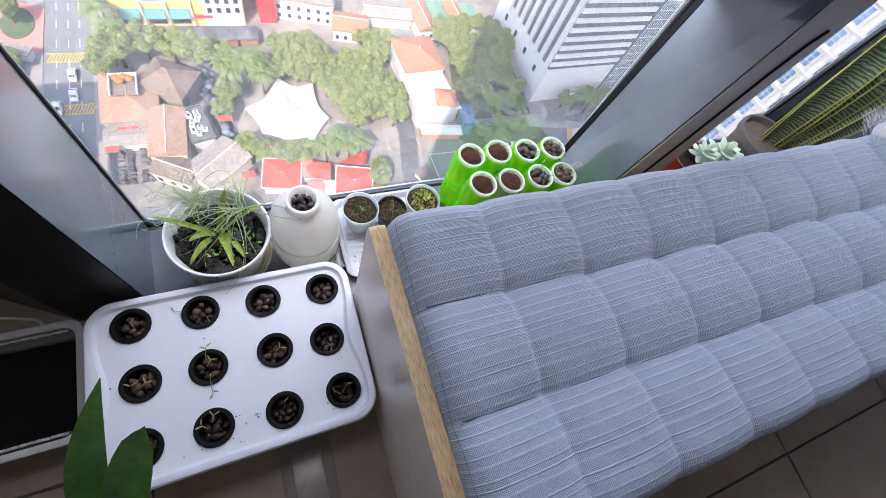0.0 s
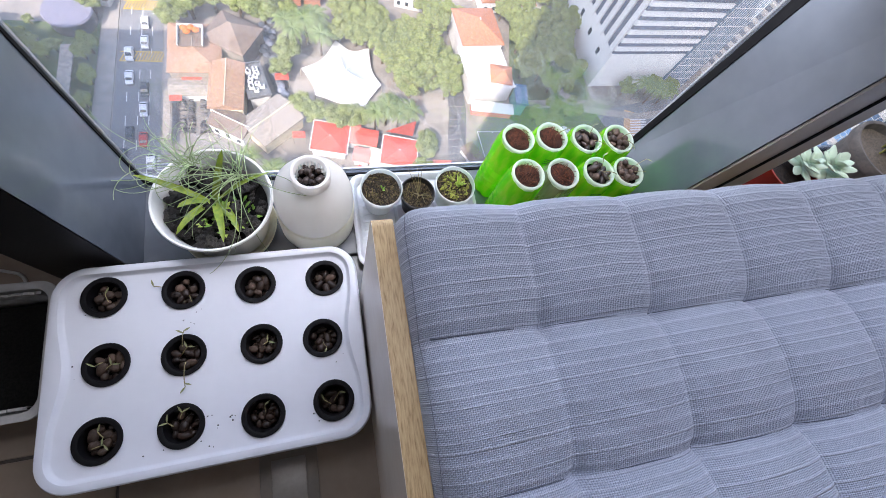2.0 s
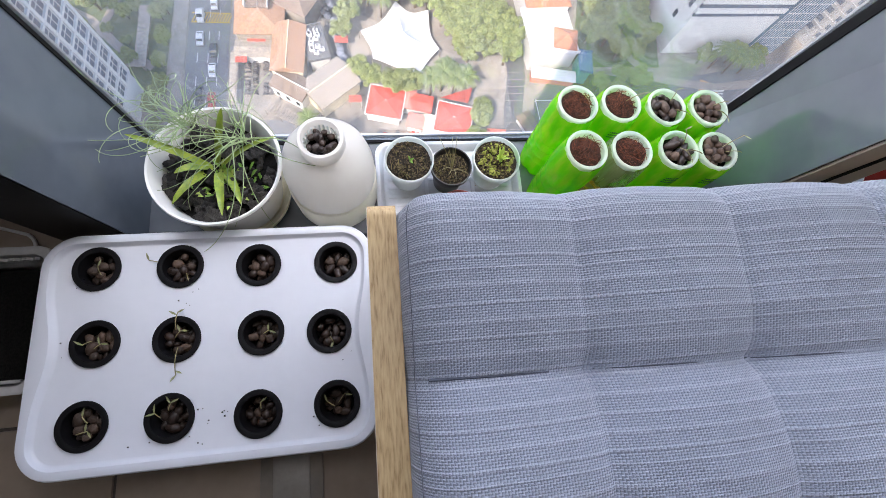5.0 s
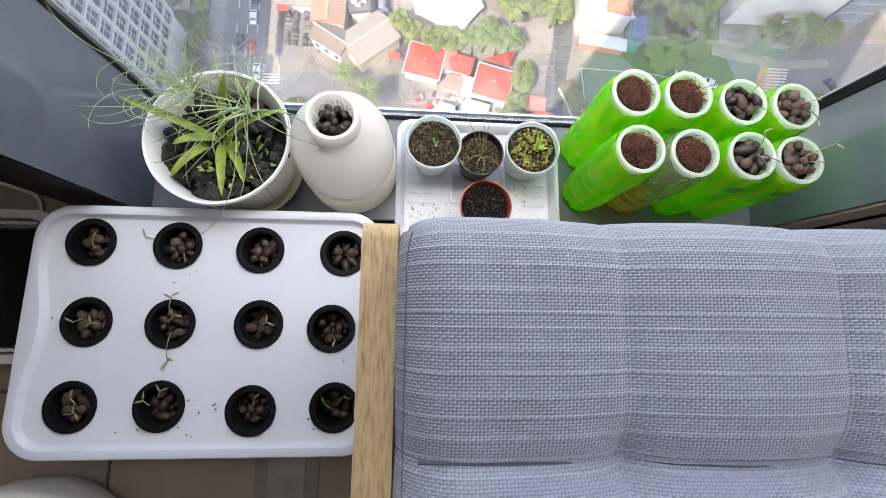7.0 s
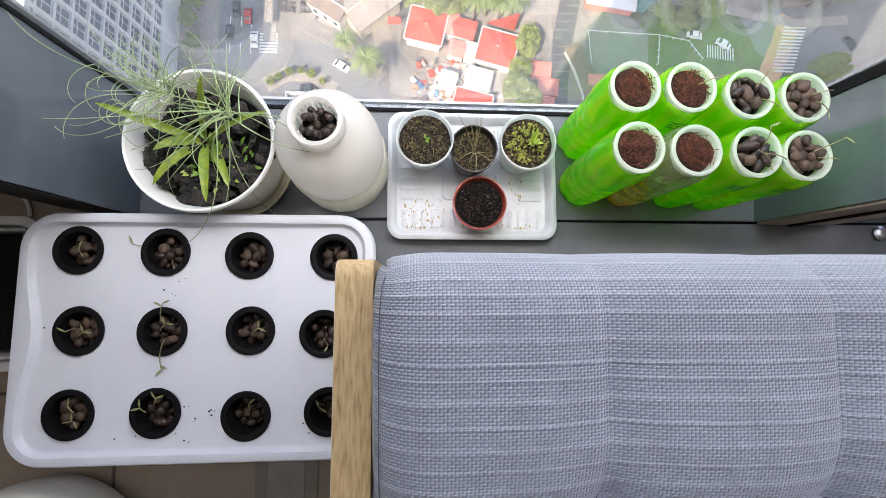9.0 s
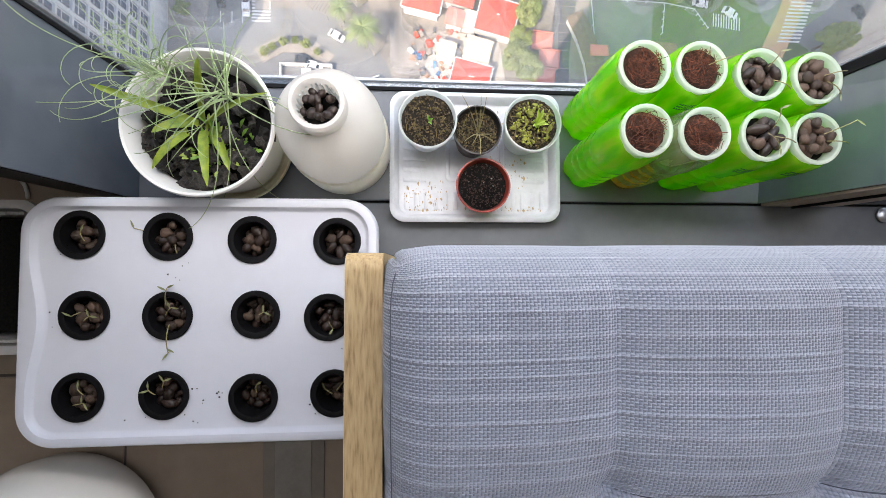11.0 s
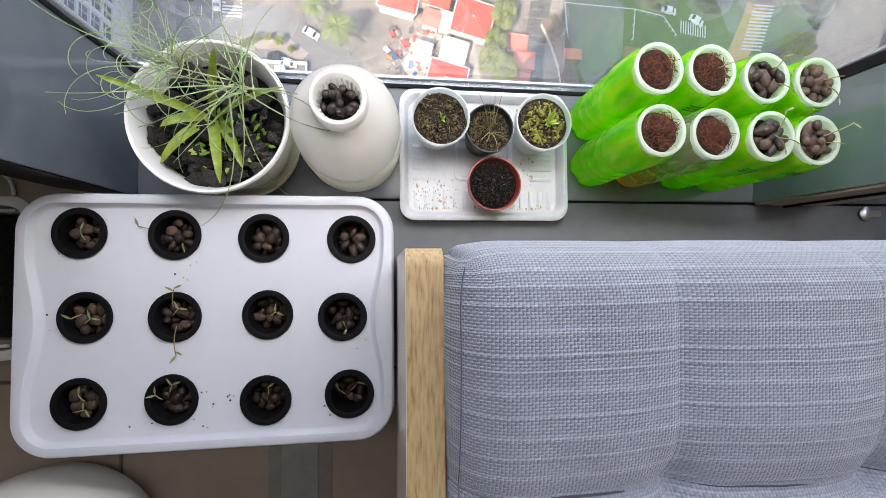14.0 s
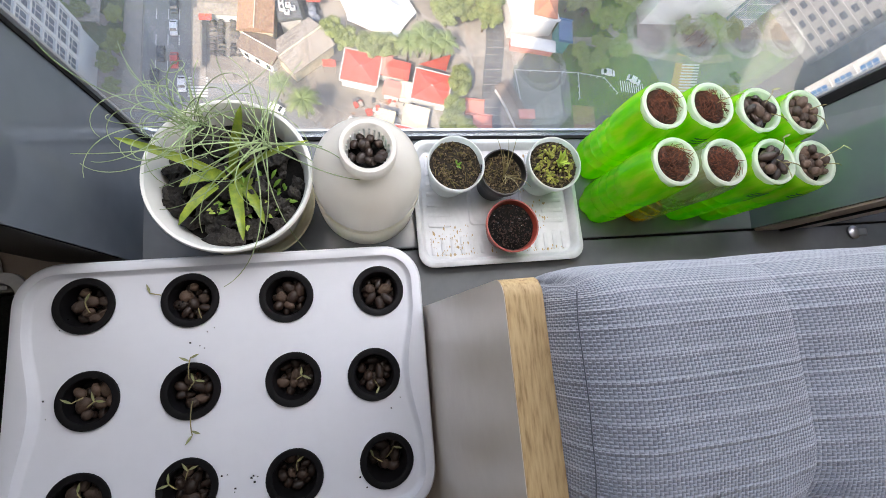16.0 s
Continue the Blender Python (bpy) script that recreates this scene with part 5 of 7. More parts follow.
# ---- the city below ----
G = -115.0
M_GROUND = mat("pale_pavement", (0.32, 0.285, 0.25), (0.17, 0.155, 0.14), 0.9, scale=0.10, detail=8)
M_ASPHALT = mat("asphalt", (0.17, 0.17, 0.175), (0.22, 0.22, 0.222), 0.9, scale=0.2, detail=8)
M_CONC = mat("concrete_paving", (0.27, 0.245, 0.22), (0.36, 0.325, 0.29), 0.9, scale=0.35, detail=8)
M_LAWN = mat("grass", (0.075, 0.105, 0.045), (0.12, 0.145, 0.075), 0.95, scale=0.35, detail=8)
M_PAINT = mat("white_road_paint", (0.70, 0.70, 0.68), (0.55, 0.55, 0.53), 0.8, scale=1.5)
M_YPAINT = mat("yellow_road_paint", (0.70, 0.45, 0.06), (0.55, 0.36, 0.06), 0.8, scale=1.5)
M_TERRACOTTA = mat("terracotta_roof", (0.50, 0.21, 0.115), (0.30, 0.12, 0.07), 0.85, scale=1.4, detail=8)
M_BROWNROOF = mat("brown_roof", (0.40, 0.24, 0.15), (0.22, 0.13, 0.085), 0.85, scale=1.4, detail=8)
M_UMBER = mat("dark_brown_roof", (0.24, 0.18, 0.14), (0.115, 0.085, 0.068), 0.85, scale=1.4, detail=8)
M_GREYROOF = mat("grey_brown_roof", (0.37, 0.32, 0.27), (0.19, 0.165, 0.14), 0.85, scale=1.4, detail=8)
M_DARKROOF = mat("dark_grey_roof", (0.10, 0.10, 0.105), (0.14, 0.14, 0.145), 0.8, scale=0.5, detail=8)
M_REDROOF = mat("red_sheet_roof", (0.58, 0.085, 0.055), (0.50, 0.10, 0.07), 0.7, scale=0.7)
M_SALMON = mat("faded_red_roof", (0.62, 0.25, 0.20), (0.55, 0.20, 0.16), 0.8, scale=0.7)
M_CREAMROOF = mat("cream_roof", (0.66, 0.58, 0.42), (0.58, 0.50, 0.36), 0.8, scale=0.7)
M_GREENROOF = mat("green_roof", (0.16, 0.30, 0.21), (0.13, 0.24, 0.17), 0.8, scale=0.7)
M_WHITEWALL = mat("sunny_white_wall", (0.66, 0.65, 0.63), (0.58, 0.575, 0.56), 0.85, scale=0.5)
M_YELLOWWALL = mat("yellow_wall", (0.75, 0.55, 0.18), (0.68, 0.50, 0.17), 0.85, scale=0.5)
M_REDWALL = mat("red_wall", (0.62, 0.04, 0.05), (0.55, 0.04, 0.045), 0.8, scale=0.5)
M_TEAL = mat("teal_awning", (0.08, 0.26, 0.25), (0.07, 0.22, 0.21), 0.7, scale=1)
M_TENT = mat("white_membrane", (0.76, 0.75, 0.73), (0.72, 0.71, 0.69), 0.7, scale=0.3)
M_WIN = mat("dark_window", (0.03, 0.04, 0.05), (0.05, 0.06, 0.075), 0.12, scale=0.6)
M_BLUEWIN = vary(mat("blue_window", (0.07, 0.17, 0.36), (0.13, 0.27, 0.46), 0.1, scale=0.3), 0.5)
M_BANDGLASS = mat("grey_band_glass", (0.135, 0.155, 0.20), (0.085, 0.10, 0.135), 0.15, scale=0.5)
M_LEAFA = island(mat("tree_leaves", (0.175, 0.215, 0.065), (0.235, 0.262, 0.095), 0.8, scale=0.5), 0.6)
M_LEAFB = island(mat("light_tree_leaves", (0.185, 0.225, 0.055), (0.225, 0.26, 0.07), 0.8, scale=0.5), 0.4)
M_PALM = island(mat("palm_leaves", (0.13, 0.18, 0.05), (0.19, 0.23, 0.08), 0.7, scale=0.5), 0.35)
M_TRUNK = mat("bark", (0.14, 0.10, 0.07), (0.10, 0.075, 0.05), 0.9, scale=1)
M_CARW = mat("white_car_paint", (0.75, 0.75, 0.75), (0.70, 0.70, 0.70), 0.3, scale=1)
M_CARD = mat("dark_car_paint", (0.06, 0.065, 0.075), (0.05, 0.055, 0.06), 0.3, scale=1)
M_CARR = mat("red_car_paint", (0.45, 0.04, 0.03), (0.40, 0.035, 0.03), 0.3, scale=1)
M_PURPLE = mat("mauve_roof_deck", (0.21, 0.20, 0.25), (0.17, 0.165, 0.21), 0.8, scale=0.4)

ground = structure("ground", cube(-1800, 1800, -600, 3200, G - 1, G), M_GROUND, "pale paved city ground far below", "ground")


def sheet(name, pts, z, material, label, category):
    bm = bmesh.new()
    vs = [bm.verts.new((x, y, G + z)) for x, y in pts]
    lo = [bm.verts.new((x, y, G - 0.2)) for x, y in pts]
    bm.faces.new(vs)
    for i in range(len(vs)):
        j = (i + 1) % len(vs)
        bm.faces.new((lo[i], lo[j], vs[j], vs[i]))
    return structure(name, bm, material, label, category)


def strip(pts, w):
    """Outline of a road of width w along points."""
    l, r = [], []
    for i, p in enumerate(pts):
        a, b = pts[max(i - 1, 0)], pts[min(i + 1, len(pts) - 1)]
        dx, dy = b[0] - a[0], b[1] - a[1]
        k = math.hypot(dx, dy)
        l.append((p[0] - dy / k * w / 2, p[1] + dx / k * w / 2))
        r.append((p[0] + dy / k * w / 2, p[1] - dx / k * w / 2))
    return l + r[::-1]


sheet("road", [(-55.5, 55), (-43.5, 55), (-43.2, 300), (-54, 300)], 0.05, M_ASPHALT, "grey asphalt avenue with lane marks", "road")
sheet("road_curve", strip([(-50, 62), (-38, 66), (-27, 66), (-18, 61.5), (-11.5, 54), (-8, 44), (-6, 30)], 9.5), 0.09, M_ASPHALT, "curved side street", "road")
sheet("road_low", [(-60, 30), (-20, 30), (-14, 62), (-60, 62)], 0.03, M_ASPHALT, "asphalt forecourt", "road")
sheet("island", strip([(-42, 57), (-36, 60.5), (-29, 60.5), (-23, 56)], 4.5), 0.25, M_CONC, "planted traffic island", "pavement")
sheet("pavement_west", [(-60, 66), (-55.8, 66), (-54.3, 300), (-58.5, 300)], 0.2, M_CONC, "pale pavement along the avenue", "pavement")
sheet("pavement_east", [(-43.1, 70), (-39.5, 70), (-39, 300), (-42.8, 300)], 0.2, M_CONC, "pale pavement along the avenue", "pavement")
sheet("park_west", [(-100, 80), (-60.5, 80), (-60, 118), (-100, 118)], 0.12, M_LAWN, "green park with paths", "park")
sheet("park_path", strip([(-96, 112), (-82, 104), (-74, 95), (-64, 88)], 2.6), 0.22, M_CONC, "pale park path", "path")
sheet("park_path_b", strip([(-90, 84), (-80, 98), (-76, 112)], 2.2), 0.26, M_CONC, "pale park path", "path")
sheet("plaza", [(-8, 78), (48, 82), (50, 96), (30, 92), (-6, 110)], 0.10, M_CONC, "pale plaza paving", "pavement")
sheet("walkway", strip([(46.5, 96), (46, 86), (43.5, 74), (41.5, 60), (41, 40)], 6.0), 0.22, M_DARKROOF, "grey tiled walkway", "pavement")
sheet("yard", [(-4, 40), (8, 66), (24, 64), (28, 40)], 0.14, mat("pale_yard", (0.50, 0.47, 0.43), (0.34, 0.31, 0.28), 0.9, scale=0.4, detail=8), "cluttered pale building yard", "yard")
sheet("lawn", [(50, 40), (52, 78), (60, 88), (99, 85), (104, 72), (118, 64), (120, 40)], 0.12, M_LAWN, "lawn beside the walkway", "lawn")
sheet("lawn_far", [(66, 90), (98, 90), (104, 135), (76, 132)], 0.12, M_LAWN, "shaded grove lawn", "lawn")
sheet("plaza_east", [(97, 40), (96, 84), (140, 92), (190, 92), (190, 40)], 0.06, M_ASPHALT, "grey asphalt forecourt", "road")
sheet("path_east", strip([(86, 96), (94, 86), (104, 84), (118, 82), (135, 84)], 3.0), 0.2, M_CONC, "pale path", "path")
sheet("crossing_bed", strip([(106, 62), (112, 74), (116, 84)], 7), 0.16, mat("orange_paving", (0.55, 0.36, 0.20), (0.48, 0.30, 0.18), 0.9, scale=0.5), "ochre paved strip", "pavement")
sheet("clay_court", [(68.5, 49), (76, 49), (77, 64.5), (69.5, 65)], 0.2, mat("brown_court", (0.30, 0.19, 0.11), (0.24, 0.15, 0.09), 0.9, scale=0.4, detail=8), "brown clay court beside the lawn", "pavement")
sheet("fore_court", [(50, 66), (51, 78), (60, 86), (70, 77), (69, 62), (58, 52)], 0.17, mat("worn_court", (0.17, 0.18, 0.15), (0.22, 0.22, 0.19), 0.9, scale=0.4, detail=8), "worn grey court by the kiosks", "pavement")
sheet("red_paving", [(-70, 131), (-55.6, 128), (-55, 146), (-64, 150)], 0.24, M_SALMON, "red painted corner paving", "pavement")
sheet("round_island", [(-61.5 + 4.2 * math.cos(k * 0.4189), 140 + 6.5 * math.sin(k * 0.4189)) for k in range(15)], 0.4, M_LAWN, "green planted island", "lawn")

# road paint
def marks(name, rects, material, z, label):
    verts, faces = [], []
    for x0, x1, y0, y1, sl in rects:
        b = len(verts)
        verts += [(x0, y0, G + z), (x1, y0, G + z), (x1 + sl, y1, G + z), (x0 + sl, y1, G + z)]
        faces.append((b, b + 1, b + 2, b + 3))
    return tagged(flat(name, verts, faces, material), label, "road marking", "", "structure")


lanes = [(x - 0.12, x + 0.12, y, y + 3.2, 0) for x in (-52.2, -49.2, -46.4) for y in range(66, 200, 8)]
marks("lane_marks", lanes, M_PAINT, 0.11, "white dashed lane marks")
hatch_lines = [(-54.6 + k * 0.8, -54.25 + k * 0.8, y, y + 3.4, 1.2) for y in (104.4, 124.2) for k in range(14)]
hatch_lines += [(-54.6, -43.4, y, y + 0.4, 0) for y in (104.2, 107.6, 124.0, 127.4)]
marks("yellow_boxes", hatch_lines, M_YPAINT, 0.11, "yellow hatched boxes across the avenue")
marks("zebra", [(-44 + k * 0.0, -39, 66.5 + k * 0.9, 67.0 + k * 0.9, 0) for k in range(7)], M_PAINT, 0.15, "white zebra crossing")
marks("zebra_east", [(108 + k * 0.42, 115 + k * 0.42, 66 + k * 1.1, 66.55 + k * 1.1, 0.2) for k in range(14)], M_PAINT, 0.24, "white zebra crossing")
marks("stair_lines", [(88 + k * 0.8, 88.35 + k * 0.8, 70 - k * 0.1, 74 - k * 0.1, 0.2) for k in range(11)], M_PAINT, 0.2, "pale steps beside the lawn")
marks("walk_lines", [(39 + (i % 2) * 0.2, 48.5, 56 + i * 2.6, 56.15 + i * 2.6, 0.3) for i in range(13)], M_CONC, 0.26, "paving joints of the walkway")


def house(name, cx, cy, w, d, h, rise, rot, wall, roof, label, kind="hip", over=0.5, windows=0):
    t = empty(name, cx, cy, G, label, "building")
    t.rotation_euler.z = radians(rot)
    part("walls", cube(-w / 2, w / 2, -d / 2, d / 2, 0, h), wall, t, "", False)
    bm = bmesh.new()
    a, b = w / 2 + over, d / 2 + over
    if kind == "flat":
        box(bm, -a, a, -b, b, h, h + 0.4)
        box(bm, -a, a, -b, -b + 0.3, h + 0.4, h + 1.0)
        box(bm, -a, a, b - 0.3, b, h + 0.4, h + 1.0)
    else:
        if w >= d:
            k = (a - b if kind == "hip" else a)
            r0, r1 = (-max(k, 0.05), 0), (max(k, 0.05), 0)
        else:
            k = (b - a if kind == "hip" else b)
            r0, r1 = (0, -max(k, 0.05)), (0, max(k, 0.05))
        v = [bm.verts.new(p) for p in ((-a, -b, h), (a, -b, h), (a, b, h), (-a, b, h))]
        lo = [bm.verts.new((q.co.x, q.co.y, h - 0.25)) for q in v]
        p0, p1 = bm.verts.new((*r0, h + rise)), bm.verts.new((*r1, h + rise))
        if w >= d:
            fs = ((v[0], v[1], p1, p0), (v[1], v[2], p1), (v[2], v[3], p0, p1), (v[3], v[0], p0))
        else:
            fs = ((v[0], v[1], p0), (v[1], v[2], p1, p0), (v[2], v[3], p1), (v[3], v[0], p0, p1))
        for f in fs:
            bm.faces.new(f)
        bm.faces.new(lo[::-1])
        for i in range(4):
            bm.faces.new((lo[i], lo[(i + 1) % 4], v[(i + 1) % 4], v[i]))
    rf = part("roof", bm, roof, t, "", False)
    if kind != "flat" and rise > 0.8:
        bm = bmesh.new()
        tube(bm, [(*r0, h + rise + 0.06), (*r1, h + rise + 0.06)], 0.16, 5)
        part("ridge", bm, wall, rf, "pale ridge cap")
    if roof is M_REDROOF and kind == "hip":
        for dims in ((-a, a, -b - 0.3, -b), (-a, a, b, b + 0.3), (-a - 0.3, -a, -b, b), (a, a + 0.3, -b, b)):
            part("gutter", cube(*dims, h - 0.3, h + 0.12), wall, rf, "white gutter", False)
    if windows:
        n = max(2, int(w / 3))
        for lev in range(windows):
            for k in range(n):
                x = -w / 2 + (k + 0.5) * w / n
                part("window", cube(x - 0.6, x + 0.6, -d / 2 - 0.06, -d / 2 + 0.05, 1.2 + lev * 3.2, 2.7 + lev * 3.2), M_WIN, t, "", False)
    return t


# brown hotel roofs beside the avenue
house("villa", -33.0, 104.3, 13.4, 17, 6, 2.3, 0, M_GREYROOF, M_BROWNROOF, "low villa with a wide brown hip roof")
house("villa_wing", -22.6, 109.3, 12.5, 11.5, 7, 3.8, -30, M_GREYROOF, M_UMBER, "villa wing under a steep dark brown roof")
house("villa_link", -24.6, 90.6, 8.6, 15.5, 6.5, 1.6, -3, M_CREAMROOF, M_BROWNROOF, "link building with a low brown roof", "gable")
house("villa_terrace", -17.2, 93.3, 5.6, 11.5, 5, 0, 13, M_WHITEWALL, M_DARKROOF, "flat roof terrace with air conditioners", "flat")
house("grey_lodge", -13.2, 79.8, 14, 10, 5, 1.8, 40, M_CREAMROOF, M_GREYROOF, "lodge with a weathered grey-brown roof", "gable")
house("front_lodge", -23.8, 79.3, 10, 6.5, 5, 1.2, -32, M_WHITEWALL, M_UMBER, "small white lodge under brown roofing", "gable", windows=1)
house("porch", -34.8, 92.6, 10.5, 5.0, 3.4, 0.6, 0, M_WHITEWALL, M_GREYROOF, "grey roofed entrance porch", "gable")
ac = random.Random(4)
for k in range(14):
    v = ac.uniform(-4.6, 4.6)
    x, y = -17.2 + ac.uniform(-1.8, 1.8) - v * 0.22, 93.3 + v
    u = empty("rooftop_unit", x, y, G + 5.4, "white rooftop air conditioning unit", "air conditioner", "rooftop units")
    part("case", cube(-0.7, 0.7, -0.5, 0.5, 0, 1.0, bevel=0.06), M_CARW, u)
    part("fan", lathe([(0.01, 1.03), (0.38, 1.03), (0.4, 1.0)], 14), M_DARKROOF, u)
M_ORANGE = mat("orange_cloth", (0.62, 0.17, 0.03), (0.50, 0.13, 0.03), 0.8, scale=1)
patio = empty("roof_patio", -33.4, 106.2, G + 8.0, "walled roof patio with orange parasols", "patio")
part("deck", cube(-3.2, 3.2, -3.6, 3.6, 0, 0.3), M_UMBER, patio, "", False)
for dims in ((-3.4, 3.4, 3.3, 3.6, 0.3, 1.3), (-3.4, -3.1, -3.6, 3.3, 0.3, 1.3), (3.1, 3.4, -3.6, 3.3, 0.3, 1.3)):
    part("parapet", cube(*dims), M_WHITEWALL, patio, "", False)
for k, (x, y) in enumerate(((-1.5, 1.8), (0.4, 2.0), (1.7, 1.0), (-0.6, 0.4))):
    bm = lathe([(0.02, 2.2), (1.0, 1.75), (1.0, 1.65)], 8)
    bm.transform(Matrix.Translation((x, y, 0)))
    part("parasol", bm, M_ORANGE, patio, "orange parasol")
for x, y, s, m_ in ((-38.6, 88.6, 1.6, M_REDROOF), (-9.6, 96.3, 2.0, M_REDROOF), (-6.0, 75.5, 1.8, M_REDROOF), (-34.5, 95.6, 2.6, M_REDROOF), (52, 60, 2.6, M_SALMON)):
    aw = empty("red_awning", x, y, G, "red canvas awning over an entrance", "awning", "awnings")
    bm = bmesh.new()
    box(bm, -s, s, -s * 0.6, s * 0.6, 3.4, 3.55)
    part("canopy", bm, m_, aw, "", False)
    for px in (-s + 0.2, s - 0.2):
        part("post", cube(px - 0.08, px + 0.08, -s * 0.55, -s * 0.5, 0, 3.4), M_GREYROOF, aw, "", False)

# yellow shop row and its neighbours
shop = empty("shop_row", -17, 147, G, "long yellow shop building with teal awnings", "building")
part("walls", cube(-19, 19, -8, 8, 0, 12), M_YELLOWWALL, shop, "", False)
part("roof", cube(-19.4, 19.4, -8.4, 8.4, 12, 12.6), M_CREAMROOF, shop, "", False)
for k in range(3):
    x = -14.5 + k * 7.0
    part("awning", prism([(x - 2.9, -10.2), (x + 2.9, -10.2), (x + 2.9, -8), (x - 2.9, -8)], [(x - 2.9, -8.3), (x + 2.9, -8.3), (x + 2.9, -8), (x - 2.9, -8)], 4.2, 6.2), M_TEAL, shop, "teal canvas awning", False)
    part("window", cube(x - 2.6, x + 2.6, -8.08, -7.9, 0.8, 4.0), M_WIN, shop, "", False)
    part("column", cube(x + 3.1, x + 3.9, -8.8, -8, 0, 12.2), M_CREAMROOF, shop, "", False)
part("banner", cube(-4, 9, -8.6, -8.05, 3.2, 4.2), M_REDWALL, shop, "red banner", False)
part("bay", cube(6.5, 18.6, -8.5, -8, 0, 12.2), M_WHITEWALL, shop, "white bay", False)
for lev in range(2):
    for k in range(4):
        part("window", cube(7.8 + k * 2.8, 9.2 + k * 2.8, -8.56, -8.4, 5.2 + lev * 3.4, 7.0 + lev * 3.4), M_WIN, shop, "", False)
part("signboard", cube(-10.5, -3.2, -8.2, -8.02, 8.4, 11.0), M_WHITEWALL, shop, "white signboard", False)
for k in range(3):
    part("sign_bar", cube(-9.6, -4.2, -8.27, -8.2, 8.9 + k * 0.7, 9.2 + k * 0.7), M_DARKROOF, shop, "", False)
for k in range(4):
    house("pavilion", -17.5 + k * 6.4, 131.5, 5.4, 5.4, 3.4, 1.0, 0, M_TERRACOTTA, M_DARKROOF, "dark roofed food pavilion")
house("red_block", 9.5, 152, 5.5, 24, 9, 0, 0, M_REDWALL, M_REDWALL, "narrow bright red building", "flat")
house("white_block", 23, 146, 20, 12, 8, 0, -12, M_WHITEWALL, M_GREYROOF, "white building with small arched windows", "flat", windows=2)
house("row_house", 37, 134, 12, 9, 5, 2.0, -12, M_WHITEWALL, M_TERRACOTTA, "white house with a terracotta roof", "gable", windows=1)
house("row_house", 53, 141, 18, 8, 4.5, 1.2, -8, M_WHITEWALL, M_GREYROOF, "long house with a mottled grey roof", "gable")
house("row_house", 66, 138, 7, 16, 5, 2.0, 4, M_WHITEWALL, M_TERRACOTTA, "house with a red tiled roof", "gable", windows=1)
house("green_house", 74, 140, 6, 11, 4.4, 0.5, 4, M_WHITEWALL, M_GREENROOF, "low building with a green sheet roof", "gable")
house("row_house", 81, 137, 6, 15, 5, 1.8, 4, M_WHITEWALL, M_TERRACOTTA, "house with a red tiled roof", "gable", windows=1)
house("green_house", 88, 139, 6, 11, 4.4, 0.5, 4, M_WHITEWALL, M_GREENROOF, "low building with a green sheet roof", "gable")
for k in range(9):
    house("back_block", -30 + k * 19, 172 + (k % 3) * 6, 15, 12, 8 + (k * 5) % 7, 1.5, (k * 13) % 20 - 10, (M_YELLOWWALL, M_WHITEWALL, M_CREAMROOF)[k % 3], (M_TERRACOTTA, M_GREYROOF, M_BROWNROOF, M_DARKROOF)[k % 4], "low-rise town block with a pitched roof", "hip", windows=2)

# white mansion
house("mansion", 56.4, 113.6, 14.5, 15.5, 9, 3.2, 4, M_WHITEWALL, M_TERRACOTTA, "white mansion with a terracotta hip roof")
house("mansion_wing", 56.6, 97.6, 15, 17, 7, 0, 6, M_WHITEWALL, M_WHITEWALL, "white flat-roofed mansion wing", "flat")
house("mansion_tower", 61.2, 94.2, 6.8, 6.8, 8, 2.2, -10, M_CREAMROOF, M_TERRACOTTA, "small tower with a terracotta pyramid roof")
house("garden_room", 57.5, 84.6, 14, 3.2, 3.2, 0.3, -8, M_SALMON, M_WHITEWALL, "low garden building with a pale roof", "gable")
house("billboard_house", 67.5, 87, 3.5, 7, 6, 0, -8, M_TEAL, M_BLUEWIN, "small block with a bright poster wall", "flat")

# white tent
tent = empty("event_tent", 9.3, 94.4, G, "large white peaked event tent", "tent")
TENT = [(-13.0, 5.0), (-1.5, 16.5), (9.0, 13.5), (11.3, -1.2), (4.5, -11.0), (-9.5, -5.0)]
rings = []
for k in range(9):
    f = k / 8
    ring = []
    for i, (x0, y0) in enumerate(TENT):
        x1, y1 = TENT[(i + 1) % len(TENT)]
        for s in range(8):
            u = s / 8
            sag = 1 - 0.10 * math.sin(math.pi * u)
            lift = 1.2 * abs(math.cos(math.pi * u)) ** 3
            ring.append(((x0 + (x1 - x0) * u) * sag * (1 - f), (y0 + (y1 - y0) * u) * sag * (1 - f), 2.4 + lift * (1 - f) + 6.5 * f ** 1.7))
    rings.append(ring[::-1])
rings[-1] = [(p[0] * 0.001 + 0.02 * math.cos(i * 0.1309), 0.02 * math.sin(i * 0.1309), 9.2) for i, p in enumerate(rings[-1])]
bm = loft(bmesh.new(), rings)
part("membrane", bm, M_TENT, tent)
for x, y in TENT:
    part("pole", tube(bmesh.new(), [(x * 1.04, y * 1.04, 0), (x * 1.01, y * 1.01, 3.5)], 0.15, 6), M_GREYROOF, tent)

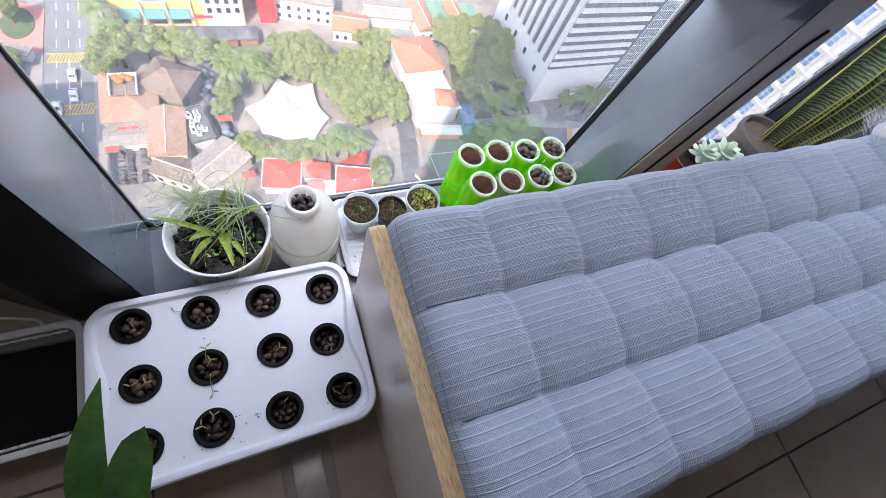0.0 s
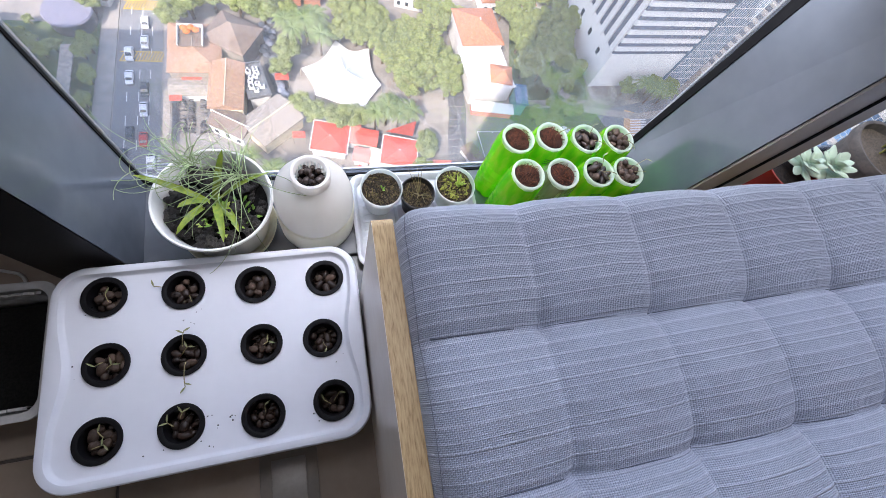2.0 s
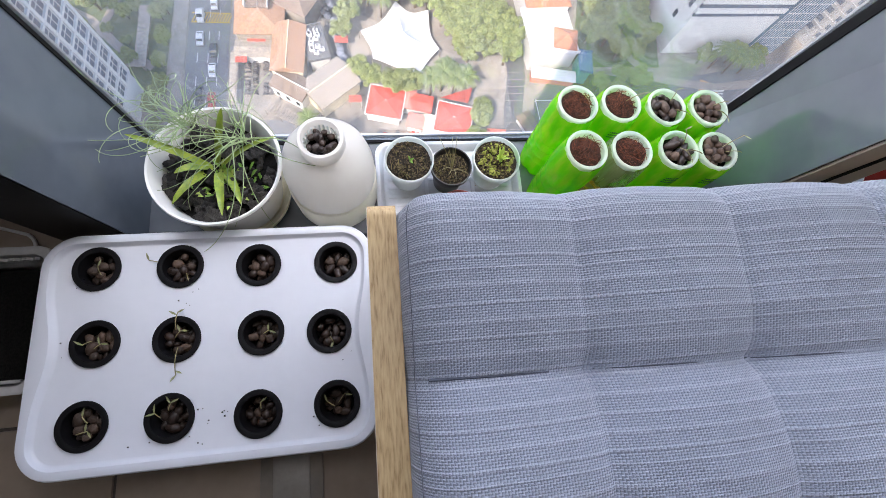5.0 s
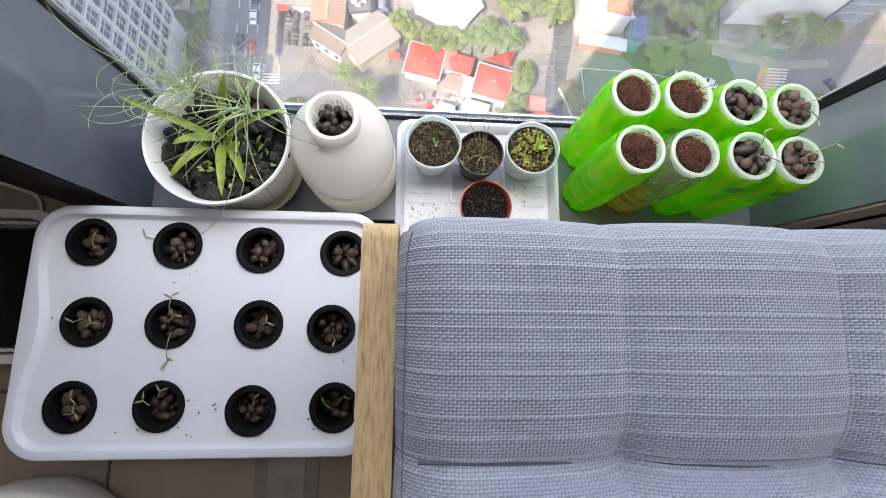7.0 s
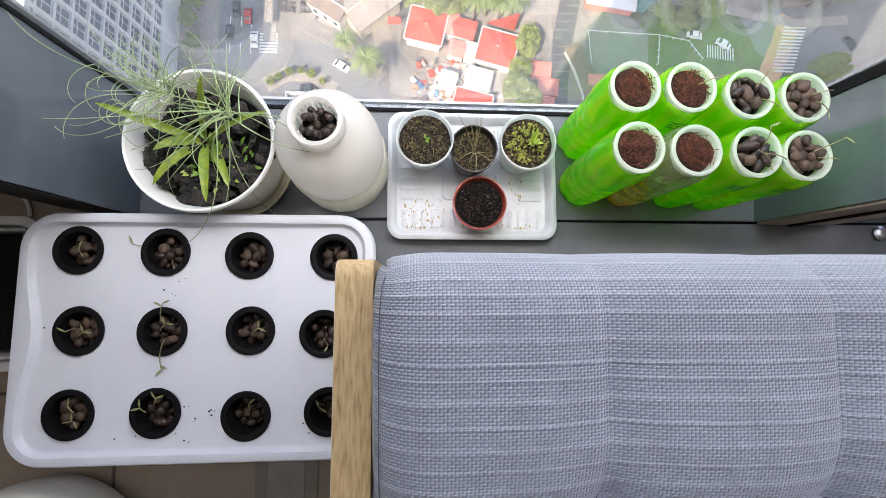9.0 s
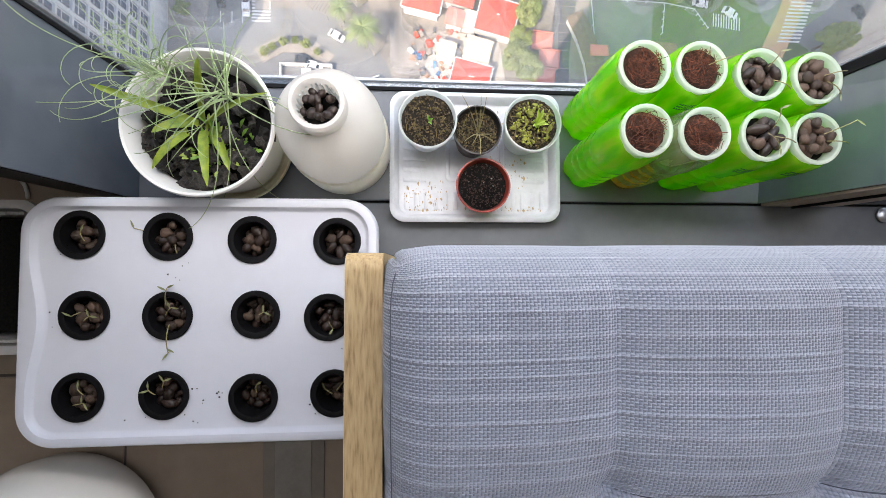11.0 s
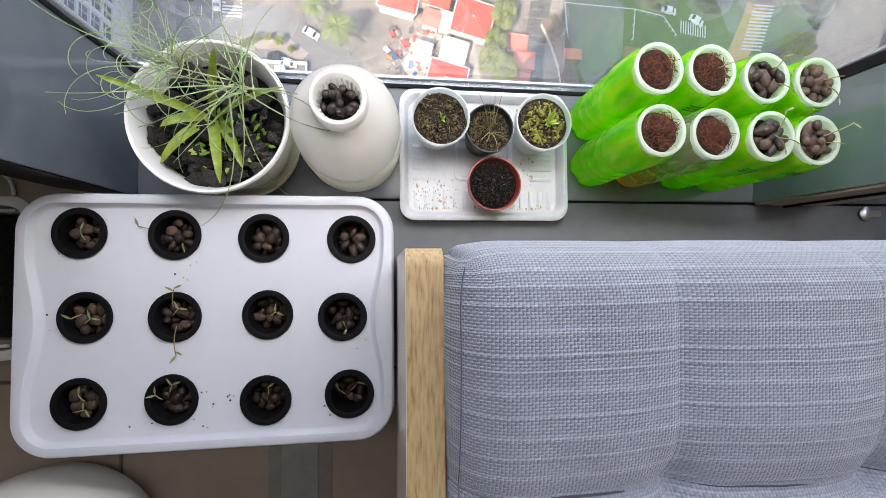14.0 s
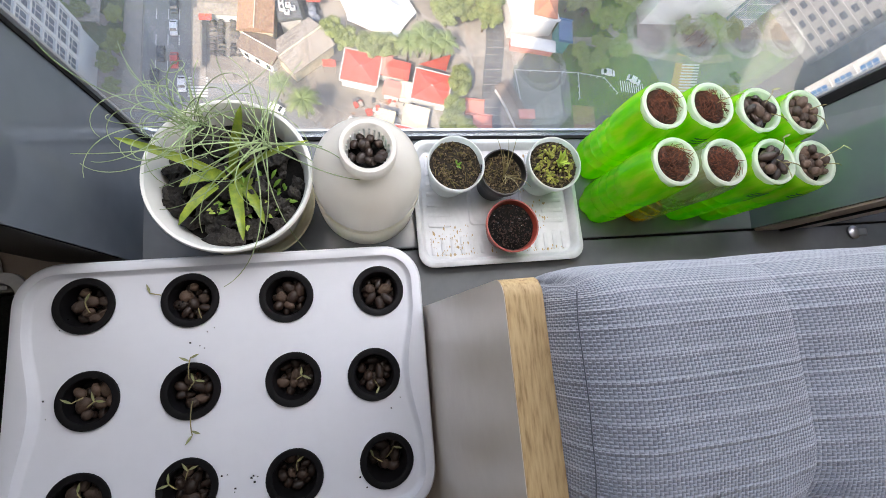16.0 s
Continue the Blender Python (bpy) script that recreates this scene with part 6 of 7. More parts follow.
# red roofed stalls and the yard
house("red_stall", 2.9, 74.0, 9.5, 9.0, 4, 1.0, -12, M_WHITEWALL, M_REDROOF, "stall hall with a bright red roof")
house("red_stall", 23.0, 68.2, 9.8, 9.0, 4, 1.0, -14, M_WHITEWALL, M_REDROOF, "stall hall with a bright red roof")
house("red_stall", 15.5, 50.8, 9.5, 8.0, 4, 1.0, -14, M_WHITEWALL, M_REDROOF, "stall hall with a bright red roof")
house("salmon_stall", 13.6, 74.0, 6.0, 4.8, 3.6, 0.4, -14, M_WHITEWALL, M_REDROOF, "stall with a red sheet roof", "gable")
house("salmon_stall", 10.0, 75.4, 2.6, 6.0, 3.6, 0.4, -14, M_WHITEWALL, M_SALMON, "stall with a faded red roof", "gable")
house("cream_stall", 11.6, 68.0, 4.2, 4.0, 3.4, 0.3, -14, M_WHITEWALL, M_SALMON, "stall with a faded red roof", "gable")
house("cream_stall", 15.8, 67.4, 3.6, 4.2, 3.4, 0.3, -14, M_WHITEWALL, M_CREAMROOF, "stall with a cream roof", "gable")
house("cream_stall", 17.5, 58.5, 6.5, 6.5, 3.0, 0.2, -14, M_WHITEWALL, M_CREAMROOF, "flat cream roofed stall", "flat")
house("cream_stall", 9.0, 58.5, 4.0, 4.0, 3.0, 0.2, -14, M_WHITEWALL, M_CREAMROOF, "flat cream roofed stall", "flat")
sail = bmesh.new()
vs = [sail.verts.new(p) for p in ((19.5, 75.5, G + 4), (29.5, 78.0, G + 5.5), (28.0, 73.8, G + 3.6))]
sail.faces.new(vs)
bmesh.ops.solidify(sail, geom=sail.faces[:], thickness=0.1)
tagged(part("shade_sail", sail, M_REDROOF, None, "", False), "triangular red shade sail between stalls", "shade sail")
for k, (x, y) in enumerate(((36.5, 63.5), (38.5, 58.5), (37, 53))):
    house("timber_deck", x, y, 5, 4.2, 0.6, 0, -6, M_BROWNROOF, M_SALMON, "low timber deck beside the walkway", "flat")
for x, y, rot in ((47.0, 67.5, 26), (49.6, 61.0, 18), (51.2, 54.2, 8), (51.6, 47.2, 0)):
    house("kiosk", x, y, 4.2, 6.4, 2.6, 0.5, rot, M_WHITEWALL, M_UMBER, "small kiosk with a dark brown roof", "gable")
yard = random.Random(12)
for k in range(150):
    x, y = yard.uniform(-1, 20), yard.uniform(44, 66)
    s = yard.uniform(0.2, 0.95)
    o = empty("crate", x, y, G + 0.14, "crate or bundle of building material", "crate", "crates in the yard")
    o.rotation_euler.z = yard.random() * 3
    part("case", cube(-s, s, -s * 0.6, s * 0.6, 0, s), yard.choice((M_WHITEWALL, M_REDROOF, M_GREYROOF, M_DARKROOF, M_BROWNROOF, M_CONC, M_BLUEWIN)), o, "", False)

# lane, parasols and slatted canopies round the villa
sheet("service_lane", strip([(-13.5, 120), (-13.0, 108), (-10.6, 97), (-7.5, 86), (-3, 79)], 5.2), 0.16, M_DARKROOF, "dark paved lane beside the villa", "pavement")
shade = random.Random(19)
bm = lathe([(0.03, 2.5), (0.8, 2.25), (1.25, 1.95), (1.25, 1.85)], 8)
PARASOL = bpy.data.meshes.new("canopy")
bm.to_mesh(PARASOL)
bm.free()
PARASOL.materials.append(vary(mat("parasol_cloth", (0.15, 0.165, 0.20), (0.10, 0.11, 0.14), 0.8, scale=1), 0.8))
bm = tube(bmesh.new(), [(0, 0, 0), (0, 0, 2.4)], 0.05, 6)
PARASOL_POLE = bpy.data.meshes.new("pole")
bm.to_mesh(PARASOL_POLE)
bm.free()
PARASOL_POLE.materials.append(M_GREYROOF)
for k in range(26):
    y = 82 + k * 1.5
    x = -13.0 + 0.28 * max(0, 108 - y) + shade.uniform(-2.2, 2.2)
    u = empty("parasol", x, y, G + 0.16, "grey-blue parasol over a lane table", "parasol", "parasols along the lane")
    for nm, me in (("canopy", PARASOL), ("pole", PARASOL_POLE)):
        o = new(nm, me)
        o.parent = u
for x0, y0, x1, y1 in ((-31.5, 74.0, -22.0, 68.5), (-19.0, 66.5, -9.0, 58.5)):
    ln, ang = math.hypot(x1 - x0, y1 - y0), math.atan2(y1 - y0, x1 - x0)
    c = empty("slatted_canopy", x0, y0, G, "pale slatted canopy along the curved street", "canopy", "slatted canopies")
    c.rotation_euler.z = ang
    for y in (-1.5, 1.5):
        part("beam", cube(0, ln, y - 0.12, y + 0.12, 2.6, 2.8), M_GREYROOF, c, "", False)
    for k in range(int(ln / 0.85)):
        part("slat", cube(0.2 + k * 0.85, 0.38 + k * 0.85, -1.7, 1.7, 2.8, 2.95), M_CONC, c, "", False)
    for k in range(3):
        part("post", cube(0.3 + k * ln * 0.45, 0.5 + k * ln * 0.45, -1.55, -1.4, 0, 2.6), M_GREYROOF, c, "", False)
clut = random.Random(23)
for k in range(34):
    x, y = clut.uniform(-31, -25), clut.uniform(77.5, 86.5)
    q = clut.uniform(0.3, 0.8)
    o = empty("crate", x, y, G, "pale crate or table in the villa court", "crate", "crates in the court")
    o.rotation_euler.z = clut.random() * 3
    part("case", cube(-q, q, -q * 0.7, q * 0.7, 0, clut.uniform(0.5, 1.2)), clut.choice((M_WHITEWALL, M_WHITEWALL, M_CONC, M_REDROOF, M_DARKROOF, M_BROWNROOF)), o, "", False)

# pergola, round pool deck
perg = empty("pergola", -66, 98, G, "long grey slatted pergola in the park", "pergola")
for dims in ((-1.6, 1.6, -12, 9, 3.0, 3.3), (-9, -1.6, -12, -9, 3.0, 3.3)):
    part("top", cube(*dims), M_GREYROOF, perg, "", False)
for k in range(8):
    part("post", cube(-0.2, 0.2, -11 + k * 2.6, -10.6 + k * 2.6, 0, 3.0), M_GREYROOF, perg, "", False)
disc = empty("round_pavilion", -66.6, 118.4, G, "round pavilion with a mauve flat roof", "pavilion")
part("drum", lathe([(5.9, 0), (5.9, 4.2)], 40), M_DARKROOF, disc)
part("roof", lathe([(0.02, 4.6), (6.1, 4.5), (6.4, 4.1), (6.0, 4.0)], 40), M_PURPLE, disc)
house("arcade", -64, 128, 14, 3, 3, 0.3, -20, M_WHITEWALL, M_GREYROOF, "low curved park arcade", "gable")


# ---- trees ----
def tree_mesh(seed, rad, high, count, leaf):
    """Trunk mesh and crown mesh: clumps of leaves with gaps and an uneven outline."""
    r = random.Random(seed)
    bm = bmesh.new()
    tube(bm, [(0, 0, 0), (0.2, 0.1, high * 0.3), (0.1, 0.3, high * 0.6)], [0.45, 0.35, 0.2], 7)
    for k in range(5):
        a = k * 1.26 + r.random()
        tube(bm, [(0.15, 0.2, high * 0.42), (rad * 0.35 * math.cos(a), rad * 0.35 * math.sin(a), high * 0.62), (rad * 0.6 * math.cos(a), rad * 0.6 * math.sin(a), high * 0.75)], [0.2, 0.13, 0.05], 5)
    trunk = bpy.data.meshes.new("trunk")
    bm.to_mesh(trunk)
    bm.free()
    trunk.materials.append(M_TRUNK)
    hubs = []
    for k in range(34):
        a, d = r.random() * 6.283, rad * 0.80 * math.sqrt(r.random())
        hubs.append((d * math.cos(a), d * math.sin(a), high * r.uniform(0.62, 0.88) - 0.10 * d, rad * r.uniform(0.17, 0.33)))
    verts, faces = [], []
    for k in range(count):
        hx, hy, hz, hr = r.choice(hubs)
        v = Vector((r.gauss(0, 1), r.gauss(0, 1), r.gauss(0.25, 0.8))).normalized()
        p = Vector((hx, hy, hz)) + Vector((v.x, v.y, v.z * 0.75)) * hr * r.uniform(0.75, 1.08)
        s = leaf * r.uniform(0.6, 1.3)
        n = (v + Vector((r.uniform(-1, 1), r.uniform(-1, 1), r.uniform(0, 1.2))) * 0.7).normalized()
        q = n.to_track_quat("Z", "Y").to_matrix() @ Matrix.Rotation(r.random() * 6.28, 3, "Z")
        b = len(verts)
        for lx, ly, lz in ((-s, 0, -0.1 * s), (-0.3 * s, -0.55 * s, 0), (0.8 * s, -0.3 * s, 0.1 * s), (s, 0.25 * s, -0.1 * s), (0, 0.6 * s, 0.1 * s)):
            verts.append(tuple(p + q @ Vector((lx, ly, lz))))
        faces.append((b, b + 1, b + 2, b + 3, b + 4))
    crown = bpy.data.meshes.new("crown")
    crown.from_pydata(verts, [], faces)
    crown.update()
    return trunk, crown


TREES = [tree_mesh(s, 4.6, 9.5, 8000, 0.22) for s in (1, 2, 3)]
for k, (tr, cr) in enumerate(TREES):
    cr.materials.append(M_LEAFA if k != 2 else M_LEAFB)


def palm_mesh(seed):
    r = random.Random(seed)
    bm = bmesh.new()
    tube(bm, [(0, 0, 0), (0.2, 0.1, 4), (0.1, 0.3, 8)], [0.3, 0.22, 0.18], 7)
    trunk = bpy.data.meshes.new("trunk")
    bm.to_mesh(trunk)
    bm.free()
    trunk.materials.append(M_TRUNK)
    verts, faces = [], []
    for k in range(26):
        a = k * 2.4 + r.uniform(-0.2, 0.2)
        up = r.uniform(-0.1, 0.9)
        pts = bez((0.1, 0.3, 8), (1.6 * math.cos(a), 1.6 * math.sin(a), 8.6 + up), (3.6 * math.cos(a), 3.6 * math.sin(a), 6.6 + up * 1.4), 12)
        sd = Vector((-math.sin(a), math.cos(a), 0))
        for i in range(1, 13):
            w = 0.85 * math.sin(math.pi * (i / 13) ** 0.7) + 0.1
            for sg in (-1, 1):
                b = len(verts)
                tip = pts[i] + sd * sg * w + Vector((math.cos(a), math.sin(a), 0)) * 0.35 - Vector((0, 0, 0.35 * w))
                verts += [tuple(pts[i]), tuple(pts[i - 1] * 0.9 + pts[i] * 0.1), tuple(tip)]
                faces.append((b, b + 1, b + 2))
    crown = bpy.data.meshes.new("crown")
    crown.from_pydata(verts, [], faces)
    crown.update()
    crown.materials.append(M_PALM)
    return trunk, crown


PALMS = [palm_mesh(s) for s in (1, 2)]
tr_rnd = random.Random(33)


def plant(name, meshes, x, y, s, label, group):
    t = empty(name, x, y, G, label, "tree", group)
    t.rotation_euler.z = tr_rnd.random() * 6.28
    t.scale = (s * tr_rnd.uniform(0.9, 1.1), s * tr_rnd.uniform(0.9, 1.1), s)
    for nm, me in zip(("trunk", "crown"), meshes):
        o = new(nm, me)
        o.parent = t


def grove(x0, x1, y0, y1, n, smin, smax, which, label, group, skip=None):
    put = []
    tries = 0
    while len(put) < n and tries < 3000:
        tries += 1
        x, y = tr_rnd.uniform(x0, x1), tr_rnd.uniform(y0, y1)
        if skip and skip(x, y):
            continue
        if all(math.hypot(x - a, y - b) > 4.2 for a, b in put):
            put.append((x, y))
            plant("tree", TREES[which if which >= 0 else tr_rnd.randrange(3)], x, y, tr_rnd.uniform(smin, smax), label, group)


BIG = "broad green tree with a dense uneven crown"
grove(14, 46, 90, 116, 34, 0.9, 1.25, 0, BIG, "trees of the plaza grove", lambda x, y: math.hypot(x - 9, y - 94) < 17 or x + y < 108 or (x > 42 and y > 104))
grove(8, 24, 110, 124, 9, 0.9, 1.1, 1, BIG, "trees of the plaza grove")
for x, y, s, w in [(-5, 85, 0.85, 2), (-1, 82.5, 0.8, 2), (6, 80.5, 0.9, 1), (11, 80, 0.85, 1), (31.5, 68.5, 0.85, 1), (29.5, 62, 0.75, 2), (27.5, 55.5, 0.95, 1), (31, 53, 0.9, 1), (32.5, 72.5, 0.7, 2),
                   (-35, 121.5, 1.35, 0), (-28.5, 124.5, 1.3, 0), (-21, 123, 1.2, 2), (-14, 120, 1.3, 0), (-8, 119, 1.1, 2), (-39.5, 117.5, 1.0, 1), (-7.5, 105, 0.95, 1), (-9.5, 98.5, 0.8, 0), (46, 124, 1.0, 2), (52, 123, 0.8, 2), (40, 126, 0.9, 1), (119, 64, 1.0, 2), (124, 66, 0.9, 2), (113, 92, 0.8, 1), (124, 92, 0.9, 2), (131, 91, 0.9, 2),
                   (-62, 74, 0.6, 1), (-60.5, 68, 0.5, 0), (-61, 78.5, 0.55, 0), (-61.5, 122, 0.7, 1), (-60.5, 96, 0.6, 2), (-61, 88, 0.55, 2), (-60, 82, 0.5, 2), (-61, 107, 0.7, 1), (-80, 108, 0.9, 1), (-86, 112, 0.9, 0), (-78, 92, 0.7, 2), (-90, 100, 0.9, 1), (-84, 90, 0.8, 1), (-72, 105, 0.5, 2), (-62, 140, 0.9, 1), (-66, 150, 1.0, 0), (-62, 160, 0.9, 1)]:
    plant("tree", TREES[w], x, y, s, BIG, "street and park trees")
grove(-96, -61, 81, 117, 30, 0.28, 0.62, -1, "small tree of the park", "trees of the park", lambda x, y: math.hypot(x + 66.6, y - 118.4) < 8 or abs(x + 66) < 2.6)
grove(70, 97, 90, 134, 26, 0.8, 1.15, 1, "tree of the shaded grove", "trees of the shaded grove")
grove(72, 96, 76, 88, 5, 0.6, 0.9, 1, "tree beside the lawn", "trees of the shaded grove")
for x, y, s in [(17, 79, 1.0), (20.5, 80.5, 1.05), (24, 79, 1.0), (27.5, 80, 0.95), (22, 83.5, 0.9), (-5, 109, 1.0), (-1, 112.5, 1.1), (3, 108, 1.0), (-7, 113, 1.0), (2, 116, 1.0), (-38.5, 134, 1.1), (-36, 128, 1.0), (-13, 60.5, 1.0), (-19, 67, 0.8), (122, 88, 1.0), (117, 90, 1.0), (-39, 141, 1.1), (128, 88, 0.9)]:
    plant("palm_tree", PALMS[int(x) % 2], x, y, s * 1.2, "palm tree with drooping fronds", "palms of the plaza")
for x, y, s in [(-38, 59, 0.28), (-35, 60.5, 0.3), (-32, 61, 0.25), (-29, 60, 0.3), (-26, 58, 0.25), (-40, 57.5, 0.3)]:
    plant("shrub", TREES[2], x, y, s, "low yellow-green shrub on the island", "island shrubs")


# ---- vehicles ----
def car_meshes():
    bm = bmesh.new()
    prof = [(-2.2, 0.35), (-2.25, 0.75), (-2.0, 0.95), (-1.3, 1.0), (-0.75, 1.45), (0.95, 1.48), (1.65, 1.02), (2.15, 0.92), (2.25, 0.6), (2.2, 0.35)]
    loft(bm, [[(-0.88, y, z) for y, z in prof], [(-0.9, y, z * 0.98) for y, z in prof], [(0.9, y, z * 0.98) for y, z in prof], [(0.88, y, z) for y, z in prof]], True, True)
    body = bpy.data.meshes.new("body")
    bm.to_mesh(body)
    bm.free()
    bm = bmesh.new()
    loft(bm, [[(-0.78, -1.28, 1.04), (0.78, -1.28, 1.04), (0.70, -0.78, 1.47), (-0.70, -0.78, 1.47)], [(-0.78, -1.33, 1.06), (0.78, -1.33, 1.06), (0.70, -0.83, 1.49), (-0.70, -0.83, 1.49)]], True, True)
    loft(bm, [[(-0.78, 1.60, 1.06), (0.78, 1.60, 1.06), (0.70, 0.98, 1.49), (-0.70, 0.98, 1.49)], [(-0.78, 1.65, 1.08), (0.78, 1.65, 1.08), (0.70, 1.03, 1.51), (-0.70, 1.03, 1.51)]], True, True)
    glass = bpy.data.meshes.new("windows")
    bm.to_mesh(glass)
    bm.free()
    glass.materials.append(M_WIN)
    bm = lathe([(0.1, -0.1), (0.33, -0.1), (0.34, 0.0), (0.33, 0.1), (0.1, 0.1)], 14, True, True)
    wheel = bpy.data.meshes.new("wheel")
    bm.to_mesh(wheel)
    bm.free()
    wheel.materials.append(M_CARD)
    return body, glass, wheel


CAR_BODY, CAR_GLASS, CAR_WHEEL = car_meshes()
BODIES = {}
for nm, m_ in (("white", M_CARW), ("dark", M_CARD), ("red", M_CARR)):
    BODIES[nm] = CAR_BODY.copy()
    BODIES[nm].materials.append(m_)


def car(x, y, rot, paint, tall=1.0):
    kind = "van" if tall > 1.2 else "car"
    c = empty(kind, x, y, G + 0.06, "%s %s parked on the asphalt" % (paint, "delivery van" if kind == "van" else "passenger car"), kind, "cars on the avenue")
    c.rotation_euler.z = radians(rot)
    c.scale = (1.05, 1.05, tall)
    for nm, me in (("body", BODIES[paint]), ("windows", CAR_GLASS)):
        o = new(nm, me)
        o.parent = c
    for sx in (-0.85, 0.85):
        for sy in (-1.4, 1.4):
            o = new("wheel", CAR_WHEEL)
            o.parent = c
            o.location = (sx, sy, 0.34)
            o.rotation_euler.y = radians(90)


for x, y, p, t in [(-48, 111, "white", 1.0), (-51.6, 106, "white", 1.7), (-51.5, 98, "white", 1.0), (-47.5, 94, "dark", 1.0), (-47.5, 87, "white", 1.0), (-47.2, 77, "red", 1.0), (-50.6, 79, "dark", 1.0), (-48.2, 118.5, "white", 1.0), (-45.2, 70, "white", 1.0), (-52, 72, "dark", 1.0)]:
    car(x, y, 2, p, t)
for x, y, a, p in [(-9.5, 50, 20, "white"), (93, 74, 60, "white"), (-30, 56, 80, "dark"), (-27, 54.5, 80, "white"), (84, 76.5, 80, "white"), (-21, 63, 60, "white"), (134, 76, 40, "dark")]:
    car(x, y, a, p)
bikes = random.Random(6)
bike_bm = bmesh.new()
tube(bike_bm, [(0, -0.85, 0.3), (0, -0.3, 0.75), (0, 0.4, 0.8), (0, 0.9, 0.3)], [0.18, 0.25, 0.22, 0.12], 6)
box(bike_bm, -0.35, 0.35, 0.45, 0.52, 0.95, 1.0)
bike_me = bpy.data.meshes.new("motorbike")
bike_bm.to_mesh(bike_me)
bike_bm.free()
bike_me.materials.append(vary(mat("motorbike_paint", (0.10, 0.09, 0.09), (0.06, 0.055, 0.06), 0.5, scale=2), 0.8))
for row, bx in enumerate((-37.6, -35.4, -32.2, -30.2)):
    for k in range(19):
        if bikes.random() < 0.88:
            o = new("motorbike", bike_me)
            o.location = (bx + bikes.uniform(-0.2, 0.2), 79 + k * 0.62 + bikes.uniform(-0.1, 0.1), G)
            o.rotation_euler.z = radians(90 + bikes.uniform(-12, 12))
            tagged(o, "dark motorbike parked in a tight row", "motorbike", "parked motorbikes")
canopy = empty("bike_shed", -41, 83, G, "long narrow grey canopy beside the avenue", "canopy")
part("roof", cube(-0.9, 0.9, -9, 9, 2.7, 2.85), M_GREYROOF, canopy, "", False)
for k in range(4):
    part("post", cube(-0.08, 0.08, -8.5 + k * 5.6, -8.3 + k * 5.6, 0, 2.7), M_GREYROOF, canopy, "", False)
kiosk = empty("depot", -29, 51.5, G, "small white walled depot with tanks", "depot")
for dims in ((-7, 7, -3.2, -2.9, 0, 1.6), (-7, 7, 3.0, 3.3, 0, 1.6), (-7, -6.7, -3, 3, 0, 1.6), (6.7, 7, -3, 3, 0, 1.6), (-1, 1.5, -2, 1.5, 0, 2.5)):
    part("wall", cube(*dims), M_WHITEWALL, kiosk, "", False)
for k in range(4):
    part("bin", cube(2.3 + k * 1.1, 3.1 + k * 1.1, -1.5, -0.6, 0, 1.3), (M_GREENROOF, M_BLUEWIN, M_SALMON, M_BLUEWIN)[k], kiosk, "", False)
fence = empty("lawn_fence", 73, 76, G, "thin white fence round the lawn", "fence")
for a, b in (((-22, 0.5), (0, 0)), ((0, 0), (9, -1.5)), ((9, -1.5), (13, -7)), ((0, 0), (-1.0, -9)), ((-22, 0.5), (-20, -30))):
    part("rail", tube(bmesh.new(), [(*a, 1.0), (*b, 1.0)], 0.12, 5), M_WHITEWALL, fence)
    for k in range(5):
        x, y = a[0] + (b[0] - a[0]) * k / 4, a[1] + (b[1] - a[1]) * k / 4
        part("post", cube(x - 0.1, x + 0.1, y - 0.1, y + 0.1, 0, 1.3), M_WHITEWALL, fence, "", False)


# ---- towers ----
def pane_mesh(w, h, m_):
    bm = cube(-w / 2, w / 2, -0.12, 0.12, -h / 2, h / 2)
    me = bpy.data.meshes.new("pane")
    bm.to_mesh(me)
    bm.free()
    me.materials.append(m_)
    return me


striped = empty("striped_tower", 100, 96, G, "office tower with white bands and dark window strips", "tower")
striped.rotation_euler.z = radians(2)
W, D, H = 40, 42, 64
tower_core = part("core", cube(0.4, W, 0.4, D, 0, H), M_BANDGLASS, striped, "dark glass behind the bands", False)
part("base", cube(0, W - 6, 0, D, 0, 16), M_WHITEWALL, striped, "plain white base", False)
for k in range(13):
    z = 17.8 + k * 3.6
    part("band", cube(-0.2, W - 8, -0.2, 0.6, z, z + 1.55), M_WHITEWALL, striped, "", False)
for k in range(9):
    y = 1 + k * 4.6
    part("fin", cube(-0.25, 0.6, y, y + 2.2, 14, H), M_WHITEWALL, striped, "", False)
for k in range(4):
    part("window", cube(-0.1, 0.2, 6 + k * 9, 7.6 + k * 9, 9.5, 12), M_WIN, striped, "", False)
glassy = part("curtain_wall", cube(W - 8, W + 4, -1.2, D - 8, 0, H), mat("blue_grey_glass", (0.10, 0.15, 0.20), (0.15, 0.21, 0.27), 0.08, scale=0.2), striped, "blue-grey curtain wall", False)
for k in range(12):
    part("mullion", cube(W - 8.1 + k * 1.02, W - 7.98 + k * 1.02, -1.3, -1.18, 0, H), M_WHITEWALL, striped, "", False)
for k in range(17):
    part("transom", cube(W - 8.1, W + 4.1, -1.31, -1.19, 1 + k * 3.6, 1.15 + k * 3.6), M_WHITEWALL, striped, "", False)


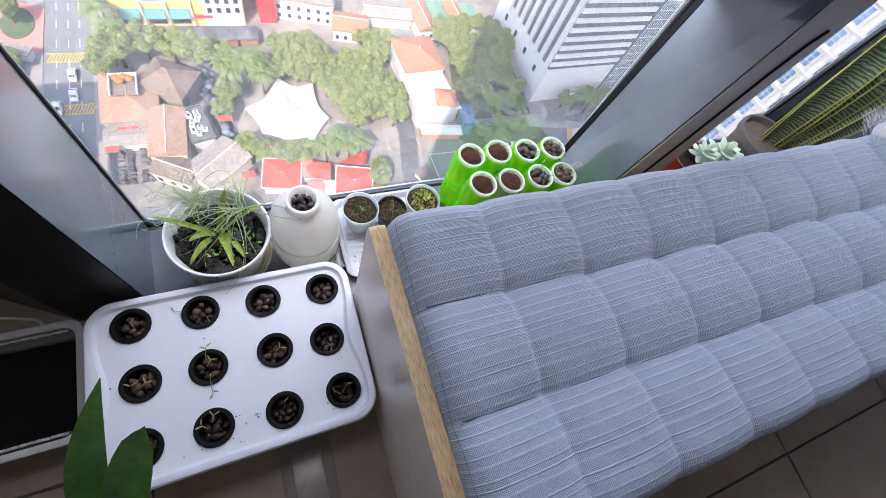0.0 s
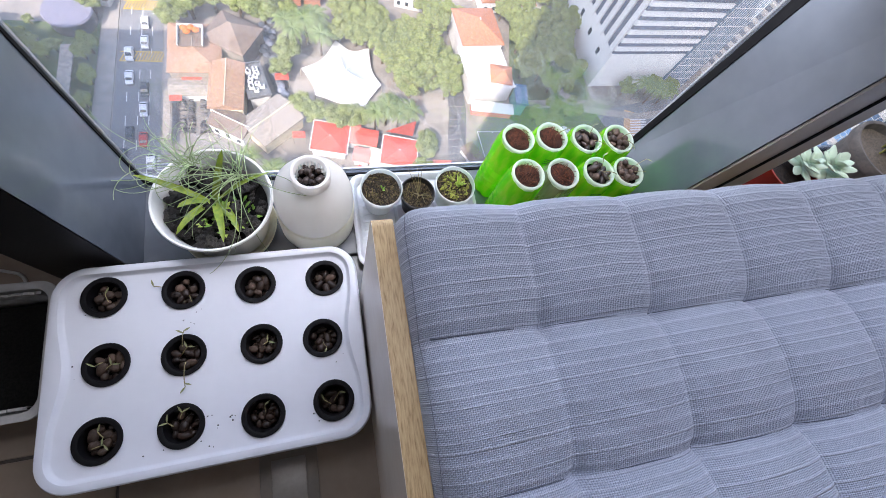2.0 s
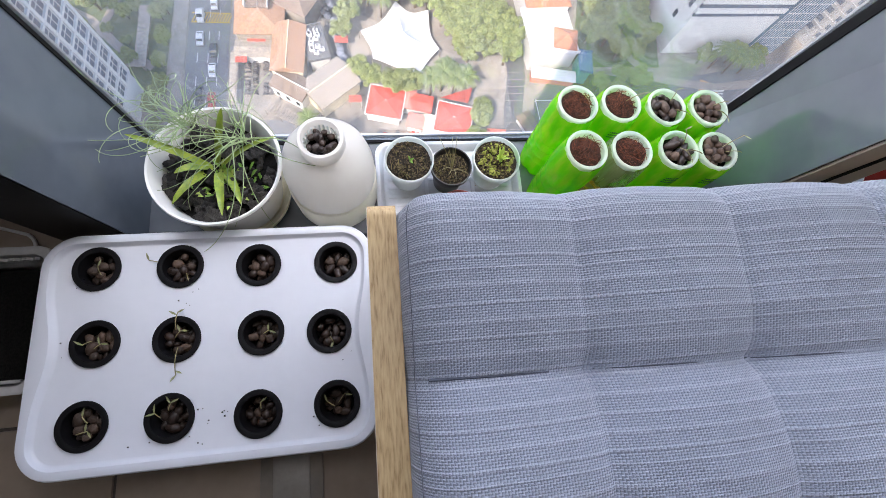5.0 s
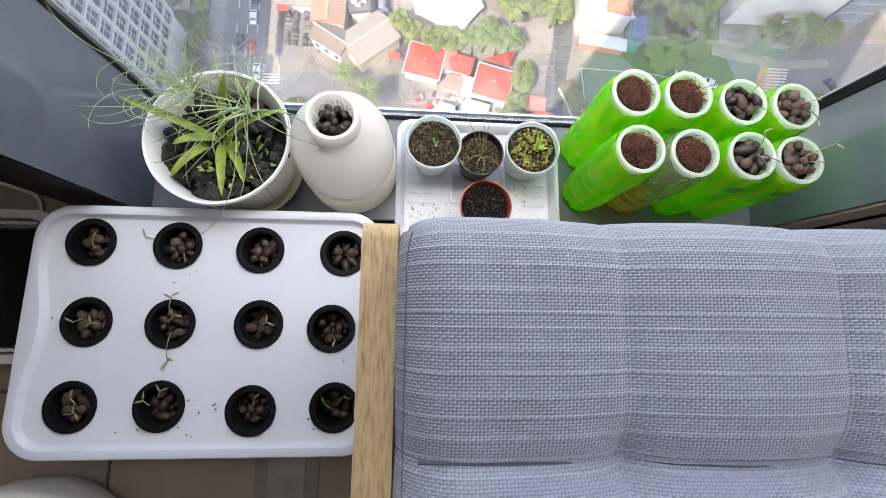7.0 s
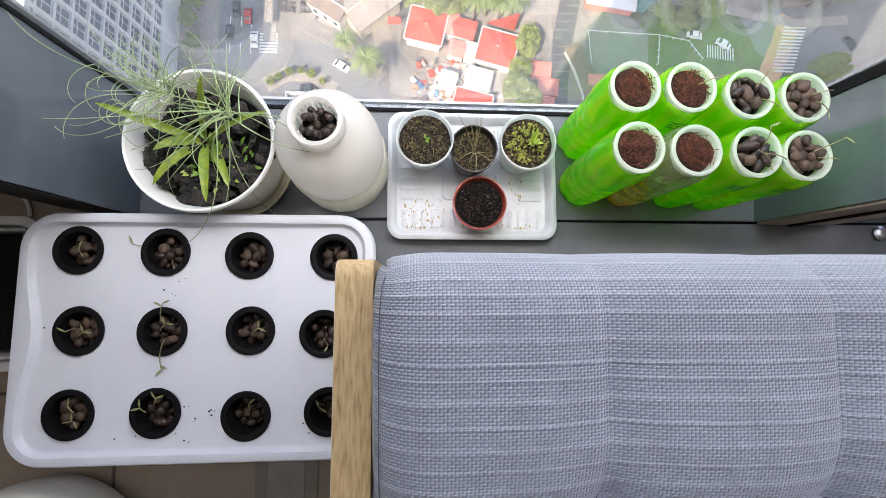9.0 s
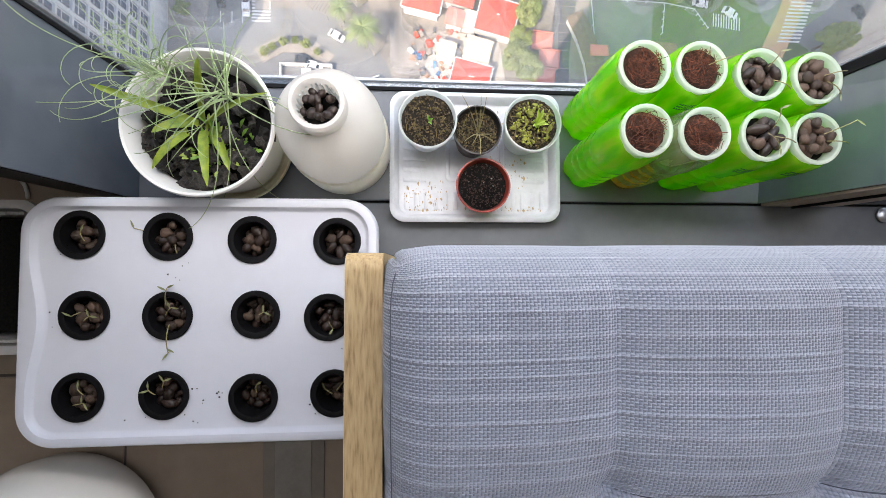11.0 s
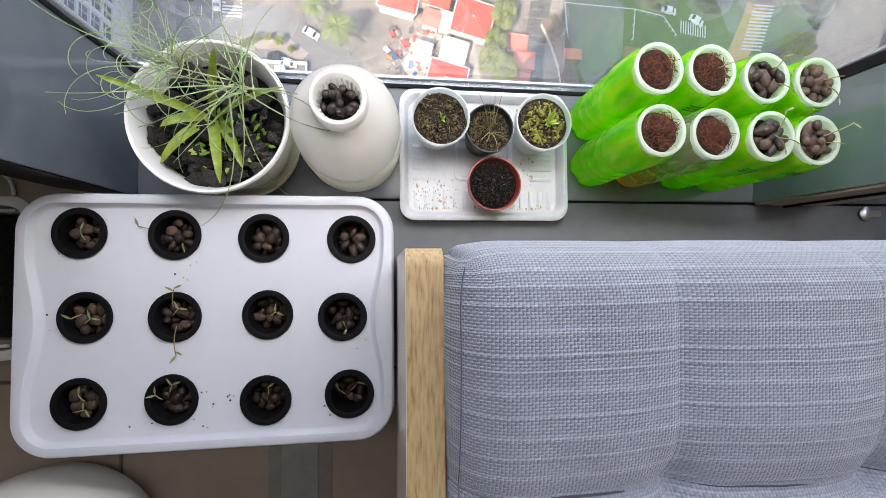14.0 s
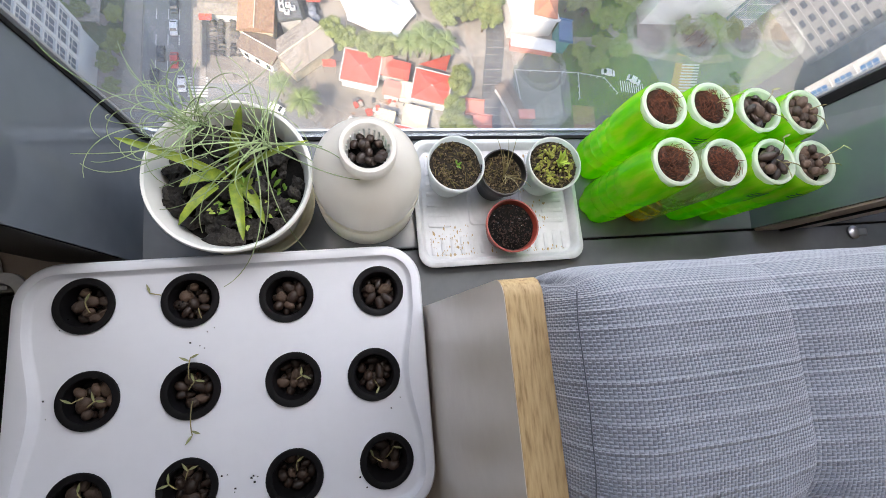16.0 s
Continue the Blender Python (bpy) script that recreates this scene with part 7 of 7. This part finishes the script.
def window_tower(name, cx, cy, rot, w, d, h, pitch_x, pitch_z, pw, ph, z0, pane_m, wall_m, label, sides=("front",)):
    t = empty(name, cx, cy, G, label, "tower")
    t.rotation_euler.z = radians(rot)
    part("wall", cube(-w / 2, w / 2, 0, d, 0, h), wall_m, t, "", False)
    part("cornice", cube(-w / 2 - 0.5, w / 2 + 0.5, -0.5, d + 0.5, h, h + 1.0), wall_m, t, "", False)
    me = pane_mesh(pw, ph, pane_m)
    nx, nz = int(w / pitch_x), int((h - z0) / pitch_z)
    for i in range(nx):
        for k in range(nz):
            o = new("window", me)
            o.parent = t
            o.location = (-w / 2 + (i + 0.5) * w / nx, 0.0, z0 + (k + 0.5) * pitch_z)
    for k in range(nz + 1):
        part("ledge", cube(-w / 2, w / 2, -0.45, 0.0, z0 + k * pitch_z - 0.25, z0 + k * pitch_z + 0.25), wall_m, t, "", False)
    for i in range(nx + 1):
        x = -w / 2 + i * w / nx
        part("pilaster", cube(x - 0.45, x + 0.45, -0.42, 0.0, z0, h), wall_m, t, "", False)
    return t


M_GRIDWALL = mat("grid_wall", (0.62, 0.62, 0.62), (0.55, 0.55, 0.55), 0.8, scale=0.5)
grid = window_tower("grid_tower", -66, 58, 90, 46, 30, 44, 4.2, 3.9, 3.0, 2.9, 8, M_BANDGLASS, M_GRIDWALL, "apartment block with a white window grid")
blue = window_tower("blue_tower", 165, 40, -75, 60, 30, 112, 12.0, 7.4, 8.6, 4.9, 5, M_BLUEWIN, M_WHITEWALL, "white apartment tower with blue window bays")
bar = bpy.data.meshes.new("glazing_bar")
bm = cube(-0.09, 0.09, -0.2, -0.12, -2.45, 2.45)
bm.to_mesh(bar)
bm.free()
bar.materials.append(M_WHITEWALL)
hbar = bpy.data.meshes.new("glazing_bar")
bm = cube(-4.3, 4.3, -0.2, -0.12, -0.09, 0.09)
bm.to_mesh(hbar)
bm.free()
hbar.materials.append(M_WHITEWALL)
for w in [o for o in blue.children if o.name.startswith("window")]:
    for k in range(-2, 3):
        o = new("glazing_bar", bar)
        o.parent = w
        o.location = (k * 1.43, 0, 0)
    for k in (-0.8, 0.8):
        o = new("glazing_bar", hbar)
        o.parent = w
        o.location = (0, -0.01, k)
grid_bar = bpy.data.meshes.new("glazing_bar")
bm = cube(-0.07, 0.07, -0.2, -0.12, -1.45, 1.45)
box(bm, -1.5, -0.08, -0.2, -0.12, 0.35, 0.47)
box(bm, 0.08, 1.5, -0.2, -0.12, 0.35, 0.47)
bm.to_mesh(grid_bar)
bm.free()
grid_bar.materials.append(M_GRIDWALL)
for w in [o for o in grid.children if o.name.startswith("window")]:
    o = new("glazing_bar", grid_bar)
    o.parent = w
# wall colour darkened to stand for the shade on this block
window_tower("far_tower", 158.4, 101.8, -64, 44, 24, 62, 5.0, 3.6, 2.6, 1.7, 4, M_BANDGLASS, mat("shaded_grey_wall", (0.34, 0.34, 0.355), (0.28, 0.28, 0.295), 0.85, scale=0.5), "apartment block with rows of windows, its shade put into the grey wall")
